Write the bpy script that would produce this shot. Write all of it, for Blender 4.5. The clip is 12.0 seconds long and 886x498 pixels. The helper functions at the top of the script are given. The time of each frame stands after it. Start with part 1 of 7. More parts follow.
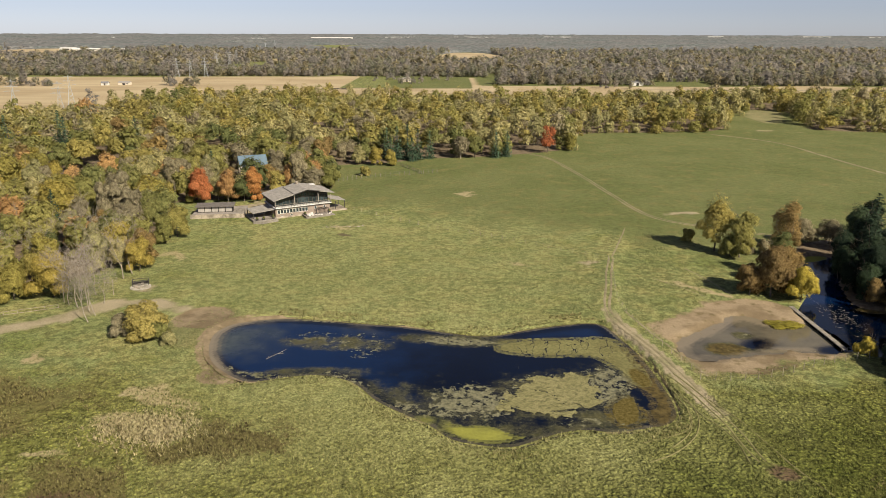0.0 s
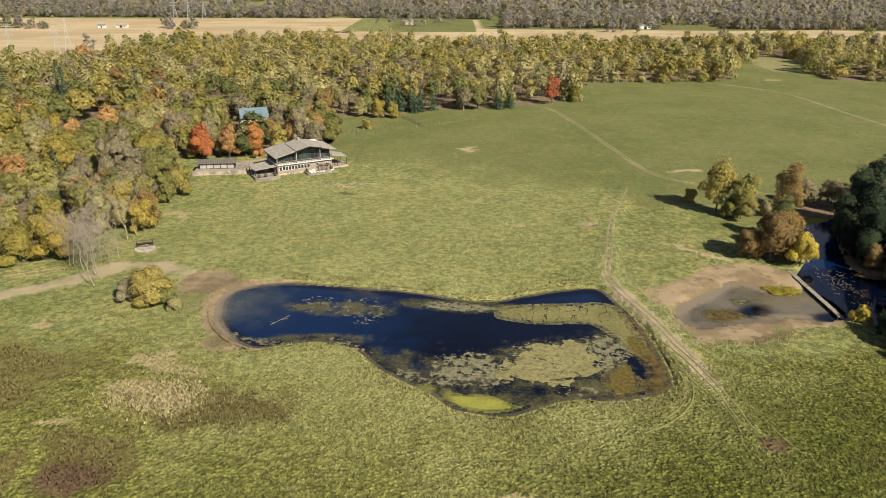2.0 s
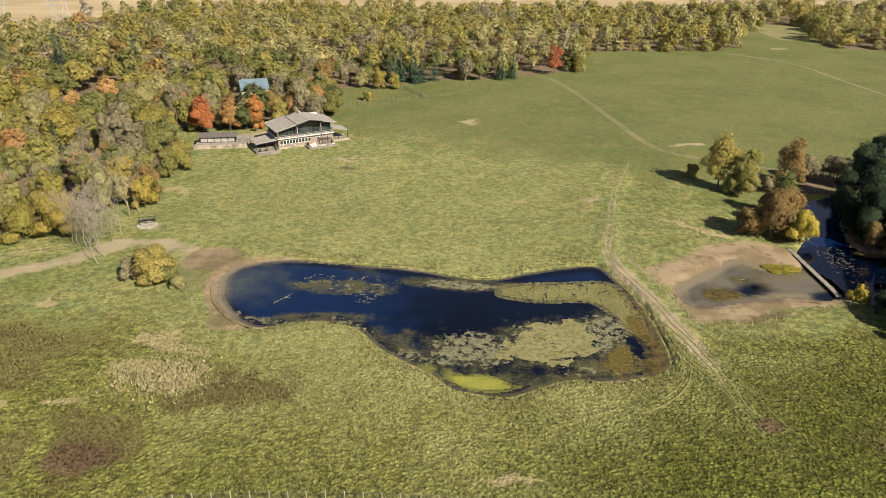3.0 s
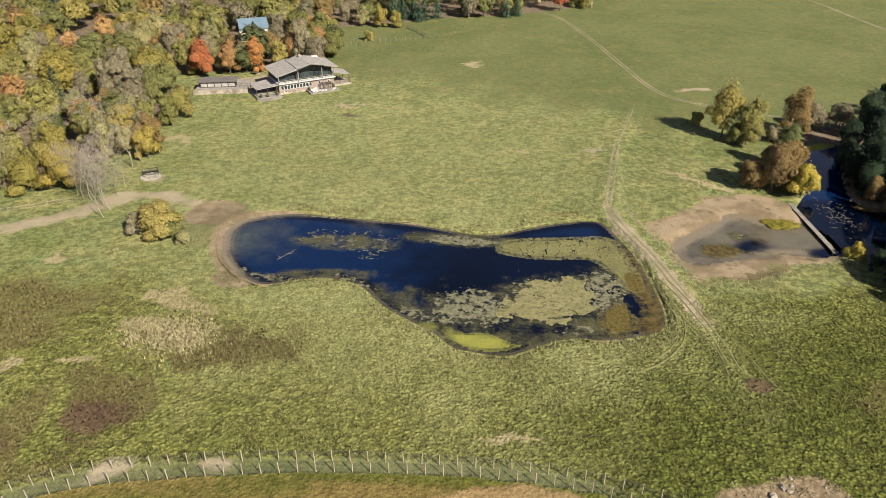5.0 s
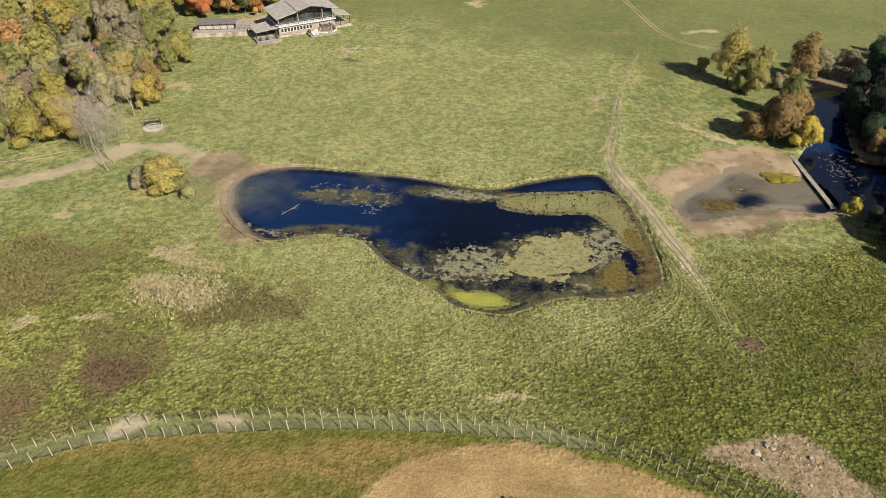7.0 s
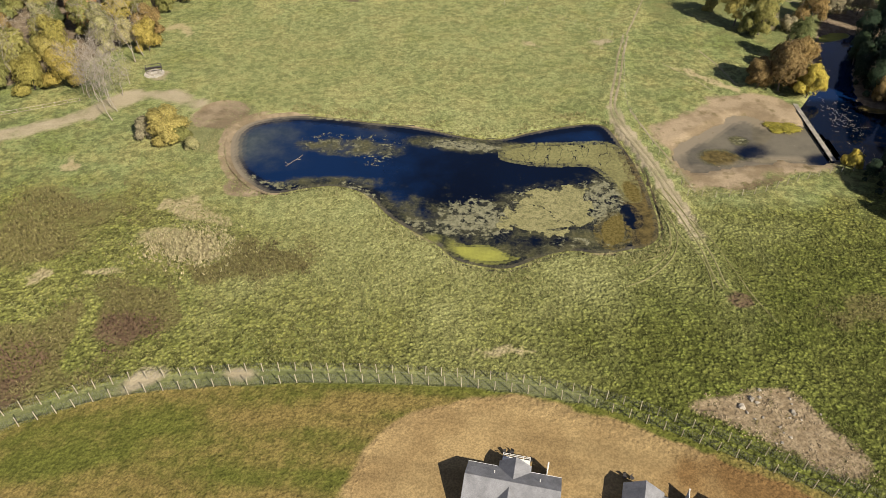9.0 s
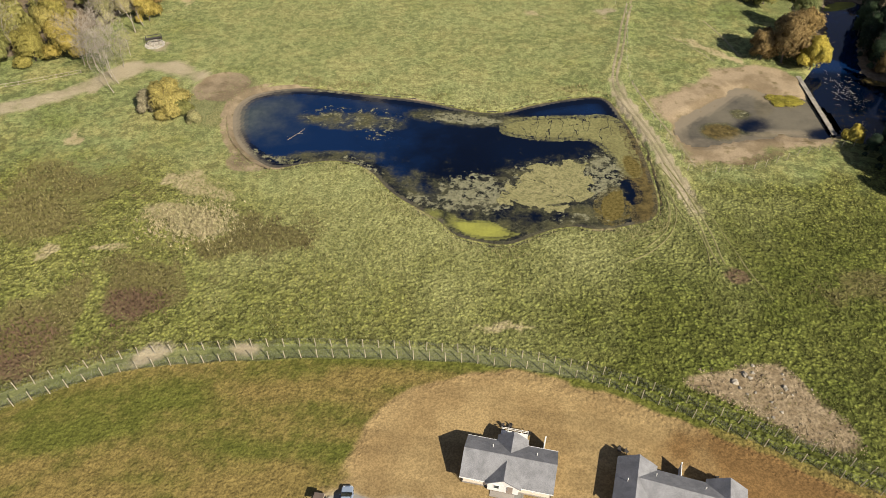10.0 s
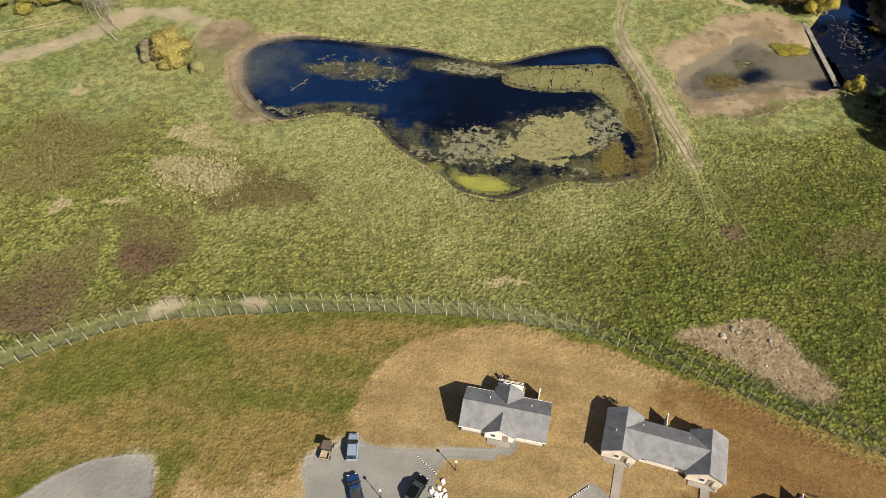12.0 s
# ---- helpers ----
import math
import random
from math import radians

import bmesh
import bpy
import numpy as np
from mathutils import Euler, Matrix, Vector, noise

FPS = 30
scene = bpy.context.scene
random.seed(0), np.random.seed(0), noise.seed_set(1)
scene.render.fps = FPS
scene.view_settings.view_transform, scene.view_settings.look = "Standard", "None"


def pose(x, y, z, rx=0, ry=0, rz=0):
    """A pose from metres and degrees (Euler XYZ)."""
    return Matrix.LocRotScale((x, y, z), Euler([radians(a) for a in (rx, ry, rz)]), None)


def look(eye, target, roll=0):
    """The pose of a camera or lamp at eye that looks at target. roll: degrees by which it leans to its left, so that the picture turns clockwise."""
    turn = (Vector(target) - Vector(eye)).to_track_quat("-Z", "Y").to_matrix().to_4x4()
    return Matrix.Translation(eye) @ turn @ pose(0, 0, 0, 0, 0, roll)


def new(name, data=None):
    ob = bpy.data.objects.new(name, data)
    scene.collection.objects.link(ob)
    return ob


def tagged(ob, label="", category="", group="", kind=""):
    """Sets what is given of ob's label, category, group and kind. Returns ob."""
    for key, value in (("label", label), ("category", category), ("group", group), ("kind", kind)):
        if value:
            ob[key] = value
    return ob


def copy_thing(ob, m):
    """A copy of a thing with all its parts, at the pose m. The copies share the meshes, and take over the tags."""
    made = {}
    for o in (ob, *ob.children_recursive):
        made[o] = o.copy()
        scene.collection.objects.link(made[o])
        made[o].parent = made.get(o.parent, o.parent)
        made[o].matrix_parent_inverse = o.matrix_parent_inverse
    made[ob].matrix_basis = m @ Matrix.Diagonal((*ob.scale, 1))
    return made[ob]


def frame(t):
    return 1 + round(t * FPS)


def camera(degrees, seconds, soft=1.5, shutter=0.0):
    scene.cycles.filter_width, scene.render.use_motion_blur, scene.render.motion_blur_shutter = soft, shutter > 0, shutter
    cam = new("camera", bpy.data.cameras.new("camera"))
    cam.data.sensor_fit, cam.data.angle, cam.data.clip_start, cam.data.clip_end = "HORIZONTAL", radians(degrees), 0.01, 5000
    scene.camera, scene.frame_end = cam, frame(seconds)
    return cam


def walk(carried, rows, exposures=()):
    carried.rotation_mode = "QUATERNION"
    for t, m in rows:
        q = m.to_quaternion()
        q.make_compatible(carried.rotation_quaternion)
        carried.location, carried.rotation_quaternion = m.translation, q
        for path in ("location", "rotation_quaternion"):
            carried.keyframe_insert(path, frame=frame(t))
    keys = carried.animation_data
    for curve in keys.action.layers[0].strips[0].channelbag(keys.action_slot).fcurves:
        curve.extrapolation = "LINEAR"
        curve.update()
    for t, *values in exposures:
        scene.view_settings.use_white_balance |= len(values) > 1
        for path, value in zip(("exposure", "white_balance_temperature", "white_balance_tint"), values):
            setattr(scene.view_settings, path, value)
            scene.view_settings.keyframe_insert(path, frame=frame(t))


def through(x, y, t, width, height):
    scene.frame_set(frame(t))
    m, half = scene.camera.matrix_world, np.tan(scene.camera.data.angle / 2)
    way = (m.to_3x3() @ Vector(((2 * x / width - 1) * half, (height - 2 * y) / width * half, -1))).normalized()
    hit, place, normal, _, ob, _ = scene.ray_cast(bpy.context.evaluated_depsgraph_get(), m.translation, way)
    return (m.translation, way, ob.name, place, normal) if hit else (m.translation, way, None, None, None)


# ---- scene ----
cam = camera(64.3, 12.0, soft=0.5)
PATH = [
    (0.0, (-1.381, 1.399, 72.415), (-1.3933, 3.3100, 71.8248), 0.18),
    (0.5, (-1.293, 1.630, 73.850), (-1.3067, 3.5303, 73.2265), 0.21),
    (1.0, (-1.207, 1.866, 75.306), (-1.2232, 3.7531, 74.6448), 0.24),
    (1.5, (-1.124, 2.105, 76.782), (-1.1421, 3.9784, 76.0805), 0.26),
    (2.0, (-1.043, 2.349, 78.277), (-1.0627, 4.2061, 77.5341), 0.28),
    (2.5, (-0.963, 2.597, 79.792), (-0.9845, 4.4363, 79.0058), 0.29),
    (3.0, (-0.883, 2.849, 81.325), (-0.9067, 4.6689, 80.4953), 0.29),
    (3.5, (-0.804, 3.105, 82.875), (-0.8288, 4.9038, 82.0025), 0.30),
    (4.0, (-0.723, 3.363, 84.443), (-0.7500, 5.1410, 83.5265), 0.29),
    (4.5, (-0.641, 3.626, 86.026), (-0.6698, 5.3804, 85.0666), 0.28),
    (5.0, (-0.557, 3.891, 87.624), (-0.5875, 5.6218, 86.6216), 0.27),
    (5.5, (-0.471, 4.160, 89.235), (-0.5024, 5.8650, 88.1904), 0.25),
    (6.0, (-0.380, 4.431, 90.857), (-0.4139, 6.1099, 89.7714), 0.22),
    (6.5, (-0.286, 4.705, 92.491), (-0.3213, 6.3562, 91.3631), 0.19),
    (7.0, (-0.187, 4.981, 94.132), (-0.2241, 6.6037, 92.9639), 0.15),
    (7.5, (-0.083, 5.259, 95.781), (-0.1214, 6.8521, 94.5720), 0.11),
    (8.0, (0.028, 5.540, 97.435), (-0.0127, 7.1012, 96.1855), 0.07),
    (8.5, (0.145, 5.823, 99.092), (0.1027, 7.3508, 97.8025), 0.01),
    (9.0, (0.270, 6.107, 100.750), (0.2254, 7.6009, 99.4210), -0.04),
    (9.5, (0.403, 6.393, 102.407), (0.3562, 7.8512, 101.0390), -0.11),
    (10.0, (0.545, 6.681, 104.061), (0.4957, 8.1019, 102.6543), -0.17),
    (10.5, (0.696, 6.969, 105.708), (0.6446, 8.3532, 104.2649), -0.25),
    (11.0, (0.857, 7.259, 107.347), (0.8034, 8.6052, 105.8685), -0.33),
    (11.5, (1.028, 7.550, 108.975), (0.9729, 8.8584, 107.4630), -0.41),
    (12.0, (1.212, 7.841, 110.588), (1.1537, 9.1136, 109.0461), -0.50),
]
walk(cam, [(t, look(eye, target, roll)) for t, eye, target, roll in PATH], [(0.0, 0.53, 7000, 9), (2.0, 0.7, 7000, 8), (3.5, 0.77, 6900, 8), (5.0, 0.8, 6550, 10), (9.0, 0.79, 6600, 9), (12.0, 0.74, 6700, 7)])

# ---- sky, sun ----
SUN_AZ, SUN_EL = 137.0, 38.0          # clockwise from +y; height above the horizon
world = bpy.data.worlds.new("world")
scene.world = world
world.use_nodes = True
wn = world.node_tree
sky = wn.nodes.new("ShaderNodeTexSky")
sky.sky_type = "NISHITA"
sky.sun_disc = False
sky.sun_elevation = radians(SUN_EL)
sky.sun_rotation = radians(SUN_AZ)
sky.altitude = 250
sky.air_density = 0.75
sky.dust_density = 0.15
sky.ozone_density = 3.0
wn.nodes["Background"].inputs[1].default_value = 0.053
pale = wn.nodes.new("ShaderNodeHueSaturation")      # thin high haze
pale.inputs["Saturation"].default_value = 0.5
tone = wn.nodes.new("ShaderNodeMix")
tone.data_type, tone.blend_type = "RGBA", "MULTIPLY"
tone.inputs["Factor"].default_value = 1.0
tone.inputs[7].default_value = (0.92, 0.97, 1.2, 1)
wn.links.new(sky.outputs[0], pale.inputs["Color"])
wn.links.new(pale.outputs[0], tone.inputs[6])
wn.links.new(tone.outputs[2], wn.nodes["Background"].inputs[0])
sun = new("sun", bpy.data.lights.new("sun", "SUN"))
sun.data.energy = 5.2
sun.data.angle = radians(0.5)
sun.data.color = (1.0, 0.925, 0.8)
sd = Vector((math.sin(radians(SUN_AZ)) * math.cos(radians(SUN_EL)),
             math.cos(radians(SUN_AZ)) * math.cos(radians(SUN_EL)), math.sin(radians(SUN_EL))))
sun.matrix_world = Matrix.Translation((0, 0, 300)) @ (-sd).to_track_quat("-Z", "Y").to_matrix().to_4x4()

# ---- small tools ----
rng = np.random.default_rng(7)


def vnoise(x, y, seed=0):
    """Smooth random values 0..1 over the plan."""
    xi, yi = np.floor(x), np.floor(y)
    u, v = x - xi, y - yi
    u, v = u * u * (3 - 2 * u), v * v * (3 - 2 * v)

    def h(a, b):
        s = np.sin(a * 127.1 + b * 311.7 + seed * 74.7) * 43758.5453
        return s - np.floor(s)
    return (h(xi, yi) * (1 - u) + h(xi + 1, yi) * u) * (1 - v) + (h(xi, yi + 1) * (1 - u) + h(xi + 1, yi + 1) * u) * v


def fbm(x, y, size, octaves=4, seed=0):
    total, amp, norm = 0.0, 1.0, 0.0
    for k in range(octaves):
        total = total + amp * vnoise(x / size * 2 ** k + 13.7 * k, y / size * 2 ** k - 7.3 * k, seed + k)
        norm += amp
        amp *= 0.55
    return total / norm


def rounded(pts, closed=True, times=2):
    """Corner cutting: turns a coarse plan outline into a soft one."""
    p = np.array(pts, float)
    for _ in range(times):
        q = np.roll(p, -1, 0) if closed else p[1:]
        a = p if closed else p[:-1]
        r = np.empty((2 * len(a), p.shape[1]))
        r[0::2], r[1::2] = a * 0.75 + q * 0.25, a * 0.25 + q * 0.75
        p = r if closed else np.vstack([p[:1], r, p[-1:]])
    return p


def to_line(p, x, y, closed=False):
    """Distance from plan points to a line of plan points."""
    best = np.full(np.shape(x), 1e9)
    q = np.roll(p, -1, 0) if closed else p[1:]
    for a, b in zip(p if closed else p[:-1], q):
        d = b - a
        k = np.clip(((x - a[0]) * d[0] + (y - a[1]) * d[1]) / (d @ d + 1e-9), 0, 1)
        best = np.minimum(best, np.hypot(x - a[0] - k * d[0], y - a[1] - k * d[1]))
    return best


def inside(p, x, y):
    odd = np.zeros(np.shape(x), bool)
    for a, b in zip(p, np.roll(p, -1, 0)):
        cross = (a[1] > y) != (b[1] > y)
        with np.errstate(divide="ignore", invalid="ignore"):
            odd ^= cross & (x < (b[0] - a[0]) * (y - a[1]) / (b[1] - a[1]) + a[0])
    return odd


def depth_in(p, x, y, reach=25.0):
    """How far inside an outline a plan point lies (metres; negative outside)."""
    x, y = np.asarray(x, float), np.asarray(y, float)
    out = np.full(x.shape, -reach)
    lo, hi = p.min(0) - reach, p.max(0) + reach
    m = (x > lo[0]) & (x < hi[0]) & (y > lo[1]) & (y < hi[1])
    if m.any():
        d = to_line(p, x[m], y[m], True)
        out[m] = np.where(inside(p, x[m], y[m]), d, -d)
    return out


def near_line(p, x, y, reach=15.0):
    x, y = np.asarray(x, float), np.asarray(y, float)
    out = np.full(x.shape, reach)
    lo, hi = p.min(0) - reach, p.max(0) + reach
    m = (x > lo[0]) & (x < hi[0]) & (y > lo[1]) & (y < hi[1])
    if m.any():
        out[m] = to_line(p, x[m], y[m])
    return out


def step(v, a, b):
    k = np.clip((v - a) / (b - a), 0, 1)
    return k * k * (3 - 2 * k)


def along(pts, gap):
    """Places every gap metres along a plan line, with the heading there."""
    p = np.array(pts, float)
    seg = np.hypot(*np.diff(p, axis=0).T)
    run = np.concatenate([[0], np.cumsum(seg)])
    out = []
    for s in np.arange(0, run[-1] + 1e-6, gap):
        i = min(np.searchsorted(run, s, "right") - 1, len(seg) - 1)
        k = (s - run[i]) / seg[i]
        a, b = p[i], p[i + 1]
        out.append((*(a + (b - a) * k), math.atan2(b[1] - a[1], b[0] - a[0])))
    return out


def mesh_of(name, verts, faces, mats=(), smooth=False, normals=None):
    """A mesh from arrays: verts n x 3, faces one array of n x 3 or n x 4."""
    verts, faces = np.asarray(verts, np.float32), np.asarray(faces, np.int32)
    me = bpy.data.meshes.new(name)
    n, k = faces.shape
    me.vertices.add(len(verts))
    me.vertices.foreach_set("co", verts.ravel())
    me.loops.add(n * k)
    me.loops.foreach_set("vertex_index", faces.ravel())
    me.polygons.add(n)
    me.polygons.foreach_set("loop_start", np.arange(0, n * k, k, dtype=np.int32))
    me.polygons.foreach_set("loop_total", np.full(n, k, np.int32))
    if smooth or normals is not None:
        me.polygons.foreach_set("use_smooth", np.ones(n, bool))
    for m in mats if isinstance(mats, (list, tuple)) else [mats]:
        me.materials.append(m)
    me.update(calc_edges=True)
    if normals is not None:
        me.normals_split_custom_set_from_vertices(np.asarray(normals, np.float32))
    return me


def part(name, bm, material, parent=None, label="", bevel=0.0):
    """Links a bmesh as one mesh object under a thing or a part."""
    if bevel:
        bmesh.ops.bevel(bm, geom=bm.edges[:], offset=bevel, segments=1, affect="EDGES")
    bmesh.ops.recalc_face_normals(bm, faces=bm.faces[:])
    me = bpy.data.meshes.new(name)
    bm.to_mesh(me)
    bm.free()
    me.materials.append(material)
    ob = new(name, me)
    ob.parent = parent
    if label:
        ob["label"] = label
    return ob


def thing(name, m, label, category, group="", kind=""):
    ob = new(name)
    ob.empty_display_size = 0.2
    ob.matrix_basis = m
    return tagged(ob, label, category, group, kind)


def box(bm, x0, x1, y0, y1, z0, z1, m=None):
    vs = [bm.verts.new(((m @ Vector(c)) if m else c)) for c in
          ((x0, y0, z0), (x1, y0, z0), (x1, y1, z0), (x0, y1, z0), (x0, y0, z1), (x1, y0, z1), (x1, y1, z1), (x0, y1, z1))]
    for f in ((3, 2, 1, 0), (4, 5, 6, 7), (0, 1, 5, 4), (1, 2, 6, 5), (2, 3, 7, 6), (3, 0, 4, 7)):
        bm.faces.new([vs[i] for i in f])
    return bm


def boxes(*rows):
    bm = bmesh.new()
    for r in rows:
        box(bm, *r)
    return bm


def prism(bm, pts, axis, a, b):
    """Pulls a flat outline (pairs) along an axis from a to b."""
    def v(p, t):
        return {"x": (t, p[0], p[1]), "y": (p[0], t, p[1]), "z": (p[0], p[1], t)}[axis]
    lo, hi = [bm.verts.new(v(p, a)) for p in pts], [bm.verts.new(v(p, b)) for p in pts]
    bm.faces.new(lo)
    bm.faces.new(hi[::-1])
    for i in range(len(pts)):
        j = (i + 1) % len(pts)
        bm.faces.new((lo[j], lo[i], hi[i], hi[j]))
    return bm


def slab(bm, corners, thick):
    """A plate under four or three roof corners."""
    top = [bm.verts.new(c) for c in corners]
    low = [bm.verts.new((c[0], c[1], c[2] - thick)) for c in corners]
    bm.faces.new(top)
    bm.faces.new(low[::-1])
    for i in range(len(corners)):
        j = (i + 1) % len(corners)
        bm.faces.new((top[j], top[i], low[i], low[j]))
    return bm


def tube(bm, a, b, r0, r1, sides=6):
    a, b = Vector(a), Vector(b)
    d = (b - a)
    if d.length < 1e-5:
        return bm
    q = d.to_track_quat("Z", "Y").to_matrix()
    rings = []
    for c, r in ((a, r0), (b, r1)):
        rings.append([bm.verts.new(c + q @ Vector((r * math.cos(2 * math.pi * i / sides), r * math.sin(2 * math.pi * i / sides), 0))) for i in range(sides)])
    for i in range(sides):
        j = (i + 1) % sides
        bm.faces.new((rings[0][i], rings[0][j], rings[1][j], rings[1][i]))
    bm.faces.new(rings[0][::-1])
    bm.faces.new(rings[1])
    return bm

# ---- materials ----
class Shade:
    """A node material written in short calls."""

    def __init__(self, name, rough=0.8, metal=0.0, spec=0.3):
        self.m = bpy.data.materials.new(name)
        self.m.use_nodes = True
        self.t = self.m.node_tree
        self.b = self.t.nodes["Principled BSDF"]
        self.b.inputs["Roughness"].default_value = rough
        self.b.inputs["Metallic"].default_value = metal
        self.b.inputs["Specular IOR Level"].default_value = spec
        self.pos = self.t.nodes.new("ShaderNodeNewGeometry").outputs["Position"]

    def put(self, sock, v):
        if hasattr(v, "is_output"):
            self.t.links.new(v, sock)
        elif isinstance(v, tuple) and len(v) == 3 and sock.type == "RGBA":
            sock.default_value = (*v, 1)
        else:
            sock.default_value = v

    def local(self):
        return self.t.nodes.new("ShaderNodeTexCoord").outputs["Object"]

    def noise(self, size, detail=3.0, rough=0.55, vec=None, stretch=None):
        n = self.t.nodes.new("ShaderNodeTexNoise")
        n.inputs["Scale"].default_value = 1.0 / size
        n.inputs["Detail"].default_value = detail
        n.inputs["Roughness"].default_value = rough
        v = vec or self.pos
        if stretch:
            k = self.t.nodes.new("ShaderNodeMapping")
            k.inputs["Scale"].default_value = stretch
            self.t.links.new(v, k.inputs[0])
            v = k.outputs[0]
        self.t.links.new(v, n.inputs["Vector"])
        return n.outputs["Fac"]

    def cells(self, size, vec=None):
        n = self.t.nodes.new("ShaderNodeTexVoronoi")
        n.inputs["Scale"].default_value = 1.0 / size
        self.t.links.new(vec or self.pos, n.inputs["Vector"])
        return n.outputs["Distance"]

    def fit(self, v, a, b, c=0.0, d=1.0):
        n = self.t.nodes.new("ShaderNodeMapRange")
        n.interpolation_type = "SMOOTHSTEP"
        for i, k in enumerate((v, a, b, c, d)):
            self.put(n.inputs[i], k)
        return n.outputs[0]

    def calc(self, op, a, b=0.0):
        n = self.t.nodes.new("ShaderNodeMath")
        n.operation = op
        self.put(n.inputs[0], a)
        self.put(n.inputs[1], b)
        return n.outputs[0]

    def mix(self, f, a, b):
        n = self.t.nodes.new("ShaderNodeMix")
        n.data_type = "RGBA"
        self.put(n.inputs["Factor"], f)
        self.put(n.inputs[6], a)
        self.put(n.inputs[7], b)
        return n.outputs[2]

    def ramp(self, f, *stops):
        n = self.t.nodes.new("ShaderNodeValToRGB")
        e = n.color_ramp.elements
        while len(e) < len(stops):
            e.new(0.5)
        for k, (p, c) in zip(e, stops):
            k.position, k.color = p, (*c, 1)
        self.put(n.inputs[0], f)
        return n.outputs[0]

    def gain(self, c, v):
        """Colour times a value."""
        n = self.t.nodes.new("ShaderNodeVectorMath")
        n.operation = "SCALE"
        self.put(n.inputs[0], c)
        self.put(n.inputs["Scale"], v)
        return n.outputs[0]

    def attr(self, name):
        n = self.t.nodes.new("ShaderNodeAttribute")
        n.attribute_name = name
        return n.outputs["Fac"]

    def island(self):
        return self.t.nodes.new("ShaderNodeNewGeometry").outputs["Random Per Island"]

    def each(self):
        return self.t.nodes.new("ShaderNodeObjectInfo").outputs["Random"]

    def colour(self, c):
        self.put(self.b.inputs["Base Color"], c)
        return self

    def bump(self, h, dist=0.05, strength=1.0):
        n = self.t.nodes.new("ShaderNodeBump")
        n.inputs["Strength"].default_value = strength
        n.inputs["Distance"].default_value = dist
        self.put(n.inputs["Height"], h)
        self.t.links.new(n.outputs[0], self.b.inputs["Normal"])
        return self


def plain(name, c, rough=0.7, metal=0.0, size=0.6, vary=0.25, spec=0.3, bump=0.004):
    """Paint, wood, metal or stone of one colour, with stains and grain."""
    s = Shade(name, rough, metal, spec)
    big, fine = s.noise(size * 4, 3), s.noise(size * 0.25, 4, 0.65)
    v = s.calc("ADD", s.fit(big, 0.3, 0.7, 1 - vary, 1 + vary * 0.5), s.fit(fine, 0.3, 0.7, -vary * 0.4, vary * 0.4))
    s.colour(s.gain(c, v))
    s.bump(fine, bump)
    return s.m


def leaf(name, stops, vary=0.3, through=0.4):
    """Foliage: hue by tree and by part of the crown, value by leaf clump."""
    s = Shade(name, 0.85, 0, 0.05)
    tree = s.calc("FRACT", s.calc("ADD", s.each(), s.attr("tone")))
    f = s.calc("ADD", s.calc("MULTIPLY", tree, 0.75), s.calc("MULTIPLY", s.noise(5, 2), 0.25))
    c = s.ramp(f, *stops)
    v = s.fit(s.island(), 0, 1, 1.65 * (1 - vary), 1.65 * (1 + vary))
    c = s.gain(c, v)
    s.colour(c)
    tr = s.t.nodes.new("ShaderNodeBsdfTranslucent")
    s.put(tr.inputs[0], c)
    mx = s.t.nodes.new("ShaderNodeMixShader")
    mx.inputs[0].default_value = through
    s.t.links.new(s.b.outputs[0], mx.inputs[1])
    s.t.links.new(tr.outputs[0], mx.inputs[2])
    s.t.links.new(mx.outputs[0], s.t.nodes["Material Output"].inputs[0])
    return s.m


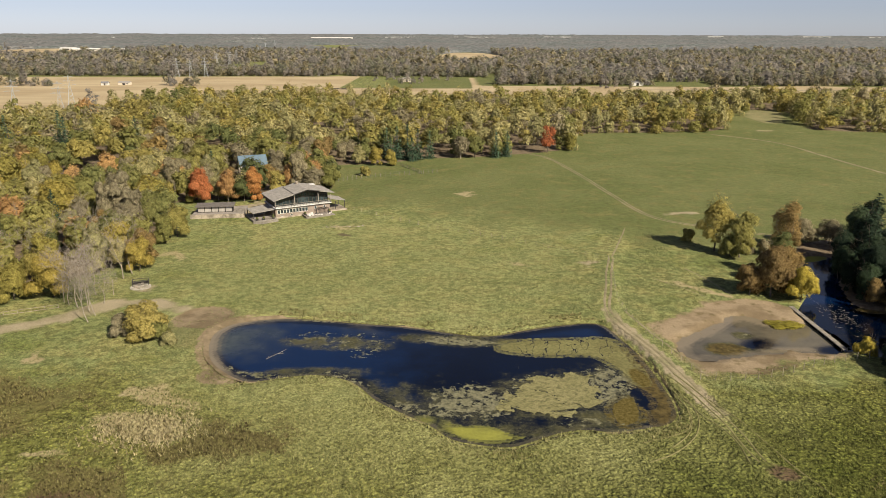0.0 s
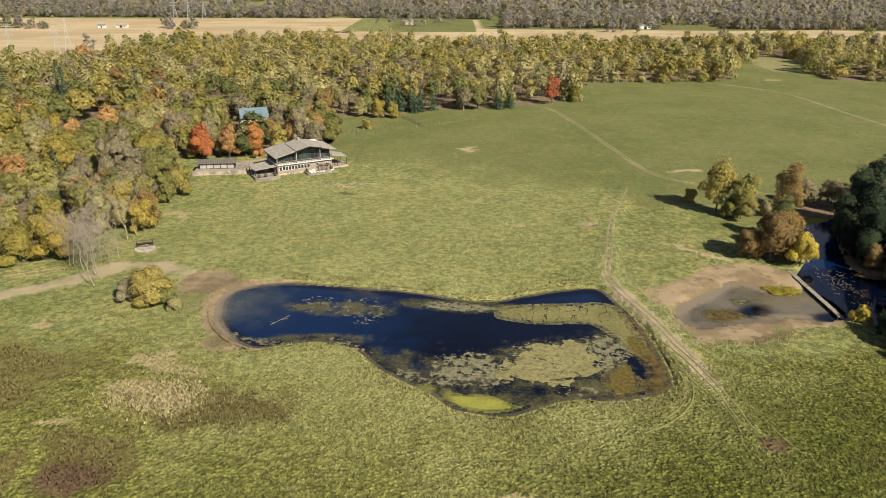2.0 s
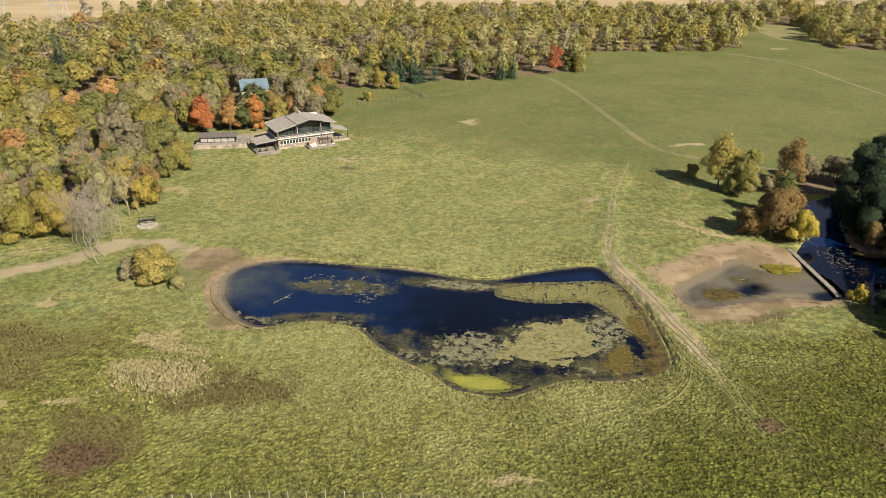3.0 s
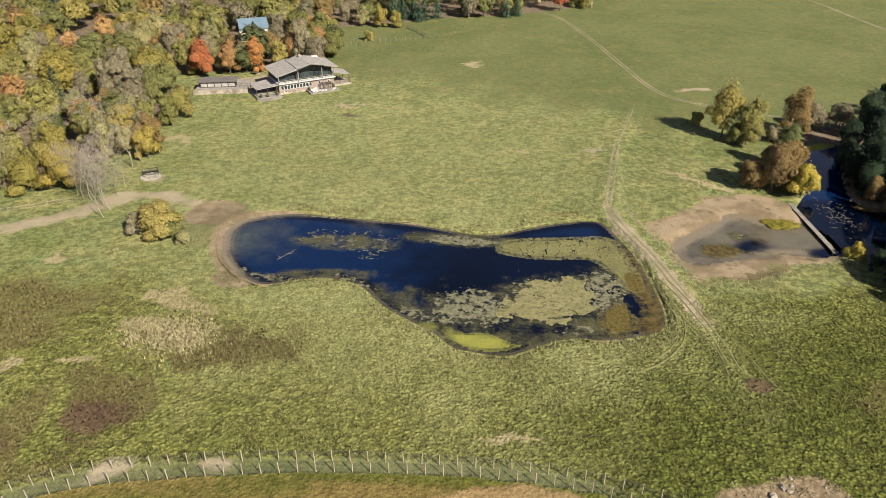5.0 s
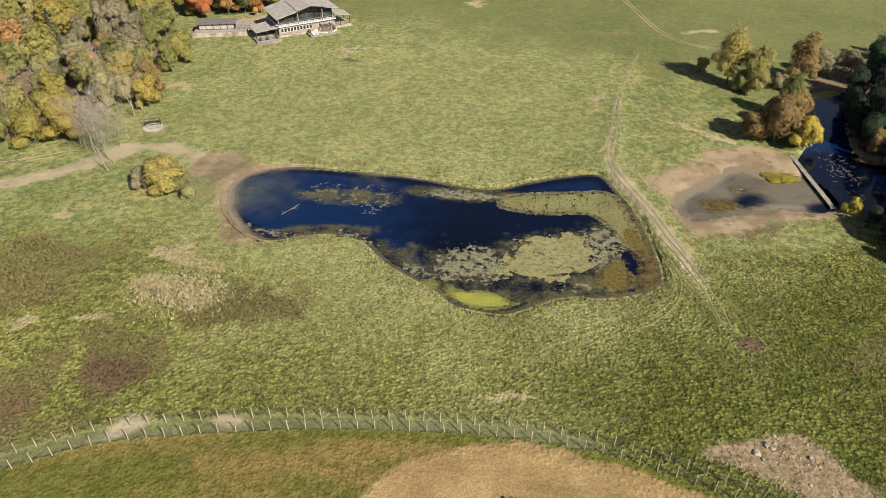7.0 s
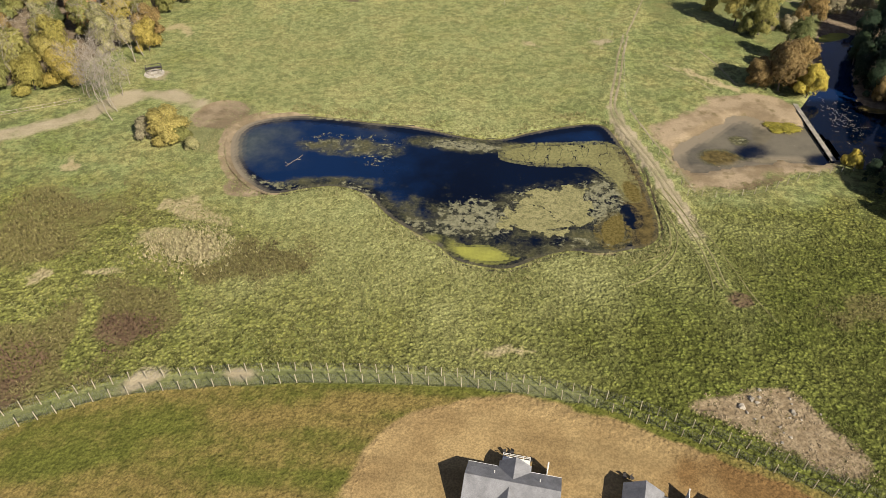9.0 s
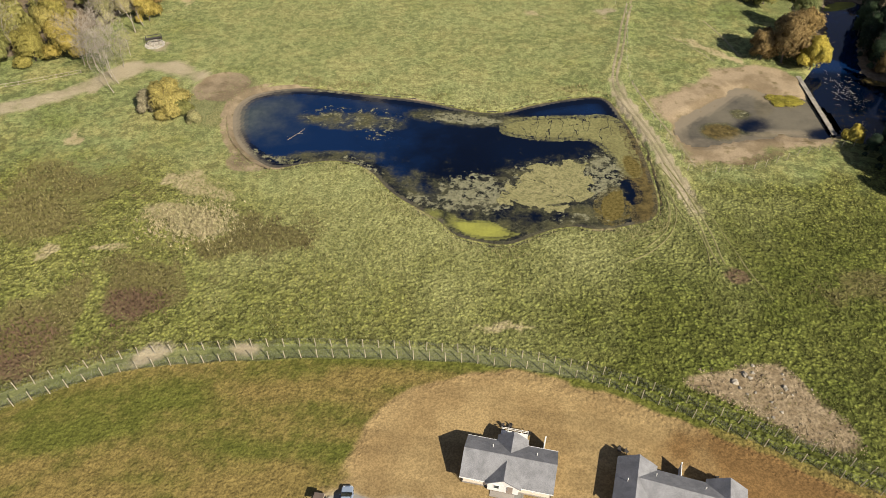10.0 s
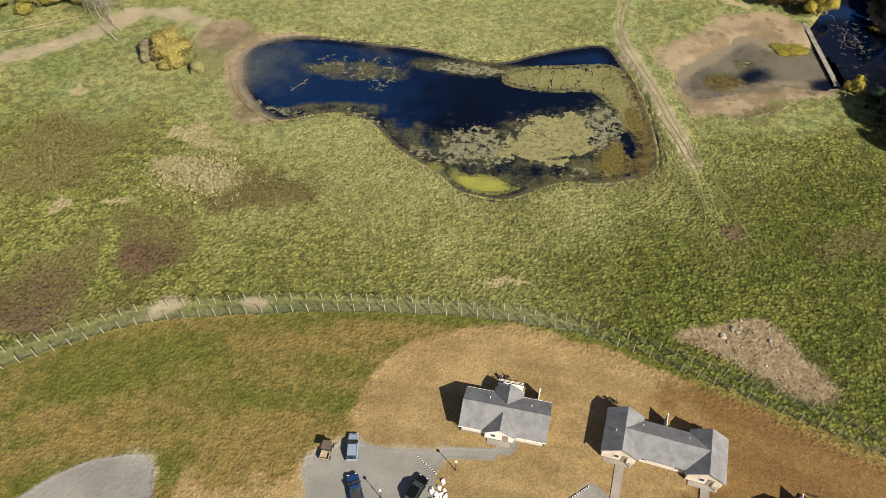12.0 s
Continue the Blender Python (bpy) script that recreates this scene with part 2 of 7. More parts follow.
LEAF = {
    "olive": leaf("leaf_olive", ((0.2, (0.128, 0.126, 0.043)), (0.5, (0.17, 0.158, 0.053)), (0.8, (0.21, 0.178, 0.057)))),
    "green": leaf("leaf_green", ((0.2, (0.075, 0.085, 0.034)), (0.5, (0.105, 0.112, 0.042)), (0.8, (0.14, 0.136, 0.05)))),
    "yellow": leaf("leaf_yellow", ((0.2, (0.15, 0.136, 0.041)), (0.5, (0.185, 0.158, 0.044)), (0.8, (0.225, 0.178, 0.048)))),
    "pale": leaf("leaf_pale", ((0.2, (0.18, 0.168, 0.08)), (0.5, (0.215, 0.196, 0.09)), (0.8, (0.245, 0.216, 0.1)))),
    "rust": leaf("leaf_rust", ((0.2, (0.138, 0.098, 0.044)), (0.5, (0.168, 0.118, 0.05)), (0.8, (0.2, 0.142, 0.054)))),
    "orange": leaf("leaf_orange", ((0.2, (0.24, 0.145, 0.062)), (0.5, (0.27, 0.162, 0.07)), (0.8, (0.29, 0.185, 0.08)))),
    "red": leaf("leaf_red", ((0.2, (0.24, 0.085, 0.04)), (0.5, (0.28, 0.105, 0.046)), (0.8, (0.28, 0.14, 0.05)))),
    "grey": leaf("leaf_grey", ((0.2, (0.145, 0.126, 0.08)), (0.5, (0.17, 0.148, 0.092)), (0.8, (0.19, 0.164, 0.1)))),
    # distance haze is put into the next two colours: paler and greyer
    "bare": leaf("leaf_bare_hazed", ((0.2, (0.165, 0.152, 0.135)), (0.5, (0.2, 0.182, 0.158)), (0.8, (0.225, 0.2, 0.168))), 0.12, 0.6),
    "moss": leaf("leaf_moss_hazed", ((0.2, (0.14, 0.14, 0.1)), (0.5, (0.17, 0.165, 0.115)), (0.8, (0.195, 0.178, 0.122))), 0.12, 0.6),
    "honey": leaf("leaf_honey", ((0.2, (0.165, 0.142, 0.048)), (0.5, (0.2, 0.17, 0.056)), (0.8, (0.23, 0.19, 0.064)))),
    "lemon": leaf("leaf_lemon", ((0.2, (0.2, 0.175, 0.035)), (0.5, (0.25, 0.215, 0.042)), (0.8, (0.29, 0.235, 0.05)))),
    "pine": leaf("leaf_pine", ((0.2, (0.03, 0.05, 0.03)), (0.5, (0.038, 0.062, 0.038)), (0.8, (0.046, 0.072, 0.042))), 0.3, 0.15),
    # shade of the creekside wood is put into this near-black leaf colour
    "dark": leaf("leaf_shaded", ((0.2, (0.014, 0.021, 0.013)), (0.5, (0.019, 0.029, 0.017)), (0.8, (0.028, 0.04, 0.02))), 0.4, 0.1),
}
BARK = plain("bark", (0.13, 0.105, 0.08), 0.9, size=0.3, vary=0.4, bump=0.02)
BARK_PALE = plain("bark_pale", (0.3, 0.255, 0.2), 0.85, size=0.3, vary=0.3, bump=0.02)
TWIG = plain("twig", (0.24, 0.21, 0.18), 0.9, size=0.5, vary=0.3)

# ground: pasture, meadow, soils and gravel blended by plan attributes
s = Shade("ground", 0.95, 0, 0.1)
n1, n2, n3, n4 = s.noise(45, 3), s.noise(9, 4, 0.6), s.noise(1.6, 3, 0.65), s.noise(0.35, 3, 0.7)


def edge(name, rag=0.5, n=None):
    """A plan attribute with a ragged rim."""
    return s.fit(s.calc("ADD", s.attr(name), s.calc("MULTIPLY", s.calc("SUBTRACT", n or n3, 0.5), rag)), 0.3, 0.7)


grass = s.mix(s.fit(n1, 0.35, 0.65), (0.13, 0.15, 0.054), (0.164, 0.182, 0.072))
grass = s.mix(s.fit(n2, 0.4, 0.7), grass, (0.195, 0.188, 0.07))
n5 = s.noise(19, 5, 0.62)
grass = s.mix(s.calc("MULTIPLY", s.fit(n5, 0.52, 0.64), 0.6), grass, (0.235, 0.212, 0.085))
grass = s.mix(s.calc("MULTIPLY", s.fit(n5, 0.46, 0.34), 0.55), grass, (0.115, 0.135, 0.034))
grass = s.gain(grass, s.calc("MULTIPLY", s.fit(n3, 0.4, 0.6, 0.7, 1.28), s.fit(n4, 0.38, 0.62, 0.74, 1.25)))
field = s.mix(s.fit(n1, 0.35, 0.65), (0.106, 0.122, 0.043), (0.132, 0.142, 0.055))
field = s.gain(s.mix(s.fit(n2, 0.45, 0.75), field, (0.155, 0.145, 0.056)), s.calc("MULTIPLY", s.fit(n3, 0.3, 0.7, 0.86, 1.14), s.fit(n4, 0.35, 0.65, 0.8, 1.2)))
col = s.mix(edge("far_field", 0.3, n2), grass, field)
meadow = s.mix(s.fit(n2, 0.3, 0.7), (0.15, 0.155, 0.04), (0.178, 0.175, 0.05))
meadow = s.mix(s.attr("lush"), meadow, s.mix(s.fit(n2, 0.3, 0.7), (0.094, 0.107, 0.022), (0.116, 0.124, 0.029)))
drift = s.t.nodes.new("ShaderNodeVectorMath")
drift.operation = "ADD"
s.put(drift.inputs[0], s.pos)
s.put(drift.inputs[1], s.gain((0.9, -0.7, 0.0), s.calc("SUBTRACT", s.noise(1.1, 3, 0.6), 0.5)))
mound = s.fit(s.cells(0.8, drift.outputs[0]), 0.1, 0.75, 1.0, 0.0)      # weeds stand in rounded clumps
# clump tops lightened and gaps darkened in the colour, as shade would
meadow = s.gain(meadow, s.calc("MULTIPLY", s.fit(mound, 0.0, 1.0, 0.66, 1.24), s.calc("MULTIPLY", s.fit(n3, 0.4, 0.6, 0.6, 1.33), s.fit(n4, 0.38, 0.62, 0.78, 1.2))))
col = s.mix(edge("meadow", 0.6, n2), col, meadow)
col = s.mix(s.calc("MULTIPLY", s.attr("bleached"), s.fit(n3, 0.3, 0.7, 0.35, 0.85)), col, s.gain(s.mix(n2, (0.24, 0.24, 0.1), (0.29, 0.285, 0.125)), s.fit(n4, 0.38, 0.62, 0.6, 1.35)))
lawn = s.mix(s.fit(s.calc("ADD", s.attr("lawn_tone"), s.calc("MULTIPLY", s.calc("SUBTRACT", n3, 0.5), 0.35)), 0.3, 0.66), (0.085, 0.09, 0.018), (0.155, 0.115, 0.038))
col = s.mix(edge("lawn", 0.3), col, s.gain(lawn, s.calc("MULTIPLY", s.fit(n4, 0.37, 0.63, 0.74, 1.24), s.fit(n3, 0.35, 0.65, 0.84, 1.15))))
brush = s.mix(s.fit(n3, 0.35, 0.65), (0.105, 0.085, 0.036), (0.135, 0.12, 0.043))
col = s.mix(s.calc("MULTIPLY", edge("brush", 1.3, n2), s.fit(n3, 0.32, 0.6, 0.35, 0.95)), col, brush)
col = s.mix(s.calc("MULTIPLY", edge("purple", 1.4), s.fit(n4, 0.3, 0.6, 0.25, 0.9)), col, s.mix(n3, (0.085, 0.05, 0.036), (0.13, 0.08, 0.055)))
col = s.mix(edge("straw", 0.9), col, s.mix(n3, (0.25, 0.2, 0.1), (0.38, 0.32, 0.19)))
dry = s.mix(s.fit(n2, 0.35, 0.65), (0.208, 0.142, 0.064), (0.256, 0.181, 0.084))
dry = s.mix(edge("tawny", 0.8, n2), dry, (0.15, 0.088, 0.034))
dry = s.gain(dry, s.fit(s.attr("mown"), 0.35, 0.65, 0.9, 1.1))
col = s.mix(edge("dry", 0.35), col, s.gain(dry, s.calc("MULTIPLY", s.fit(n4, 0.37, 0.63, 0.78, 1.2), s.fit(n3, 0.35, 0.65, 0.94, 1.06))))
litter = s.mix(s.fit(n3, 0.35, 0.65), (0.12, 0.09, 0.06), (0.2, 0.155, 0.105))
col = s.mix(s.calc("MULTIPLY", edge("strip", 0.3), 0.7), col, s.gain(s.mix(s.fit(n2, 0.35, 0.65), (0.12, 0.132, 0.057), (0.152, 0.158, 0.074)), s.fit(n4, 0.37, 0.63, 0.8, 1.2)))
col = s.mix(edge("litter", 0.6), col, litter)
crop = s.mix(s.fit(s.noise(120, 2), 0.4, 0.6), (0.36, 0.28, 0.17), (0.42, 0.335, 0.21))
col = s.mix(edge("crop", 0.1, n2), col, s.gain(crop, s.fit(s.noise(14, 3, 0.6, None, (0.1, 1, 1)), 0.3, 0.7, 0.88, 1.08)))
col = s.mix(edge("plough", 0.1, n2), col, (0.06, 0.045, 0.035))
dirt = s.mix(s.fit(n2, 0.3, 0.7), (0.26, 0.216, 0.138), (0.33, 0.278, 0.182))
col = s.mix(edge("dirt", 1.2, n2), col, s.gain(dirt, s.fit(n4, 0.3, 0.7, 0.85, 1.12)))
rubble = s.mix(s.fit(n3, 0.35, 0.65), (0.165, 0.122, 0.072), (0.24, 0.185, 0.115))
col = s.mix(edge("rubble", 1.5, n2), col, s.gain(rubble, s.fit(n4, 0.3, 0.7, 0.75, 1.25)))
mud = s.mix(s.fit(n2, 0.4, 0.6), (0.185, 0.138, 0.084), (0.28, 0.215, 0.138))
mud = s.mix(s.fit(s.noise(3.5, 4, 0.6), 0.54, 0.7), mud, (0.15, 0.115, 0.062))
col = s.mix(edge("mud", 1.5, n2), col, s.gain(mud, s.fit(n4, 0.3, 0.7, 0.85, 1.12)))
col = s.mix(edge("wet", 0.3), col, s.mix(n3, (0.07, 0.055, 0.035), (0.12, 0.095, 0.06)))
grav = s.mix(s.fit(n2, 0.35, 0.65), (0.178, 0.17, 0.155), (0.228, 0.217, 0.198))
col = s.mix(edge("gravel", 0.3), col, s.gain(grav, s.fit(n4, 0.3, 0.7, 0.93, 1.07)))
s.colour(col)
worn = s.calc("MAXIMUM", s.calc("MAXIMUM", s.attr("gravel"), s.calc("MULTIPLY", s.attr("strip"), 0.85)), s.calc("MAXIMUM", s.calc("MULTIPLY", s.calc("MAXIMUM", s.attr("dry"), s.calc("MAXIMUM", s.attr("rubble"), s.attr("mud"))), 0.75), s.calc("MULTIPLY", s.attr("lawn"), 0.6)))
s.bump(s.calc("MULTIPLY", s.calc("ADD", s.calc("MULTIPLY", mound, s.fit(s.attr("meadow"), 0.3, 0.7, 0.0, 0.3)), s.calc("ADD", s.calc("MULTIPLY", n3, 0.55), s.calc("MULTIPLY", n4, 0.2))), s.calc("MULTIPLY", s.fit(worn, 0, 1, 1, 0.12), s.fit(s.attr("lush"), 0, 1, 0.8, 1.1))), 0.95, 1.0)
GROUND = s.m

# water: dark and clear in the middle, clouded by silt, weed and floating film near the banks
s = Shade("pond_water", 0.04, 0, 0.5)
s.b.inputs["IOR"].default_value = 1.33
w1, w2, w3 = s.noise(7, 5, 0.6), s.noise(1.7, 9, 0.76), s.noise(0.7, 5, 0.72)


def over(name, n, rag, lo, hi):
    """Where growth of a kind covers the water: plan density broken up by noise."""
    return s.fit(s.calc("ADD", s.attr(name), s.calc("MULTIPLY", s.calc("SUBTRACT", n, 0.5), rag)), lo, hi)


w4 = s.calc("ADD", s.calc("MULTIPLY", s.noise(4.5, 4, 0.6), 0.65), s.calc("MULTIPLY", w2, 0.35))
deep = s.mix(s.fit(s.noise(25, 2), 0.3, 0.7), (0.0004, 0.002, 0.008), (0.0006, 0.0032, 0.0125))
# blue of the reflected sky, mixed into the water's own colour
deep = s.mix(over("blue", w1, 0.8, 0.2, 1.0), deep, (0.002, 0.012, 0.046))
silty = s.mix(s.attr("blue"), s.mix(w2, (0.1, 0.088, 0.062), (0.15, 0.13, 0.092)), s.mix(s.fit(w4, 0.35, 0.65), (0.03, 0.04, 0.046), (0.056, 0.066, 0.068)))
col = s.mix(over("silt", s.noise(13, 6, 0.62), 1.7, 0.25, 1.3), deep, silty)
# drowned weed in soft clouds
weed = over("weed", w4, 2.4, 0.2, 1.0)
col = s.mix(weed, col, s.mix(s.fit(w3, 0.44, 0.7), s.mix(s.fit(w1, 0.35, 0.65), (0.024, 0.026, 0.014), (0.062, 0.058, 0.026)), (0.12, 0.11, 0.056)))
brown = over("brown", w2, 0.9, 0.3, 0.7)
col = s.mix(brown, col, s.mix(s.fit(w2, 0.36, 0.64), (0.035, 0.027, 0.01), (0.115, 0.085, 0.03)))
col = s.mix(over("shoal", w1, 0.9, 0.3, 1.0), col, s.mix(w2, (0.16, 0.132, 0.09), (0.22, 0.18, 0.125)))
carpet = over("carpet", w2, 0.9, 0.38, 0.6)
creases = s.fit(s.calc("ABSOLUTE", s.calc("SUBTRACT", s.noise(3.2, 3, 0.5, None, (1, 0.35, 1)), 0.5)), 0.003, 0.011)
carpet = s.calc("MULTIPLY", carpet, s.calc("MAXIMUM", creases, s.calc("SUBTRACT", 1.0, s.attr("creased"))))
col = s.mix(carpet, col, s.gain(s.mix(s.fit(w1, 0.38, 0.62), (0.14, 0.13, 0.055), (0.175, 0.165, 0.07)), s.fit(w3, 0.36, 0.64, 0.72, 1.2)))
mustard = over("mustard", w2, 1.1, 0.35, 0.65)
col = s.mix(mustard, col, s.mix(s.fit(w3, 0.36, 0.64), (0.062, 0.048, 0.012), (0.13, 0.102, 0.034)))
# floating flakes
film = over("film", w2, 3.0, 0.5, 0.62)
col = s.mix(film, col, s.mix(s.fit(w3, 0.35, 0.65), (0.105, 0.1, 0.058), (0.215, 0.205, 0.13)))
lime = s.calc("MULTIPLY", over("lime", w4, 1.5, 0.2, 0.8), 0.92)
col = s.mix(lime, col, s.gain(s.mix(s.fit(w1, 0.35, 0.65), (0.185, 0.185, 0.045), (0.25, 0.25, 0.052)), s.fit(w3, 0.3, 0.7, 0.9, 1.08)))
s.colour(col)
solid = s.calc("MAXIMUM", s.calc("MAXIMUM", film, lime), s.calc("MAXIMUM", carpet, mustard))
cover = s.calc("MAXIMUM", solid, s.calc("MULTIPLY", s.calc("MAXIMUM", weed, brown), 0.6))
s.put(s.b.inputs["Roughness"], s.fit(cover, 0, 1, 0.05, 0.85))
s.put(s.b.inputs["Specular IOR Level"], s.fit(cover, 0, 1, 0.5, 0.15))
s.bump(s.calc("ADD", s.calc("MULTIPLY", s.noise(0.5, 3), 0.3), s.calc("MULTIPLY", solid, s.calc("MULTIPLY", w3, 4.0))), 0.03, 0.6)
WATER = s.m


def algae(name, a, b, c):
    s = Shade(name, 0.85, 0, 0.2)
    n = s.noise(1.1, 4, 0.65)
    k = s.mix(s.fit(s.noise(5, 3), 0.35, 0.65), a, b)
    s.colour(s.gain(s.mix(s.fit(n, 0.46, 0.66), k, c), s.fit(s.noise(0.35, 4, 0.65), 0.36, 0.64, 0.7, 1.22)))
    s.bump(n, 0.2)
    return s.m


MAT_PALE = algae("algae_pale", (0.19, 0.176, 0.078), (0.225, 0.205, 0.095), (0.12, 0.112, 0.05))


def shingle(name, c):
    s = Shade(name, 0.9, 0, 0.2)
    v = s.local()
    n, f = s.noise(1.5, 4, 0.6, v), s.noise(0.16, 2, 0.5, v, (1, 2.2, 2.2))
    s.colour(s.gain(c, s.calc("MULTIPLY", s.fit(n, 0.3, 0.7, 0.82, 1.15), s.fit(f, 0.35, 0.65, 0.82, 1.15))))
    s.bump(f, 0.02)
    return s.m


ROOF_GREY = shingle("roof_shingle", (0.185, 0.183, 0.188))
ROOF_TAUPE = shingle("roof_lodge", (0.29, 0.268, 0.24))
ROOF_DARK = shingle("roof_dark", (0.13, 0.115, 0.105))
ROOF_BLUE = plain("roof_blue_metal", (0.12, 0.175, 0.22), 0.55, 0.1, 2.0, 0.15)
CREAM = plain("siding_cream", (0.62, 0.54, 0.43), 0.75, vary=0.12)
TAUPE = plain("siding_taupe", (0.27, 0.215, 0.175), 0.8, vary=0.15)
WHITE = plain("white_paint", (0.66, 0.64, 0.6), 0.6, vary=0.12)
CONCRETE = plain("concrete", (0.26, 0.23, 0.2), 0.9, vary=0.2)
STONE = plain("stone", (0.33, 0.28, 0.22), 0.9, size=0.5, vary=0.45, bump=0.03)
ROCK = plain("pale_rock", (0.3, 0.265, 0.21), 0.9, size=0.3, vary=0.35, bump=0.03)
WOOD_GREY = plain("weathered_wood", (0.23, 0.205, 0.17), 0.85, size=0.4, vary=0.3)
POST = plain("post_wood", (0.34, 0.295, 0.21), 0.85, size=0.3, vary=0.3)
WIRE = plain("wire", (0.24, 0.24, 0.22), 0.6, 0.5)
DARK = plain("dark_trim", (0.045, 0.04, 0.037), 0.6, vary=0.2)
STEEL = plain("galvanised_steel", (0.5, 0.52, 0.53), 0.45, 0.7)
RUBBER = plain("rubber", (0.02, 0.02, 0.02), 0.85)
CAR_SILVER = plain("car_silver", (0.3, 0.36, 0.45), 0.25, 0.3, 3, 0.05, 0.5, 0.0)
CAR_BLUE = plain("car_blue", (0.02, 0.05, 0.16), 0.22, 0.3, 3, 0.05, 0.5, 0.0)
CAR_BLACK = plain("car_black", (0.006, 0.006, 0.007), 0.25, 0.2, 3, 0.05, 0.5, 0.0)
TAN = plain("tan_paint", (0.3, 0.24, 0.17), 0.6)
BROWN = plain("brown_canvas", (0.1, 0.075, 0.06), 0.8)
CLOTH = plain("pale_cushion", (0.62, 0.56, 0.52), 0.9)
LAMP_GLASS = plain("lamp_shade", (0.75, 0.74, 0.7), 0.3)
s = Shade("window_glass", 0.06, 0, 0.6)
s.colour(s.gain((0.03, 0.042, 0.045), s.fit(s.noise(1.5, 2), 0.3, 0.7, 0.5, 1.6)))
GLASS = s.m

# ---- plan of the land ----
POND = rounded([(-59.3, 158.6), (-59.7, 164), (-57, 169.5), (-49, 172.5), (-41.7, 173.3), (-25.6, 170.1), (-11, 167.9), (1.9, 163.2),
                (7.8, 162.1), (12.9, 163.3), (19.8, 166.9), (33.6, 171.1), (39.2, 170.4), (41.3, 161.6), (43.6, 153.1), (44.8, 140),
                (44.8, 126), (42, 121.8), (37.4, 120.4), (30.4, 118.6), (24.4, 120), (18.1, 117.7), (14.4, 115.3), (10.1, 113.2),
                (4.7, 114.2), (-0.8, 115.8), (-4, 120.6), (-9.9, 125), (-16, 130.1), (-19.9, 136.3), (-23.6, 139.6), (-29.3, 141.5),
                (-36, 140.5), (-43, 137.6), (-47, 138.8), (-54.3, 145.6), (-57.6, 152)])
MUD_POND = rounded([(55.4, 159.5), (59.8, 163.4), (65.8, 167.5), (73.8, 175.8), (78.2, 175.4), (82, 171.5), (91.1, 170.9), (94.5, 166),
                    (94.5, 156), (90, 154.3), (82, 155.2), (72, 153.8), (60.5, 150.1), (55.5, 151), (54.7, 155)])
CREEK = rounded([(93.2, 178), (98, 184), (105, 196), (111, 206), (113, 216), (115.5, 225), (121.5, 229.5), (129, 227.5), (124, 216),
                 (116, 203), (112.5, 192), (110, 183), (119, 178), (138, 174), (140, 160), (125, 150), (110, 150), (98, 153), (94, 157), (93.8, 168)])
MUD_BANK = rounded([(51.5, 166), (55.5, 174.5), (65.5, 180.5), (75.1, 187.8), (84, 186.5), (94, 183.6), (96, 176), (95, 156), (89, 151.6),
                    (81, 148.6), (70, 144), (60, 141), (53.5, 143), (52, 150), (53.5, 158)])
WOODS = rounded([(-128, 176), (-123, 187), (-112, 195), (-102, 208), (-99, 225), (-100, 240), (-104, 268), (-118, 276), (-118, 298),
                 (-95, 302), (-76, 303), (-58, 301), (-56, 325), (-58, 357), (-67, 386), (-34, 391), (-13, 410), (16, 414), (49, 428), (64, 435),
                 (84, 450), (88, 516), (145, 527), (212, 531), (236, 600), (280, 690), (322, 690), (296, 612), (268, 540), (330, 534), (520, 560), (560, 780),
                 (304, 787), (134, 750), (-22, 735), (-184, 775), (-300, 745), (-318, 640), (-335, 560), (-385, 520), (-520, 470),
                 (-420, 350), (-260, 200)], True, 1)
RIGHT_WOODS = rounded([(100, 196), (104, 205), (117, 232), (123, 243), (140, 250), (180, 262), (230, 240), (230, 110), (150, 118), (128, 140), (118, 152)])
LOT = rounded([(-24.5, 53.5), (-21, 55.6), (-16.2, 57.4), (-11, 55.9), (-1.7, 56.1), (-0.7, 54.2), (-2.6, 52), (-2, 46), (-4, 38), (-30, 36), (-22, 46)], True, 1)
LEFT_LOT = rounded([(-72, 41), (-66, 47.5), (-60.8, 51.2), (-56.8, 52.6), (-51, 53.6), (-48.2, 52.6), (-46.5, 46.3), (-45, 38), (-60, 34)], True, 1)
DRY = rounded([(-23, 55), (-19.5, 61), (-16.2, 67.4), (-13, 72.4), (-8.6, 75.9), (-2.6, 78.6), (2.6, 81.1), (9.9, 80.2), (20.2, 78.2), (34.7, 72.8),
               (52.5, 64.7), (68, 57.8), (95, 44), (95, 20), (-40, 15), (-36, 40), (-30, 50)])
LOT_EAST = rounded([(16, 45), (19.4, 49.2), (21.8, 51.4), (23.4, 51.2), (26, 48), (30, 42), (20, 40)], True, 1)
DRY_LEFT = rounded([(-44, 51), (-36, 55), (-29, 54), (-26, 46), (-34, 40), (-43, 42)])
RUBBLE = rounded([(39.7, 78.7), (42.2, 81.4), (49.6, 82.3), (56.3, 84.6), (60.6, 80.8), (63.3, 76), (67.4, 69.3), (65, 65.6), (58.1, 67.7), (51.7, 73), (45, 77)])
TRACK = rounded([(66, 260), (60, 243), (54.4, 228), (50.5, 216), (46.2, 197), (42.2, 182), (41.5, 173), (44.6, 161), (47.6, 150), (50, 137), (52.5, 125), (53, 113), (54, 100)], False)
ROAD = rounded([(49, 432), (58, 421.7), (62.5, 400), (68.5, 363), (74, 322), (78.5, 286), (86, 272), (98.8, 264.3), (111, 256.4), (124, 251), (150, 249)], False)
ROAD_FAR = rounded([(192, 521), (213, 500), (225.6, 477), (228, 422), (232, 378), (238, 330)], False)
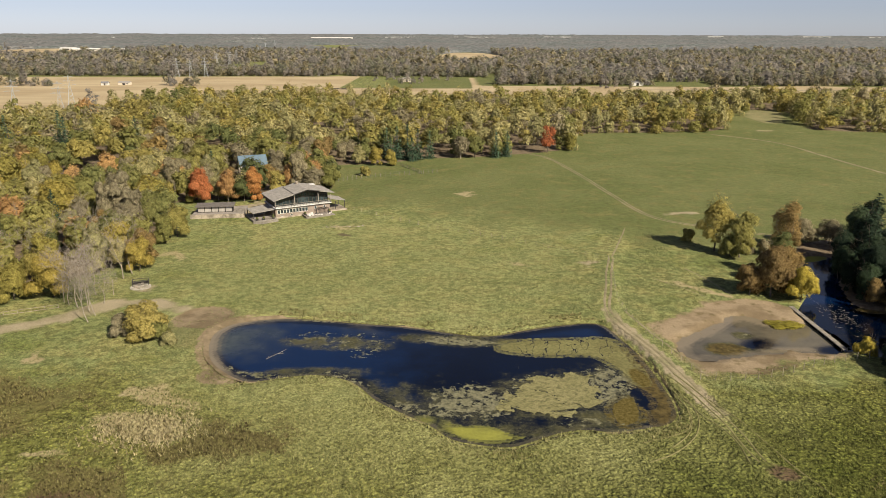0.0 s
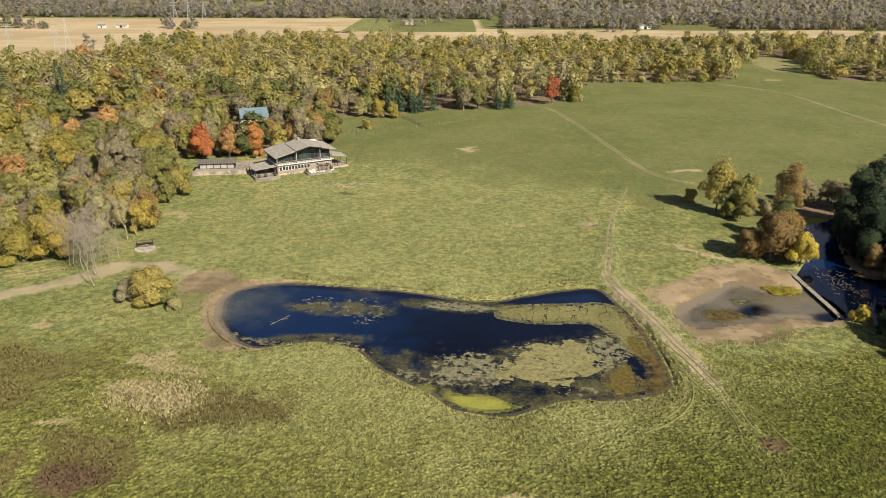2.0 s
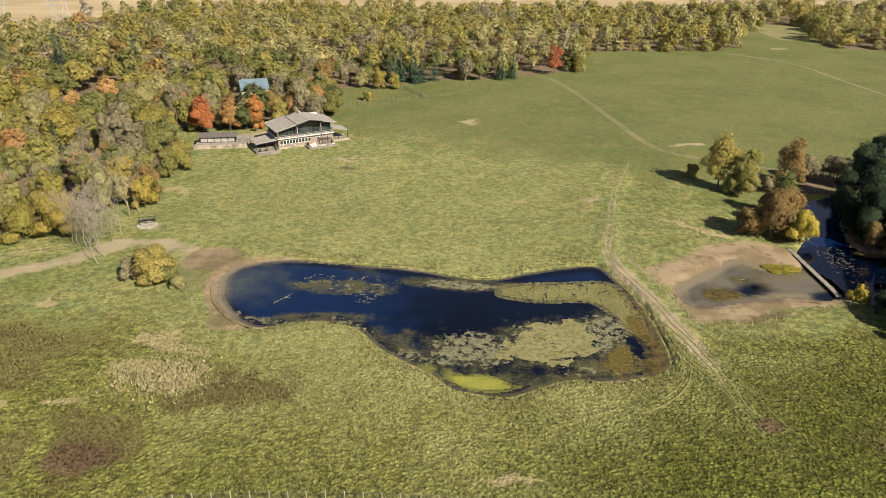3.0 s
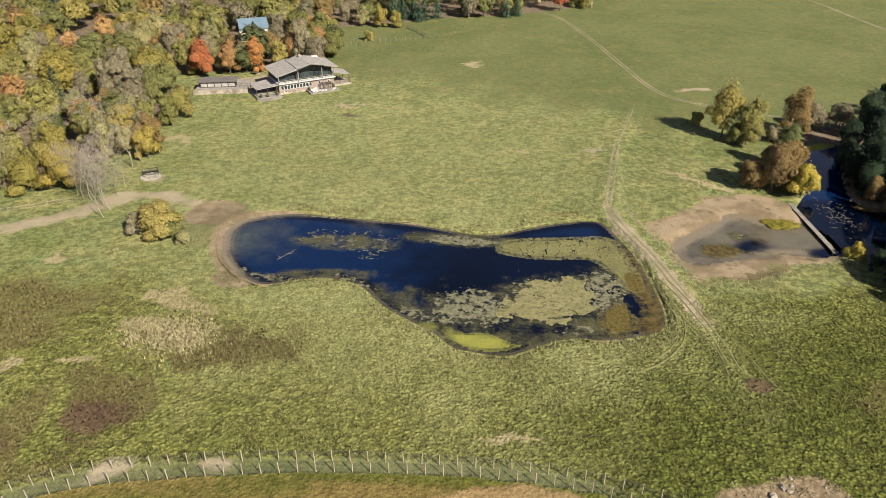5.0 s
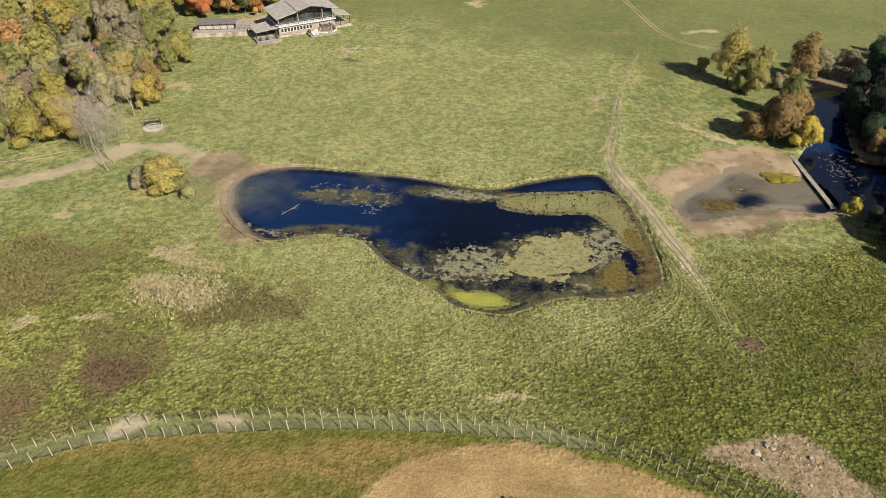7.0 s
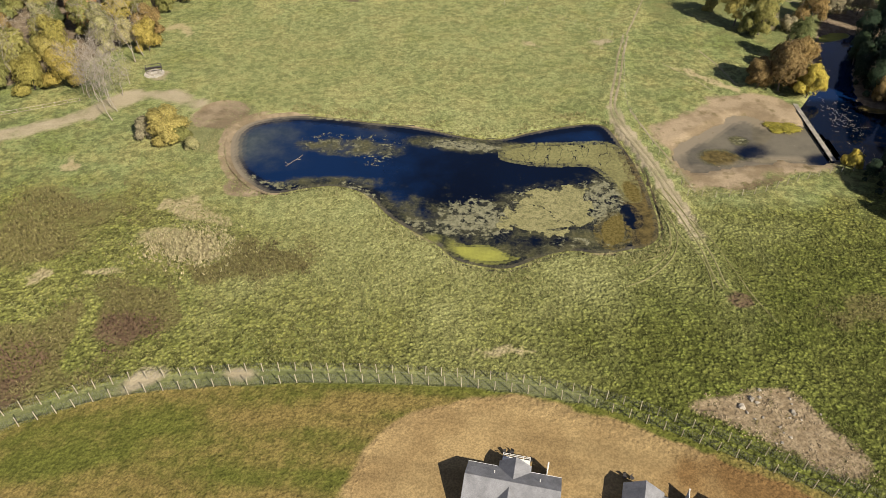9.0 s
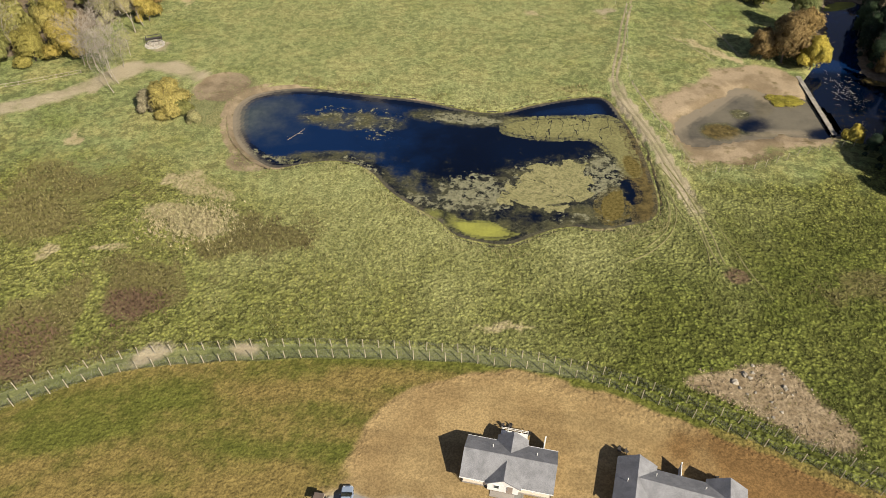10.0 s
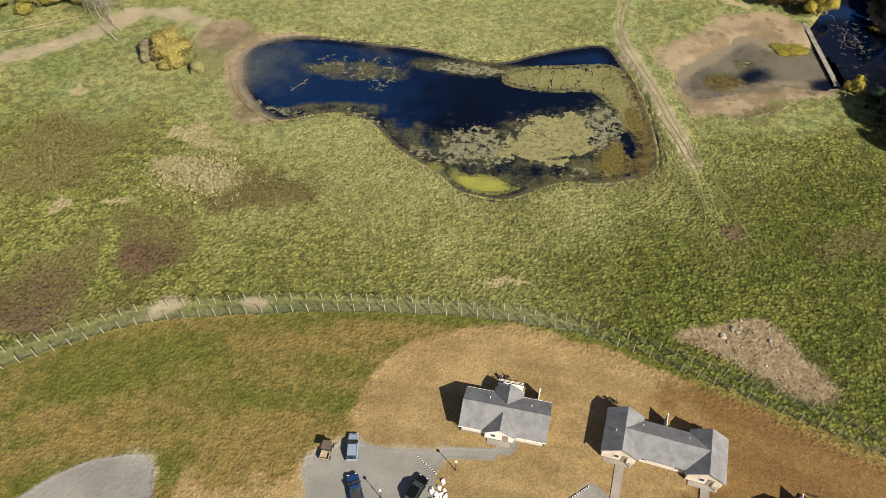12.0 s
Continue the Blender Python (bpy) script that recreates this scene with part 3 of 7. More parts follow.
LEFT_TRACK = rounded([(-128, 158), (-114, 163.5), (-106, 168), (-98, 175.5), (-92, 181.2), (-84.4, 182), (-75.6, 179.3), (-68, 173)], False)
PATH_HOUSE = rounded([(-2, 55), (4.8, 55.7), (9, 56.2), (10.2, 57.6)], False)
MOWN_STRIP = rounded([(-82, 69), (-61, 80), (-41, 82.6), (-15, 84.2), (7.8, 83.2), (24.9, 79.8), (40, 73.4), (69, 59.5), (92, 47)], False)
FRONT = [(-101, 58), (-80.6, 67.9), (-68.6, 74.1), (-60.6, 78.4), (-50.4, 80.3), (-32.6, 82.3), (-15.6, 83.1), (0.2, 82.6), (14.6, 81.3), (24.9, 78.8), (35.1, 74.7), (53.8, 65.7), (68.3, 58.4), (90, 47)]
BACK = [(-102, 61.4), (-81.8, 71.2), (-64.1, 79.8), (-56.4, 82.6), (-32.2, 85.2), (-11.4, 85.3), (5.7, 84.3), (16, 83.2), (28, 80.2), (38, 76.0), (55, 68.2), (70, 61.0), (92, 50)]
FENCE_BACK = rounded(BACK, False)
SLOPE_FAR = 44.0


def land(x, y):
    """Height of the ground: near level, a low rise far off, basins under the waters."""
    x, y = np.asarray(x, float), np.asarray(y, float)
    r = np.hypot(x, y)
    z = 0.62 + 0.5 * (fbm(x, y, 60, 2, 3) - 0.5) + 0.12 * (fbm(x, y, 3.2, 3, 5) - 0.5) * step(r, 900, 300)
    z = z + SLOPE_FAR * step(r, 1800, 5200) + 5 * (fbm(x, y, 500, 3, 9) - 0.5) * step(r, 900, 1600)
    z = z + 0.3 * step(near_line(TRACK, x, y, 8), 4, 1.5)
    for p, bank, in_, low in ((POND, 1.6, 0.8, 1.3), (MUD_POND, 3.2, 1.4, 0.45), (CREEK, 2.0, 0.8, 1.2)):
        d = depth_in(p, x, y, 12)
        if p is MUD_POND:
            d = d + 2.4 * (fbm(x, y, 4, 3, 36) - 0.5)
        b = step(d, -bank, in_)
        z = z * (1 - b) - 0.4 * b - low * step(d, 0.5, 5)
    return z


def spot(x, y, cx, cy, a, b, turn=0.0):
    u, v = (x - cx) * math.cos(turn) + (y - cy) * math.sin(turn), -(x - cx) * math.sin(turn) + (y - cy) * math.cos(turn)
    return 1 - np.hypot(u / a, v / b)


FAR_PLOTS = [(-1240, 2250, 240, 330), (-900, 3300, 120, 160), (60, 2050, 105, 400), (372, 1530, 42, 170), (-200, 3900, 900, 60), (1900, 4000, 500, 60), (900, 2900, 260, 60), (-500, 1900, 120, 60)]


def cropped(x, y, in_woods):
    """Where the far fields lie bare: one wide belt and some plots in the woods."""
    g = fbm(x, y, 160, 2, 31) - 0.5
    c = step(y + 40 * g, 590, 620) * (1 - step(in_woods, -12, -4)) * step(y + 0.05 * np.abs(x + 180) + 30 * g, 1205, 1175) * (np.abs(x) < 900)
    c = c * (1 - step(x, 20, 60) * step(y, 985 + 60 * g, 1010 + 60 * g)) * (1 - step(x, -150, -140) * step(x, 36, 26) * step(y, 940, 948))
    c = c * (1 - step(spot(x, y, 288, 655, 130, 50, 1.2), 0, 0.1))
    return np.maximum.reduce([c, 0.44 * step(spot(x, y, 288, 655, 88, 24, 1.2) + 0.6 * g, 0, 0.3), 0.6 * step(spot(x, y, 246, 540, 22, 4, -0.3) + 0.4 * g, 0, 0.3), 0.5 * step(spot(x, y, -290, 1330, 190, 150) + 0.8 * g, 0, 0.2)] + [step(spot(x, y, *p), 0, 0.1) for p in FAR_PLOTS])


def warped(x, y):
    return x + 22 * (fbm(x, y, 16, 5, 23) - 0.5), y + 22 * (fbm(x, y, 16, 5, 24) - 0.5)


def zat(x, y):
    return float(land(np.array([x]), np.array([y]))[0])


def lines(a, b, gap, far, low_grow, high_grow):
    """Grid lines, even from a to b and wider and wider beyond."""
    out, low = list(np.arange(a, b + gap / 2, gap)), []
    d = gap
    while out[-1] < far[1]:
        d *= high_grow
        out.append(out[-1] + d)
    d, at = gap, a
    while at > far[0]:
        d *= low_grow
        at -= d
        low.append(at)
    return np.array(low[::-1] + out)


def grid(xs, ys):
    nx, ny = len(xs), len(ys)
    gx, gy = np.meshgrid(xs, ys)
    i = (np.arange(ny - 1)[:, None] * nx + np.arange(nx - 1)[None]).ravel()
    return gx.ravel(), gy.ravel(), np.stack([i, i + 1, i + nx + 1, i + nx], 1)


def give(me, name, values):
    me.attributes.new(name, "FLOAT", "POINT").data.foreach_set("value", np.asarray(values, np.float32))


gx, gy, gf = grid(np.concatenate([lines(-125, -65, 1.2, (-5200, -66), 1.07, 1.0), lines(-64.2, 100, 0.85, (-64, 99), 1.0, 1.0), lines(101.2, 132, 1.2, (102, 5200), 1.0, 1.07)]),
                  np.concatenate([lines(34, 109, 1.0, (-3000, 108), 1.12, 1.0), lines(109.7, 180, 0.8, (110, 180), 1.0, 1.0), lines(181, 300, 1.2, (182, 5200), 1.0, 1.033)]))
gz = land(gx, gy)
me = mesh_of("ground", np.stack([gx, gy, gz], 1), gf, GROUND, True)
soft = fbm(gx, gy, 14, 3, 21) - 0.5
give(me, "far_field", step(gy + 0.55 * gx + 60 * soft, 215, 345) * step(gx, -120, -60))
give(me, "meadow", step(gy + 30 * soft - 0.12 * np.abs(gx), 150, 105) * (depth_in(DRY, gx, gy) < 3))
give(me, "lush", np.clip(step(gx + 30 * soft, -5, 55) * step(gy, 150, 110) + 0.3 * step(gy + 12 * soft, 98, 86), 0, 1))
give(me, "lawn", np.maximum(step(gy - np.interp(gx, MOWN_STRIP[:, 0], MOWN_STRIP[:, 1]), 0.5, -2.0), 0) * (gy < 90))
wx, wy = warped(gx, gy)   # ragged patches
blob = lambda x, y, a, b, turn=0: (lambda u, v: 1 - np.hypot(u / a, v / b))(
    (wx - x) * math.cos(turn) + (wy - y) * math.sin(turn), -(wx - x) * math.sin(turn) + (wy - y) * math.cos(turn))
off = gy - np.interp(gx, MOWN_STRIP[:, 0], MOWN_STRIP[:, 1])
give(me, "lawn_tone", fbm(gx / 5, off, 6, 3, 33) * 0.8 + 0.4 * fbm(gx, gy, 9, 3, 34) - 0.1)
give(me, "tawny", np.clip(step(gx + 0.3 * gy + 30 * soft, 30, 75) * step(gy, 78, 66) + 0.9 * step(gy, 52, 40), 0, 1))
give(me, "bleached", np.maximum(step(np.hypot((gx + 2) / 1.25, gy - 137) + 40 * soft, 62, 22), 0.55 * step(np.hypot((gx + 25) / 1.2, gy - 215) + 40 * soft, 95, 35)))
give(me, "mown", fbm(gx / 9, off, 1.6, 3, 35))
GAPS = [rounded([(-69, 86), (-69.4, 90.3), (-70.4, 95), (-71.5, 101)], False), rounded([(-53.6, 84), (-52.2, 92), (-50.1, 97.5), (-55, 106.5), (-58, 111)], False)]
trod = np.maximum.reduce([step(near_line(g, gx, gy, 6) + 2 * soft, 1.8, 0.6) for g in GAPS])
give(me, "brush", (1 - trod) * np.clip(0.5 + np.maximum.reduce([blob(-94, 117, 17, 7, 0.2), 0.6 * blob(-90, 129, 22, 12) - 0.12, blob(-61, 96, 12, 9, 0.3), blob(-78, 87.5, 14, 8, 0.25), blob(-47, 110, 13, 5, 0.5), blob(-41, 117, 8, 5, 0.3), 0.8 * blob(81, 105, 7, 4.5)]), 0, 1) * 0.95)
give(me, "purple", np.clip(0.42 + np.maximum.reduce([spot(gx, gy, -63, 94, 5.4, 4.2) + 0.8 * soft, blob(-82, 83, 7, 4, 0.4), 1.3 * spot(gx, gy, 56.1, 105, 3.0, 2.6) + 0.4 * soft, 0.8 * blob(68, 142.6, 11, 2.2, 0.25)]), 0, 1))
give(me, "straw", np.clip(0.42 + np.maximum.reduce([blob(-57, 118, 8, 5), blob(-84, 107.5, 3.4, 2), blob(-56, 133, 9, 4, -0.5), 0.45 * blob(11.6, 92.4, 6, 2), blob(-70, 107, 3, 2), blob(-64, 135, 2.4, 2), 0.75 * blob(9, 322, 8, 4),
                                                    blob(-98, 152, 2.6, 2), 0.7 * blob(17.7, 218, 5, 3), 0.7 * blob(-95, 222, 8, 4), blob(73, 193, 12, 3, -0.6), 0.3 * blob(-42, 262, 8, 2)]), 0, 1) * 0.85)
dry = np.clip(0.5 + depth_in(DRY, gx + 0.28 * (wx - gx), gy + 0.28 * (wy - gy)) / 2.5, 0, 1)
give(me, "dry", np.maximum(dry, np.clip(0.5 + depth_in(DRY_LEFT, gx, gy) / 5, 0, 0.75)) * (1 - 0.75 * step(blob(-30, 60, 14, 14), 0, 0.6)))
inw = depth_in(WOODS, gx, gy, 25)
give(me, "litter", np.maximum(step(inw, 3, 9), step(depth_in(RIGHT_WOODS, gx, gy), -2, 3)))
crop = cropped(gx, gy, inw)
give(me, "crop", crop)
give(me, "plough", step(blob(-160, 945, 62, 9), 0, 0.2))
rut = near_line(TRACK, gx, gy, 8)
lt = near_line(LEFT_TRACK, gx, gy, 12)
dirt = np.maximum.reduce([0.68 * step(rut, 2.6, 1.2) * step(gy, 112, 135) * step(gy, 188, 172), 0.8 * step(blob(-88, 291, 20, 11), 0, 0.4), 0.7 * step(blob(-172, 342, 15, 9), 0, 0.4), 0.7 * step(blob(-188, 365, 17, 8), 0, 0.4), step(lt + 4 * soft, 7.0, 0.5) * 0.66,
                          np.clip(0.45 + np.maximum.reduce([blob(-94, 168, 3, 3), blob(-93, 173.5, 2.5, 2), blob(-91, 193, 5, 3), blob(95, 280.8, 8, 3), 0.85 * spot(gx, gy, -55.4, 82.4, 4.6, 2.6, 0.6) + 0.7 * soft,
                                                            blob(45, 222, 6, 3), 0.55 * spot(gx, gy, -38.8, 84.2, 3.5, 1.5) + 0.5 * soft]), 0, 1) * 0.8,
                          np.clip(0.5 + (1.6 - np.abs(depth_in(LOT, gx, gy))) / 3, 0, 1) * 0.5, np.clip(0.5 + (1.3 - np.abs(depth_in(LEFT_LOT, gx, gy))) / 3, 0, 1) * 0.52, step(np.abs(gy - (930 + 0.02 * gx)), 4, 2) * (np.abs(gx) < 700) * 0.8])
give(me, "dirt", dirt)
give(me, "strip", step(off, -1.6, -0.6) * step(gy - np.interp(gx, FENCE_BACK[:, 0], FENCE_BACK[:, 1]), 1.2, 0.2) * (np.abs(gx) < 110) * (0.25 + 0.75 * step(gx + 20 * soft, 34, 12)))
give(me, "rubble", np.clip(0.5 + depth_in(RUBBLE, gx, gy) / 3, 0, 1))
mb = depth_in(MUD_BANK, gx + 0.3 * (wx - gx), gy + 0.3 * (wy - gy))
pd = depth_in(POND, gx, gy)
west = step(gx, -48, -58) * step(gy, 136, 140)
give(me, "mud", np.maximum.reduce([np.clip(0.5 + mb / 7, 0, 1), step(pd, -1.6, 1.2) * 0.8, step(pd, -3.6 - 3 * soft, -2) * west * step(np.abs(gx + 62) + np.abs(gy - 172) * 0.4, 14, 9), step(np.hypot(gx + 65, (gy - 172)), 9, 6), step(np.hypot(gx + 50.5, (gy - 139.5) * 1.5) + 6 * soft, 7.5, 5), step(pd, -3.6 - 4 * soft, -2.2) * step(gx, -45, -50) * (gy < 160)]))
give(me, "wet", np.maximum.reduce([step(pd + 3 * soft, -2.4, 0.6) * step(gx, 25, 42) * step(gy, 168, 160), step(depth_in(MUD_POND, gx, gy) + 5 * soft, -3.2, 0.4) * 0.5, step(depth_in(CREEK, gx, gy), -1.2, 0.2), step(pd, -0.6, 1.8), 0.6 * step(blob(-38, 252, 6, 3.5), 0, 0.5), 0.46 * step(np.hypot(gx + 62, (gy - 168) * 0.7) + 8 * soft, 13, 8), 0.5 * step(np.hypot(gx + 52, (gy - 140.5) * 1.4) + 6 * soft, 7, 4)]))
give(me, "gravel", np.maximum.reduce([np.clip(0.5 + depth_in(LOT, gx, gy) / 1.5, 0, 1), np.clip(0.5 + depth_in(LEFT_LOT, gx, gy) / 1.5, 0, 1), step(near_line(PATH_HOUSE, gx, gy, 5), 1.1, 0.5), step(spot(gx, gy, -137, 284, 9, 6), 0, 0.2), np.clip(0.5 + depth_in(LOT_EAST, gx, gy) / 1.5, 0, 1)]))
ground = tagged(new("ground", me), "rolling pasture and meadow with tracks and bare soil", "ground", kind="structure")

# ---- waters ----


def water(name, outline, gap, label):
    lo, hi = outline.min(0) - 2, outline.max(0) + 2
    x, y, f = grid(np.arange(lo[0], hi[0], gap), np.arange(lo[1], hi[1], gap))
    d = depth_in(outline, x, y, 6)
    f = f[(d[f] > -1.4).all(1)]
    used, inv = np.unique(f, return_inverse=True)
    x, y, d = x[used], y[used], d[used]
    me = mesh_of(name, np.stack([x, y, 0 * x], 1), inv.reshape(-1, 4), WATER)
    return tagged(new(name, me), label, "pond", kind="structure"), me, x, y, d


_, me, x, y, d = water("pond_water", POND, 0.42, "dark blue pond water, silted at the west end")
BAND = rounded([(10.3, 155.8), (11.5, 158.8), (17.9, 160.5), (24.9, 161.2), (31.8, 161.4), (36.5, 162.1), (39, 161.1), (40.7, 158.7), (41.4, 148.7), (42.6, 142.5), (42, 137),
                (38.5, 138), (37.8, 142.3), (36.2, 146.7), (33.9, 150.3), (30.8, 152.1), (25.2, 151.5), (19.6, 151.3), (14.7, 152.6), (11.3, 153.4)])
EAST = rounded([(40.7, 160), (43.1, 150), (44.6, 140.8), (45, 132.5), (44.6, 126.3), (42.5, 122), (39.2, 120.5), (38.5, 124), (38.5, 136.4), (38, 140), (39.5, 148.6), (39, 155.2)])
MUSTARD = rounded([(31.2, 128.2), (33.1, 131.4), (36.4, 133.1), (37.9, 130.7), (37.9, 126.1), (36.4, 122.3), (33.7, 120.5), (31.4, 121.5), (30.5, 124.4)])
HOLE = rounded([(37.9, 134.7), (39.9, 135.6), (41.2, 130.8), (39.9, 127.5), (38.4, 129.6)])
BROKEN = rounded([(29.8, 143), (33.3, 145.3), (36.4, 144), (37.8, 138.9), (37.2, 134.7), (33.8, 132.2), (30.8, 129), (29, 130.5), (30.3, 137.8)])
FLAKES = rounded([(-4.2, 131.1), (-1.3, 135.2), (5, 137.1), (11.2, 133.1), (9.5, 127.5), (9.9, 124.5), (3.5, 125.1), (-4, 124.8)])
LIME = rounded([(-4.6, 118.6), (-3, 122.6), (3.5, 122), (7.4, 122.2), (10.7, 118.9), (16, 117.4), (12.5, 115), (7.8, 113.4), (2, 114.6), (-1.8, 116.6)])
FLAT = rounded([(-41.1, 160.3), (-35.1, 163.6), (-30.9, 161.5), (-24.1, 162.6), (-17.5, 161), (-16, 158), (-19, 151), (-21.4, 150.2), (-24, 155), (-34.2, 157.1)])
SW_MAT = rounded([(-53, 145.6), (-46.2, 144.8), (-38.9, 142.7), (-31.9, 142.6), (-25, 145.2), (-21.9, 141.7), (-18.2, 136.8), (-21.3, 135.5), (-26, 139), (-35.3, 139.6), (-40.6, 138.3), (-44.4, 138.3), (-49.5, 141.4)])
low = lambda *a: step(spot(x, y, *a), 0, 0.6)
within = lambda p, w, top=1.0: np.clip(0.5 + depth_in(p, x, y, 5) / w, 0, top)
hole = np.maximum(within(HOLE, 1.6), low(17, 122.6, 14, 2.6, -0.03) * 0.3)
give(me, "silt", np.maximum.reduce([step(spot(x, y, -58, 159, 33, 20), 0, 0.9), 0.8 * step(d, 2.6, -0.2) * step(x, -36, -46), 0.8 * step(d, 1.2, -0.2), 0.75 * step(d, 2.5, 0) * step(x, -8, -24) * step(y, 148, 156), 0.5 * low(-30, 166, 24, 5, -0.1)]))
give(me, "blue", np.maximum(step(x, 15, -35), 0.7 * step(y, 158, 164)) * step(d, 0.3, 4))
SHALLOW = rounded([(-25, 142), (-15, 136.5), (-4, 136), (8, 137), (14, 141), (30, 145), (35, 149), (38, 163), (48, 166), (48, 117), (26, 114), (-4, 110), (-28, 134)])
sh = depth_in(SHALLOW, x, y, 6)
give(me, "weed", np.maximum.reduce([np.clip(0.4 + sh / 8, 0, 0.62), low(-30, 142.5, 20, 4) * 0.7, low(2, 160, 26, 5, -0.1) * 0.8, low(27, 123.5, 8, 6) * 0.85, low(-28, 158, 20, 6, -0.05) * 0.75, within(LIME, 6) * 0.9]) * (1 - 0.95 * hole))
give(me, "brown", within(EAST, 2.5) * (1 - hole))
give(me, "carpet", np.maximum(within(BAND, 2.2), 0.5 * within(SW_MAT, 3.0) * step(x, -22, -36)) * (1 - hole))
give(me, "mustard", np.maximum(within(MUSTARD, 1.8), 0.7 * low(40.9, 141, 3.2, 7, 0.1)) * (1 - hole))
give(me, "film", np.maximum.reduce([within(FLAKES, 6, 0.64), within(BROKEN, 4, 0.62), within(FLAT, 5, 0.36), low(24, 122.5, 14, 3) * 0.45, low(-8, 127, 8, 3, -0.65) * 0.5, low(1, 159.5, 16, 3.6, -0.12) * 0.66,
                                    low(-33, 171.3, 16, 0.9, -0.1) * 0.6, low(-47, 142.5, 10, 2, -0.5) * 0.5, low(-24, 140.5, 10, 1.8, -0.6) * 0.55, low(20, 134, 15, 12) * 0.5]) * (1 - hole))
give(me, "lime", np.maximum(np.clip(0.5 + (depth_in(LIME, x, y, 5) - 0.9) / 2.6, 0, 1) * step(x, -4, 2), low(-4, 121.5, 8, 4.5, -0.6) * 0.4))
give(me, "shoal", 0.95 * step(d, 4.0, -0.5) * step(x, -42, -54))
give(me, "creased", step(depth_in(BAND, x, y, 4), -1, 0.5) * step(x, 41, 37) * step(x, 14, 17) * step(y, 150.5, 152))
_, me, x, y, d = water("mud_pond_water", MUD_POND, 0.8, "shallow silty grey-brown pond water")
give(me, "silt", np.clip(1.0 - 0.75 * step(spot(x, y, 73, 158, 9, 5.5, 0.4), 0, 0.9) - 0.8 * step(spot(x, y, 91, 155.5, 6.5, 4), 0, 0.7) - 0.5 * step(spot(x, y, 80, 154.5, 10, 1.6), 0, 0.6), 0, 1))
give(me, "blue", 0 * x)
give(me, "shoal", 1.15 * step(d, 4.5, -0.5) * step(x, 92, 84) * (0.5 + 0.5 * step(y, 152, 159)))
give(me, "weed", np.maximum.reduce([step(spot(x, y, 65.5, 156, 8, 6), 0, 0.6) * 1.0, step(spot(x, y, 72.2, 163.8, 4, 3.4), 0, 0.6) * 0.9, step(spot(x, y, 78, 155, 14, 1.8), 0, 0.6) * 0.7]))
give(me, "film", np.maximum(step(spot(x, y, 65.8, 156.5, 5, 5), 0, 0.6) * 0.22, step(spot(x, y, 72.2, 163.8, 3.4, 3), 0, 0.6) * 0.45))
give(me, "brown", np.maximum(step(spot(x, y, 65.5, 155.8, 7.5, 5), 0, 0.6) * 0.75, 0 * d))
_, me, x, y, d = water("creek_water", CREEK, 1.0, "creek water behind the boardwalk, blue sky reflection put into its colour")
give(me, "silt", step(d, 0.8, -0.5) * 0.4)
give(me, "weed", 0 * x)
# sky reflection painted as full blue along the northern channel
give(me, "blue", 2.2 * step(y, 182, 192))
give(me, "lime", step(spot(x, y, 119, 226.5, 10, 4, 0.3), 0, 0.5))
give(me, "brown", np.maximum(step(spot(x, y, 116, 181, 9, 4), 0, 0.6) * 0.8, 0.3 * step(y, 180, 165)))

# floating algae: sheets cut out of a fine grid where the growth is thick enough


def floating(name, material, lo, hi, growth, lift, label, gap=0.3):
    x, y, f = grid(np.arange(lo[0], hi[0], gap), np.arange(lo[1], hi[1], gap))
    v = growth(x, y) - 2.0 * (depth_in(POND, x, y, 6) < 0.4)
    f = f[(v[f] > 0).sum(1) >= 3]
    used, inv = np.unique(f, return_inverse=True)
    z = lift + 0.05 * np.clip(v[used], -0.2, 0.5) + 0.03 * fbm(x[used], y[used], 0.8, 2, 4)
    jit = (rng.random((2, len(used))) - 0.5) * gap * 0.5
    me = mesh_of(name, np.stack([x[used] + jit[0], y[used] + jit[1], z], 1), inv.reshape(-1, 4), material, True)
    return tagged(new(name, me), label, "algae", "floating algae", "stuff")


def tear(x, y, size=3.0, seed=50):
    return fbm(x, y, size, 5, seed) - 0.5


RAFT = rounded([(9.8, 128.3), (11.2, 132.3), (13.5, 138.2), (17.8, 140), (22.2, 141.9), (27.6, 142.5), (30.7, 141.2), (29.9, 136.1), (30.6, 131.3), (27.3, 128.8), (25, 126.5), (18.9, 125.2), (14.9, 124.7), (12, 126.5)])
floating("algae_mat", MAT_PALE, (8, 122), (34, 145), lambda x, y: np.clip(depth_in(RAFT, x, y, 4) / 2.4, -1.2, 0.75) + 1.9 * tear(x, y, 2.6) + 0.1 - 1.2 * (np.abs(tear(x, y, 6, 66)) < 0.008), 0.03, "thick pale yellow-green algae mat with torn edges", 0.22)


# muddy rims of the ponds


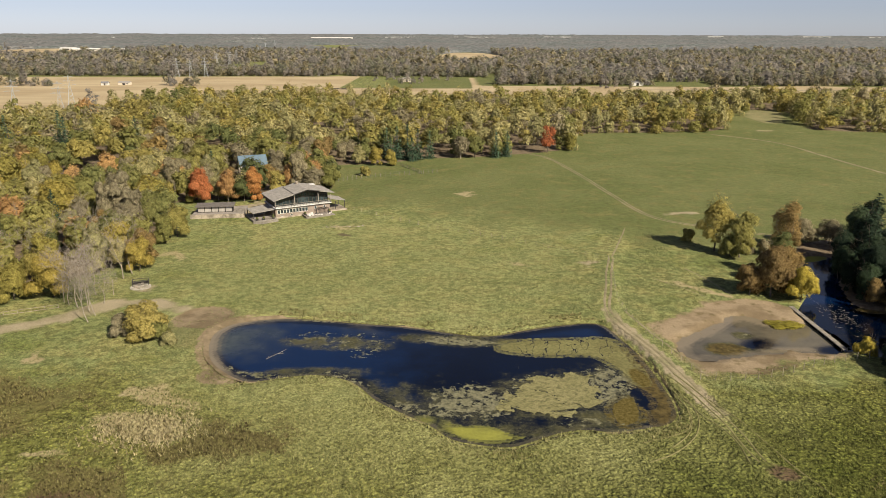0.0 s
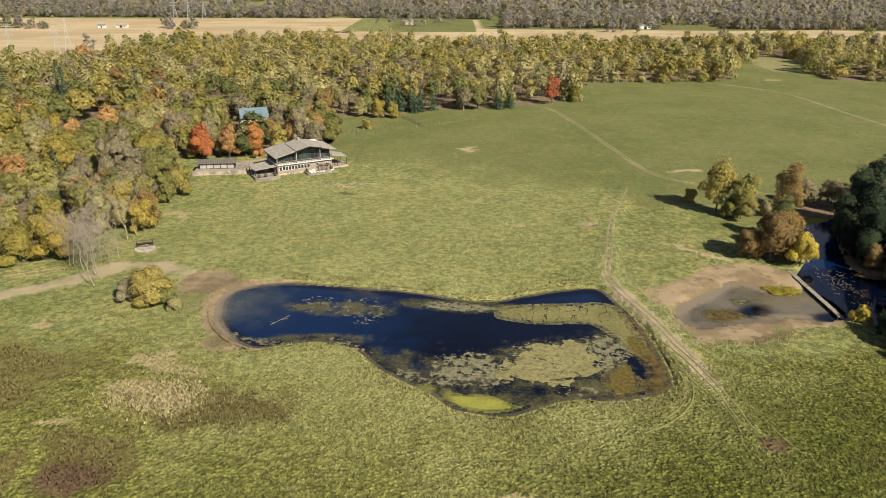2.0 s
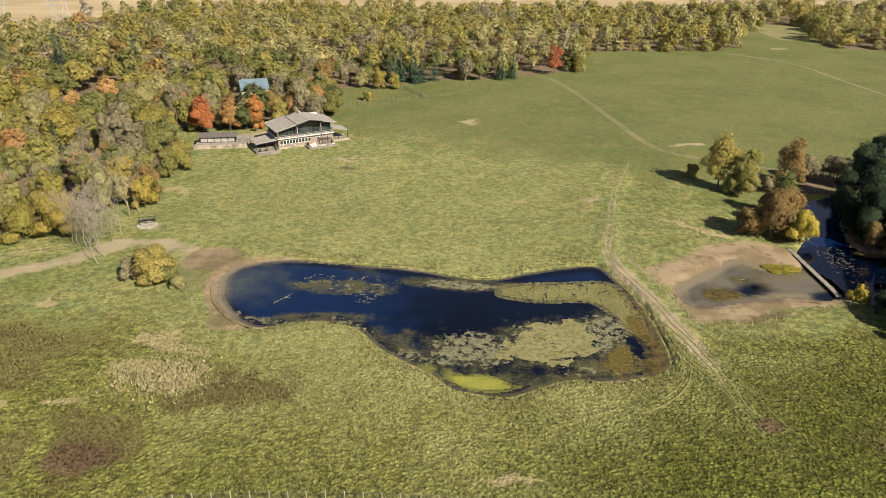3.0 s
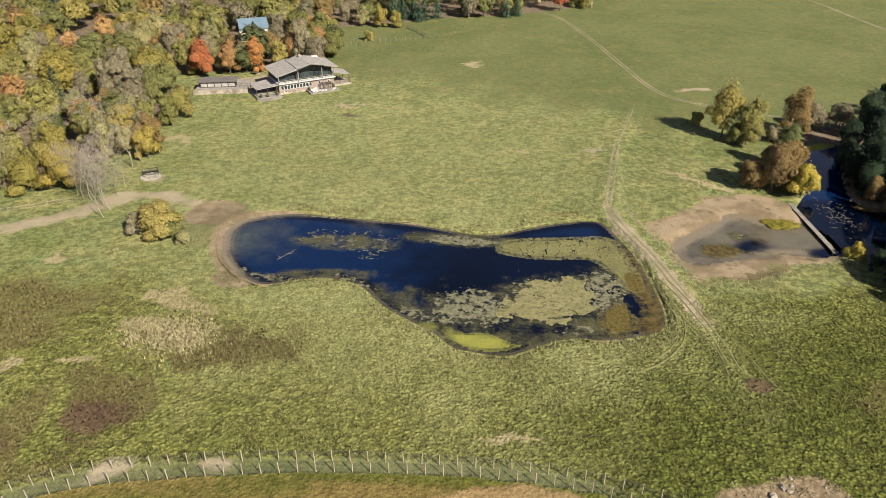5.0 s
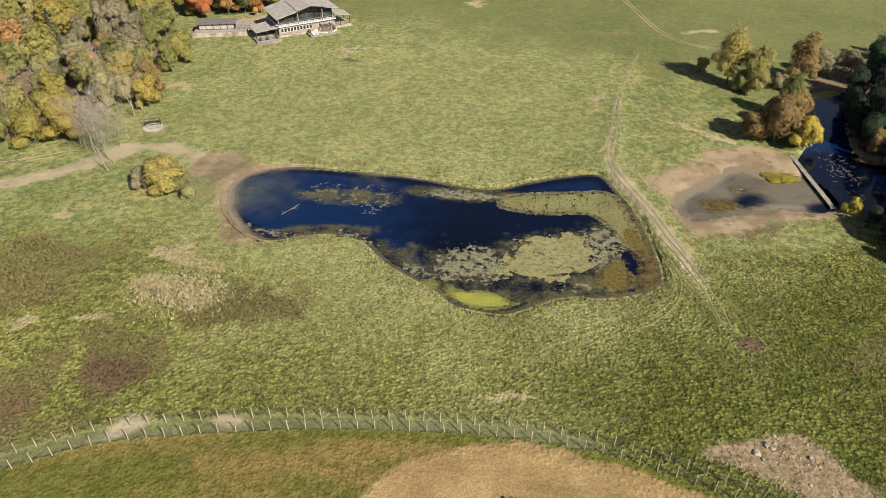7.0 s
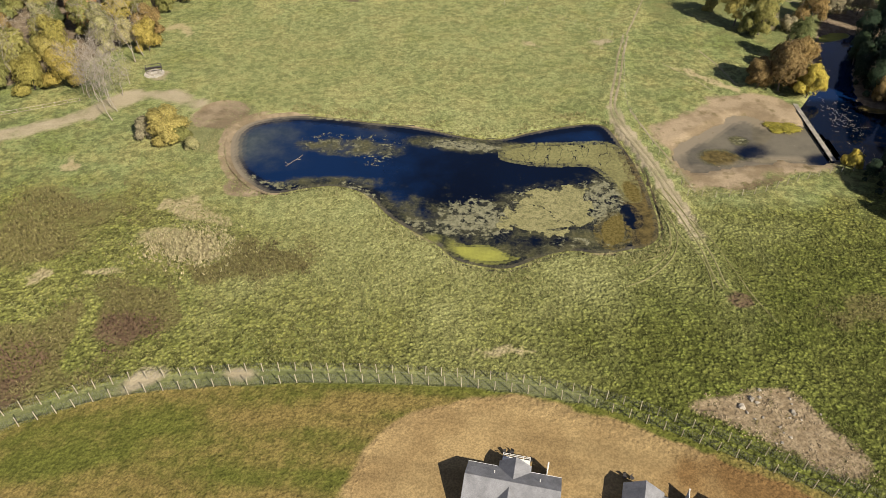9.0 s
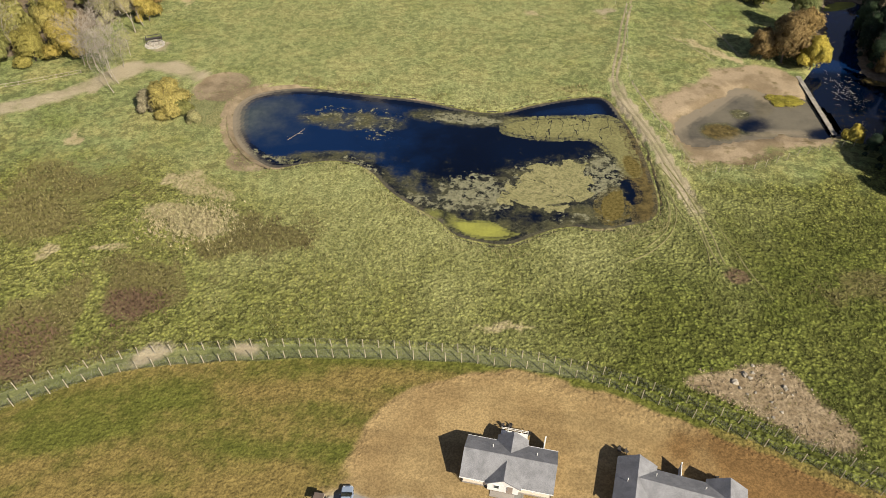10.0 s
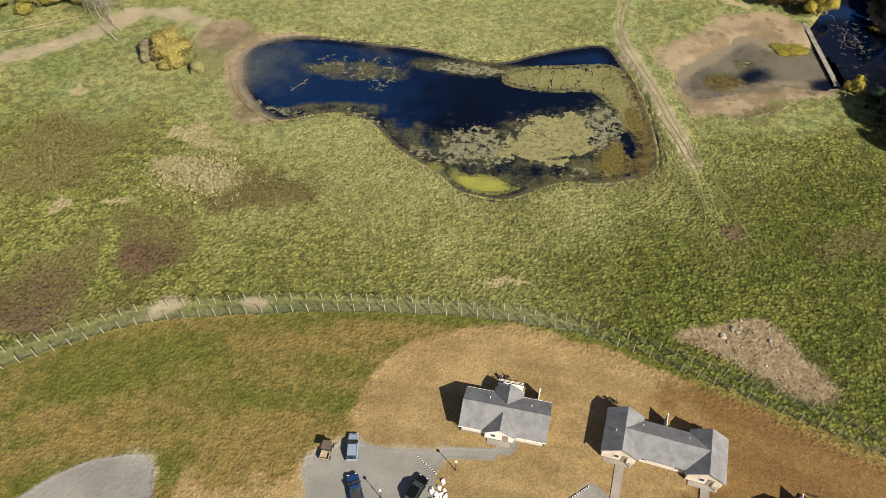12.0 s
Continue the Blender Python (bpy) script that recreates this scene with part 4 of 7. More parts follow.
def shore(name, outline, label, wide=0.85, muddy=0.25):
    q = rounded(outline, True, 1)
    t = np.roll(q, -1, 0) - np.roll(q, 1, 0)
    nor = np.stack([t[:, 1], -t[:, 0]], 1) / np.hypot(t[:, 0], t[:, 1])[:, None]
    area = np.sum(q[:, 0] * np.roll(q[:, 1], -1) - np.roll(q[:, 0], -1) * q[:, 1])
    nor *= 1 if area > 0 else -1
    run = np.arange(len(q)) * 1.0
    w = wide * (0.75 + 0.6 * fbm(run, run * 0, 6, 3, 88)) * (1 + 0.45 * step(q[:, 0], -42, -50))
    rows = []
    for k, z in ((1.0, None), (0.25, 0.09), (-0.3, -0.06)):
        p = q + nor * (w * k)[:, None]
        rows.append(np.column_stack([p, land(p[:, 0], p[:, 1]) + 0.1 if z is None else np.full(len(p), z)]))
    v = np.stack(rows, 1).reshape(-1, 3)
    n = len(q)
    i = np.arange(n) * 3
    j = (np.arange(n) + 1) % n * 3
    f = np.concatenate([np.stack([i + a, j + a, j + a + 1, i + a + 1], 1) for a in (0, 1)])
    me = mesh_of(name, v, f, GROUND, True)
    outer = np.tile([1.0, 0.5, 0.0], n)
    west_ = step(v[:, 0], -40, -47)
    give(me, "mud", muddy + 1.0 * west_ + 0.5 * (fbm(v[:, 0], v[:, 1], 5, 3, 89) - 0.5))
    give(me, "bleached", 0.8 * outer * step(v[:, 0], -52, -40))
    give(me, "meadow", np.full(3 * n, 1.0))
    give(me, "wet", 0.75 * (1 - outer) * (1 - west_) + 0.48 * west_)
    return tagged(new(name, me), label, "shore", kind="structure")


shore("shore", POND, "dark muddy rim of the pond")

# ---- cart tracks: worn ruts laid on the ground ----
def worn(name, a, b):
    s = Shade(name, 0.95, 0, 0.1)
    t3 = s.noise(0.8, 4, 0.7)
    s.colour(s.gain(s.mix(s.fit(s.noise(9, 3), 0.35, 0.65), a, b), s.fit(t3, 0.3, 0.7, 0.75, 1.2)))
    s.bump(t3, 0.05)
    return s.m


WORN = worn("worn_track", (0.19, 0.165, 0.095), (0.26, 0.22, 0.14))
MEADOW_TRACK = [(47.6, 141), (49.7, 134.7), (51.6, 125.8), (52.9, 118.5), (53.2, 111.6), (53.9, 107.6)]


def rut(name, line, side, width, label, seed=0, lift=0.05, material=None):
    """A ribbon of bare soil along one wheel's path, of uneven width."""
    p = np.array(along(line, 1.2))
    run = np.arange(len(p)) * 1.2
    off = side + 0.25 * (fbm(run, run * 0, 9, 2, seed + 40) - 0.5) * 2
    w = width * (0.45 + 0.9 * fbm(run, run * 0 + 5, 3.5, 3, seed + 60))
    rows = []
    for e in (off - w / 2, off - w / 6, off + w / 6, off + w / 2):
        x, y = p[:, 0] - np.sin(p[:, 2]) * e, p[:, 1] + np.cos(p[:, 2]) * e
        rows.append(np.stack([x, y, land(x, y) + lift], 1))
    for k in (0, 3):
        rows[k][:, 2] -= lift + 0.03
    v = np.stack(rows, 1).reshape(-1, 3)
    n = len(p)
    i = (np.arange(n - 1)[:, None] * 4 + np.arange(3)[None]).ravel()
    me = mesh_of(name, v, np.stack([i, i + 1, i + 5, i + 4], 1), material or WORN, True)
    return tagged(new(name, me), label, "track", kind="structure")


for k, sd_ in enumerate((-0.85, 0.85)):
    rut("track", TRACK[(TRACK[:, 1] > 132) & (TRACK[:, 1] < 226)], sd_ * 0.9, 1.0, "worn wheel rut of the cart track by the pond", k)
    rut("track", ROAD, sd_, 1.0, "worn wheel rut of the field road", 4 + k, 0.09)
rut("track", TRACK[TRACK[:, 1] > 222], 0.0, 0.7, "faint path up the pasture", 19)
rut("track", ROAD_FAR, 0.0, 2.6, "pale field road at the far side of the pasture", 9, 0.14)
GRASSY = worn("trodden_grass", (0.165, 0.152, 0.066), (0.2, 0.182, 0.085))
for k, (sd_, line) in enumerate([(-0.75, MEADOW_TRACK), (0.75, MEADOW_TRACK), (0.0, [(45.1, 137.7), (47.0, 130.6), (48.6, 123.8), (51.4, 118.2), (51.9, 113), (51.4, 107)]),
                                 (0.0, [(46.7, 135.6), (48.2, 127), (47.7, 122.0), (45.3, 116.5), (39.6, 111.2), (33.3, 107.8)]), (-1.3, [(46.7, 135.6), (48.2, 127), (47.7, 122.0), (45.3, 116.5), (39.6, 111.2)]),
                                 (0.0, [(46.4, 126), (46.2, 123), (44.5, 118.6), (39.2, 116.2), (34.2, 114.4)]), (0.0, [(52, 130), (55.5, 121), (57.6, 113), (59, 106), (62, 98)])]):
    rut("track", rounded(line, False), sd_, 0.55 if k < 2 else 0.4, "trodden wheel line in the meadow grass", 20 + k, 0.12, GRASSY)
rut("track", rounded([(46.5, 178), (49, 166), (53.5, 150), (55.8, 140)], False), 0.0, 0.8, "worn path beside the fence", 15)
rut("track", rounded([(61, 205), (68, 196), (72, 189)], False), 0.0, 0.5, "trodden path to the mud bank", 16)
rut("track", rounded([(74, 214), (78, 203), (80, 190)], False), 0.0, 0.6, "trodden path to the mud bank", 17)

# ---- trees ----
def cards(pos, out, size, r, droop=0.0, lean=0.3):
    """Leaf clumps: one small spray of leaves at each place, facing roughly outwards."""
    n = len(pos)
    nor = out + lean * r.normal(size=(n, 3)) + np.array([0, 0, 0.25 - droop])
    nor /= np.linalg.norm(nor, axis=1)[:, None] + 1e-9
    ref = np.array([0, 0, 1.0]) + 0.55 * r.normal(size=(n, 3))      # sprays mostly upright
    u = np.cross(nor, ref)
    u /= np.linalg.norm(u, axis=1)[:, None] + 1e-9
    w = np.cross(nor, u)
    k = (size * r.uniform(0.55, 1.35, n))[:, None]
    a, b = u * k * 0.4, w * k * r.uniform(0.9, 1.5, n)[:, None]
    v = np.stack([pos - a - b * 0.45, pos + a * r.uniform(0.4, 1.1, n)[:, None] - b * 0.3, pos + b * 0.6], 1).reshape(-1, 3)
    soft_n = np.repeat(out * 0.6 + nor * 0.55 + np.array([0, 0, 0.12]), 3, 0)
    soft_n /= np.linalg.norm(soft_n, axis=1)[:, None] + 1e-9
    return v, np.arange(3 * n).reshape(-1, 3), soft_n


def lobes_of(r, kind):
    """Ellipsoids (centre, radii) that make up a crown of unit width and given habit, base of the tree at 0."""
    h = {"round": 1.12, "tall": 1.5, "broad": 0.85, "bush": 0.75, "willow": 1.1}[kind]
    low = {"round": 0.05, "tall": 0.05, "broad": 0.08, "bush": 0.02, "willow": 0.03}[kind] * h
    out = [((0, 0, low + (h - low) * 0.5), (0.34, 0.34, (h - low) * 0.48))]
    for k in range({"round": 9, "tall": 9, "broad": 10, "bush": 8, "willow": 10}[kind]):
        a, t = k * 2.4 + r.uniform(-0.5, 0.5), r.uniform(0.05, 0.92)
        rad = 0.33 * math.sin(math.pi * (0.3 + 0.6 * t)) * r.uniform(0.7, 1.2)
        s = r.uniform(0.11, 0.22)
        out.append(((rad * math.cos(a), rad * math.sin(a), low + (h - low) * t), (s, s, s * r.uniform(0.8, 1.2))))
    return out, h, low


def crown_arrays(r, kind, n, size, floor=0.0):
    lobes, h, low = lobes_of(r, kind)
    w = np.array([l[1][0] * l[1][1] + l[1][0] * l[1][2] for l in lobes])
    lc, lr = np.array([l[0] for l in lobes]), np.array([l[1] for l in lobes])
    m = 4 * n
    pick = r.choice(len(lobes), m, p=w / w.sum())
    d = r.normal(size=(m, 3))
    d /= np.linalg.norm(d, axis=1)[:, None]
    pos = lc[pick] + d * lr[pick] * (r.uniform(0.3, 1.0, m) ** 0.38 + r.normal(0, 0.08, m))[:, None]
    furrow = vnoise(pos[:, 0] / 0.085 + 9, (pos[:, 1] + 1.7 * pos[:, 2]) / 0.085, int(r.integers(1, 99))) * 0.6 + 0.4 * vnoise((pos[:, 0] - pos[:, 2]) / 0.04, pos[:, 1] / 0.04, 5)
    pos = lc[pick] + (pos - lc[pick]) * (0.74 + 0.46 * furrow)[:, None]
    deep = np.linalg.norm((pos[:, None] - lc[None]) / lr[None], axis=2).min(1)      # none buried inside the crown
    good = np.nonzero((deep > 0.6) & (d[:, 2] > -0.6) & (pos[:, 2] > low + (h - low) * floor))[0][:n]
    pos, d = pos[good], d[good]
    pos[:, 2] = np.maximum(pos[:, 2], low * 0.7 + 0.02)
    mid = pos - np.array([0, 0, low + (h - low) * 0.4])
    mid /= np.linalg.norm(mid, axis=1)[:, None] + 1e-9
    return cards(pos, 0.65 * d + 0.35 * mid, size, r, 0.3 if kind == "willow" else 0.0)


def limbs(bm, r, base, top, r0, kids, spread, depth=0, thin=0.012):
    """A tapered, bent limb with side limbs."""
    a, prev, rad = Vector(base), Vector(base), r0
    d = Vector(top) - a
    n = 4 if depth == 0 else 3
    pts = []
    for i in range(1, n + 1):
        p = a + d * (i / n) + Vector(r.normal(size=3)) * d.length * (0.035 if i < n else 0.0)
        nr = max(r0 * (1 - 0.8 * i / n), thin)
        tube(bm, prev, p, rad, nr, 6 if depth == 0 else (4 if depth == 1 else 3))
        pts.append((p, nr))
        prev, rad = p, nr
    if kids and depth < len(kids):
        for k in range(kids[depth]):
            t = r.uniform(0.35, 1.0)
            p, nr = pts[min(int(t * n), n - 1)]
            side = Vector(r.normal(size=3))
            side = (side - d.normalized() * side.dot(d.normalized())).normalized()
            way = (d.normalized() * r.uniform(0.5, 0.9) + side * spread + Vector((0, 0, 0.25))).normalized()
            limbs(bm, r, p, p + way * d.length * r.uniform(0.35, 0.6), max(nr * 0.7, thin), kids, spread, depth + 1, thin)
    return bm


def leafy_tree(name, kind, hue, seed, n, size, width, label, bark=None, m=None, group=""):
    """trunk with limbs, crown of leaf clumps; width in metres."""
    r = np.random.default_rng(seed)
    root = thing(name, m or Matrix(), label, "bush" if kind == "bush" else "tree", group)
    v, f, nrm = crown_arrays(r, kind, n, size / width)
    lob, h, low = lobes_of(r, kind)
    bm = bmesh.new()
    limbs(bm, r, (0, 0, -0.3), (0.03 * width, 0.02 * width, h * width * 0.72), 0.02 * width * (0.7 + h * 0.3), (5, 2) if n > 2000 else (4,), 0.7, 0, 0.03)
    part("trunk", bm, bark or BARK, root)
    me = mesh_of("crown", v * width, f, LEAF[hue], normals=nrm)
    ob = new("crown", me)
    ob.parent = root
    return root


def conifer(name, seed, height, label, m=None, hue="dark", group=""):
    r = np.random.default_rng(seed)
    root = thing(name, m or Matrix(), label, "conifer", group)
    part("trunk", limbs(bmesh.new(), r, (0, 0, -0.3), (0, 0, height * 0.96), 0.018 * height, (), 0.5), BARK, root)
    pos, out = [], []
    for t in np.linspace(0.06, 0.99, 22):
        reach = height * 0.23 * (1 - t) ** 0.8 * r.uniform(0.8, 1.15) + 0.15
        for a in np.arange(0, 2 * math.pi, 2 * math.pi / max(5, int(13 * (1 - t)))) + r.uniform(0, 3):
            for q in np.linspace(0.25, 1, max(2, int(reach / 0.6))):
                pos.append((reach * q * math.cos(a), reach * q * math.sin(a), height * t - 0.28 * reach * q + r.normal(0, 0.06)))
                out.append((0.4 * math.cos(a), 0.4 * math.sin(a), 0.8))
    v, f, nrm = cards(np.array(pos), np.array(out), 0.95, r, 0, 0.35)
    ob = new("crown", mesh_of("crown", v, f, LEAF[hue], normals=nrm))
    ob.parent = root
    return root


def bare_tree(name, seed, height, label, m=None, bark=None, lean=(0.0, 0.0), kids=(7, 5, 4), group="", haze=0):
    r = np.random.default_rng(seed)
    root = thing(name, m or Matrix(), label, "tree", group)
    bm = limbs(bmesh.new(), r, (0, 0, -0.3), (lean[0] * height, lean[1] * height, height), 0.0125 * height, kids, 0.75, 0, 0.022)
    part("trunk", bm, bark or BARK_PALE, root)
    if haze:
        lob, h, low = lobes_of(r, "tall")
        n = haze
        d = r.normal(size=(n, 3))
        d /= np.linalg.norm(d, axis=1)[:, None]
        pos = np.array([0, 0, height * 0.66]) + d * np.array([0.24, 0.24, 0.36]) * height * (r.uniform(0.2, 1, n) ** 0.45)[:, None]
        pos[:, :2] += np.array(lean) * pos[:, 2:3]
        a = d * np.array([1, 1, 1.2]) + 0.5 * r.normal(size=(n, 3)) + np.array([0, 0, 0.5])
        a /= np.linalg.norm(a, axis=1)[:, None]
        b = np.cross(a, r.normal(size=(n, 3)))
        b /= np.linalg.norm(b, axis=1)[:, None] + 1e-9
        ln = r.uniform(0.5, 1.1, n)[:, None] * height * 0.06
        v = np.stack([pos - b * 0.02, pos + b * 0.02, pos + a * ln], 1).reshape(-1, 3)
        ob = tagged(new("branchwork", mesh_of("branchwork", v, np.arange(3 * n).reshape(-1, 3), TWIG)), kind="stuff")
        ob.parent = root
    return root


def place(x, y, s=1.0, turn=0.0, sx=1.0):
    return Matrix.LocRotScale((x, y, zat(x, y)), Euler((0, 0, turn)), (s * sx, s * sx, s))


# stand-alone trees round the ponds and the lodge
WORDS = {"honey": "honey-yellow", "lemon": "lemon yellow", "bare": "haze-paled grey-brown leafless", "moss": "haze-paled grey-green", "olive": "olive-green", "green": "dark green", "yellow": "golden yellow", "pale": "pale straw-green", "rust": "rust-brown",
         "orange": "orange", "red": "red-orange", "grey": "grey-brown, nearly bare", "dark": "shade-darkened green"}
solo = [
    ("broad", "honey", -75.5, 159.5, 11.5, 3600, "tree by the silted end of the pond"),
    ("bush", "olive", -71.5, 158, 6, 900, "shrub beside the pond tree"),
    ("bush", "grey", -81.5, 160.5, 6.5, 900, "shrub in the shade of the pond tree"),
    ("bush", "pale", -68, 155.5, 4.5, 600, "tall reeds and scrub by the mud"),
    ("tall", "red", -107.5, 297, 11, 4000, "maple beside the lodge annex"),
    ("tall", "orange", -97.0, 301, 9.5, 3400, "maple behind the lodge annex"),
    ("tall", "red", -86.5, 304, 10, 3600, "maple behind the lodge"),
    ("tall", "orange", -74, 322, 9, 2400, "maple behind the lodge roof"),
    ("round", "orange", -66, 340, 11, 2400, "maple at the wood's rim"),
    ("round", "grey", -63, 312, 10, 2400, "thin tree behind the lodge roof"),
    ("round", "olive", -57, 330, 11, 2400, "tree at the wood's rim"),
    ("round", "olive", -99.5, 247, 11, 3600, "tree at the wood's rim"),
    ("round", "yellow", -97.5, 209, 9, 2600, "tree at the wood's rim"),
    ("round", "yellow", -112, 186, 12.5, 4200, "tree at the wood's corner"),
    ("broad", "yellow", -122, 184, 12, 3600, "tree at the wood's corner"),
    ("tall", "olive", 90, 233, 13.5, 3600, "tall airy tree with a wide shadow"),
    ("tall", "olive", 96, 226, 10.5, 3000, "tree beside the airy tree"),
    ("round", "rust", 116, 238, 13.5, 3400, "tree by the field road"),
    ("willow", "rust", 90.5, 189.5, 13.5, 4200, "tree at the creek's edge"),
    ("willow", "rust", 98, 199, 11, 3000, "tree on the creek bank"),
    ("willow", "rust", 85, 191, 8.5, 2400, "tree at the mud bank"),
    ("round", "lemon", 97.2, 186, 9.5, 4400, "tree at the end of the boardwalk"),
    ("tall", "green", 100.5, 207, 9.5, 2800, "tree on the creek bank"),
    ("bush", "olive", 93, 227, 8, 1200, "undergrowth below the airy tree"),
    ("bush", "grey", 100, 231, 7, 1000, "undergrowth beside the field road"),
    ("bush", "honey", 87, 196, 7, 1000, "undergrowth at the mud bank"),
    ("bush", "rust", 95, 194, 8, 1200, "undergrowth on the creek bank"),
    ("bush", "grey", 106, 229, 7, 1000, "undergrowth beside the field road"),
    ("bush", "grey", 125, 243, 11, 1800, "shrub by the creek head"),
    ("bush", "grey", 134, 242, 11, 1800, "shrub in the shade"),
    ("bush", "lemon", 97.2, 153.0, 6.0, 1200, "shrub at the foot of the boardwalk"),
    ("bush", "olive", 85, 245, 5.5, 900, "shrub by the field road"),
    ("bush", "lemon", 86, 170, 10, 1500, "low growth at the water's edge"),
    ("willow", "rust", 116.5, 184, 6.5, 1500, "sapling at the dark bank"),
    ("tall", "pale", 119, 179.5, 4.5, 900, "sapling at the dark bank"),
    ("round", "pale", -52, 395, 9, 1200, "small tree on the far lawn"),
    ("round", "yellow", -33, 391, 8, 1200, "small tree on the far lawn"),
    ("bush", "olive", -44.5, 363, 6.5, 900, "small round tree inside the far fence"),
    ("tall", "red", 60, 437, 11.5, 1500, "tree at the wood's corner"),
    ("round", "yellow", 76, 446, 10, 1200, "tree at the wood's corner"),
]
for k, (kind, hue, x, y, w, n, where) in enumerate(solo):
    flat = 0.5 if (x, y) == (86, 170) else 1.0
    t = leafy_tree("shrub" if kind == "bush" or x == -75.5 else "tree", kind, hue, 100 + k, int(1.9 * n), 0.56 if y < 260 else 0.68, w, f"{WORDS[hue]} autumn {where}",
                   m=place(x, y))
    if (x, y) == (-75.5, 159.5):
        t.scale = (1.1, 1.05, 0.8)
    if flat < 1:
        t.scale = (1, 0.75, flat * 0.34)

# bare and thin trees at the left wood's rim
for k, (x, y, h, lx, ly, hz) in enumerate([(-93.5, 168.2, 11, -0.25, 0.12, 500), (-93.8, 172.8, 10, -0.2, 0.1, 500), (-97, 176, 10.5, -0.1, 0.15, 700), (-101, 178, 11, -0.1, 0.1, 800), (-104.5, 180, 10, 0.05, 0.1, 800),
                                           (-99.2, 201.5, 14, -0.22, 0.08, 260), (-98.3, 206, 12, -0.1, 0.05, 300), (-125, 205, 14, -0.08, 0.1, 900), (-112, 210, 12, -0.1, 0, 600), (-131, 190, 12, 0, 0.1, 700), (-99, 180, 9, 0, 0.1, 900), (-103, 184, 9.5, -0.05, 0.05, 900), (-107, 182, 9, 0.06, 0.0, 900), (-95.5, 181, 8, 0.1, 0.1, 800), (-101, 188, 10, 0, 0, 900), (-96, 188, 8.5, -0.1, 0.05, 800), (-106, 190, 10, 0, 0.1, 900)]):
    bare_tree("bare_tree", 300 + k, h, "leafless grey tree with a pale slender trunk" if k > 4 else "leafless pale tree leaning at the wood's rim", place(x, y), lean=(lx, ly), haze=hz)

# the woods: a few kinds built once, then repeated
KINDS = [("round", "olive"), ("tall", "olive"), ("round", "green"), ("round", "yellow"), ("broad", "yellow"), ("tall", "grey"), ("round", "grey"), ("tall", "pale"), ("round", "rust"),
         ("broad", "olive"), ("round", "orange"), ("tall", "green"), ("round", "pale")]
SHARE = np.array([18, 16, 10, 6, 4, 11, 9, 8, 4, 12, 1.2, 8, 5])
bark_of = lambda h: BARK_PALE if h in ("grey", "pale") else BARK


def spread(outline, gap, box_, seed, keep=lambda x, y: True):
    """Jittered places inside an outline, none closer than a tree's width."""
    r = np.random.default_rng(seed)
    xs, ys = np.meshgrid(np.arange(box_[0], box_[1], gap), np.arange(box_[2], box_[3], gap))
    x, y = (xs + r.uniform(-0.42, 0.42, xs.shape) * gap).ravel(), (ys + r.uniform(-0.42, 0.42, ys.shape) * gap).ravel()
    ok = inside(outline, x, y) & (np.abs(x) < 0.72 * y + 45)
    return [(a, b) for a, b in zip(x[ok], y[ok]) if keep(a, b)]


CLEAR = [(-62, 288, 22), (-92, 288, 15), (-138, 285, 10), (-104, 364, 12), (-102, 350, 11), (-98, 338, 9), (-172, 342, 12), (-188, 365, 13), (-30, 375, 12), (-52, 395, 6), (-97, 327, 7)] + [(t[2], t[3], t[4] * 0.42) for t in solo]
PINES = [(-229, 414, 27), (-222, 407, 24), (-234, 424, 26), (-256, 407, 25), (-207, 466, 18), (-197, 475, 18), (-37, 413, 18), (-31, 411, 19), (-25, 413, 20), (-19, 411, 18),
         (-34, 405, 13), (-22, 406, 14), (-12, 415, 16), (-240, 462, 17), (27, 419, 16), (34, 423, 15), (-120, 352, 15), (-152, 262, 14)]
CLEAR += [(p[0], p[1] - 6, 8.5) for p in PINES]
# stands of one kind within the woods: place, radius, hue
STANDS = [(-213, 358, 12, "yellow"), (-196, 318, 12, "yellow"), (-191, 300, 13, "yellow"), (-158, 278, 10, "yellow"), (-202, 345, 9, "yellow"), (-122, 185, 10, "yellow"), (-285, 708, 20, "green"), (-258, 728, 16, "green"),
          (-141, 497, 13, "green"), (-121, 431, 11, "green"), (-110, 272, 10, "green"), (-137, 294, 10, "olive"), (-216, 600, 16, "yellow"), (-143, 398, 11, "olive"), (-178, 494, 15, "pale"),
          (-98, 460, 24, "pale"), (-80, 435, 16, "pale"), (-122, 484, 12, "pale"), (-202, 511, 14, "pale"), (-250, 440, 13, "grey"), (-74, 499, 14, "grey"), (-174, 361, 7, "orange"), (-182, 331, 7, "orange"),
          (-72, 376, 7, "orange"), (-298, 580, 9, "orange"), (-171, 404, 6, "rust"), (-137, 443, 8, "rust"), (-345, 724, 26, "olive"), (-127, 388, 11, "olive"), (-153, 419, 10, "olive"), (-136, 362, 10, "olive"), (-330, 640, 14, "orange")]


def stand(x, y):
    for a, b, c, hue in STANDS:
        if math.hypot(x - a, y - b) < c:
            return hue
    return None


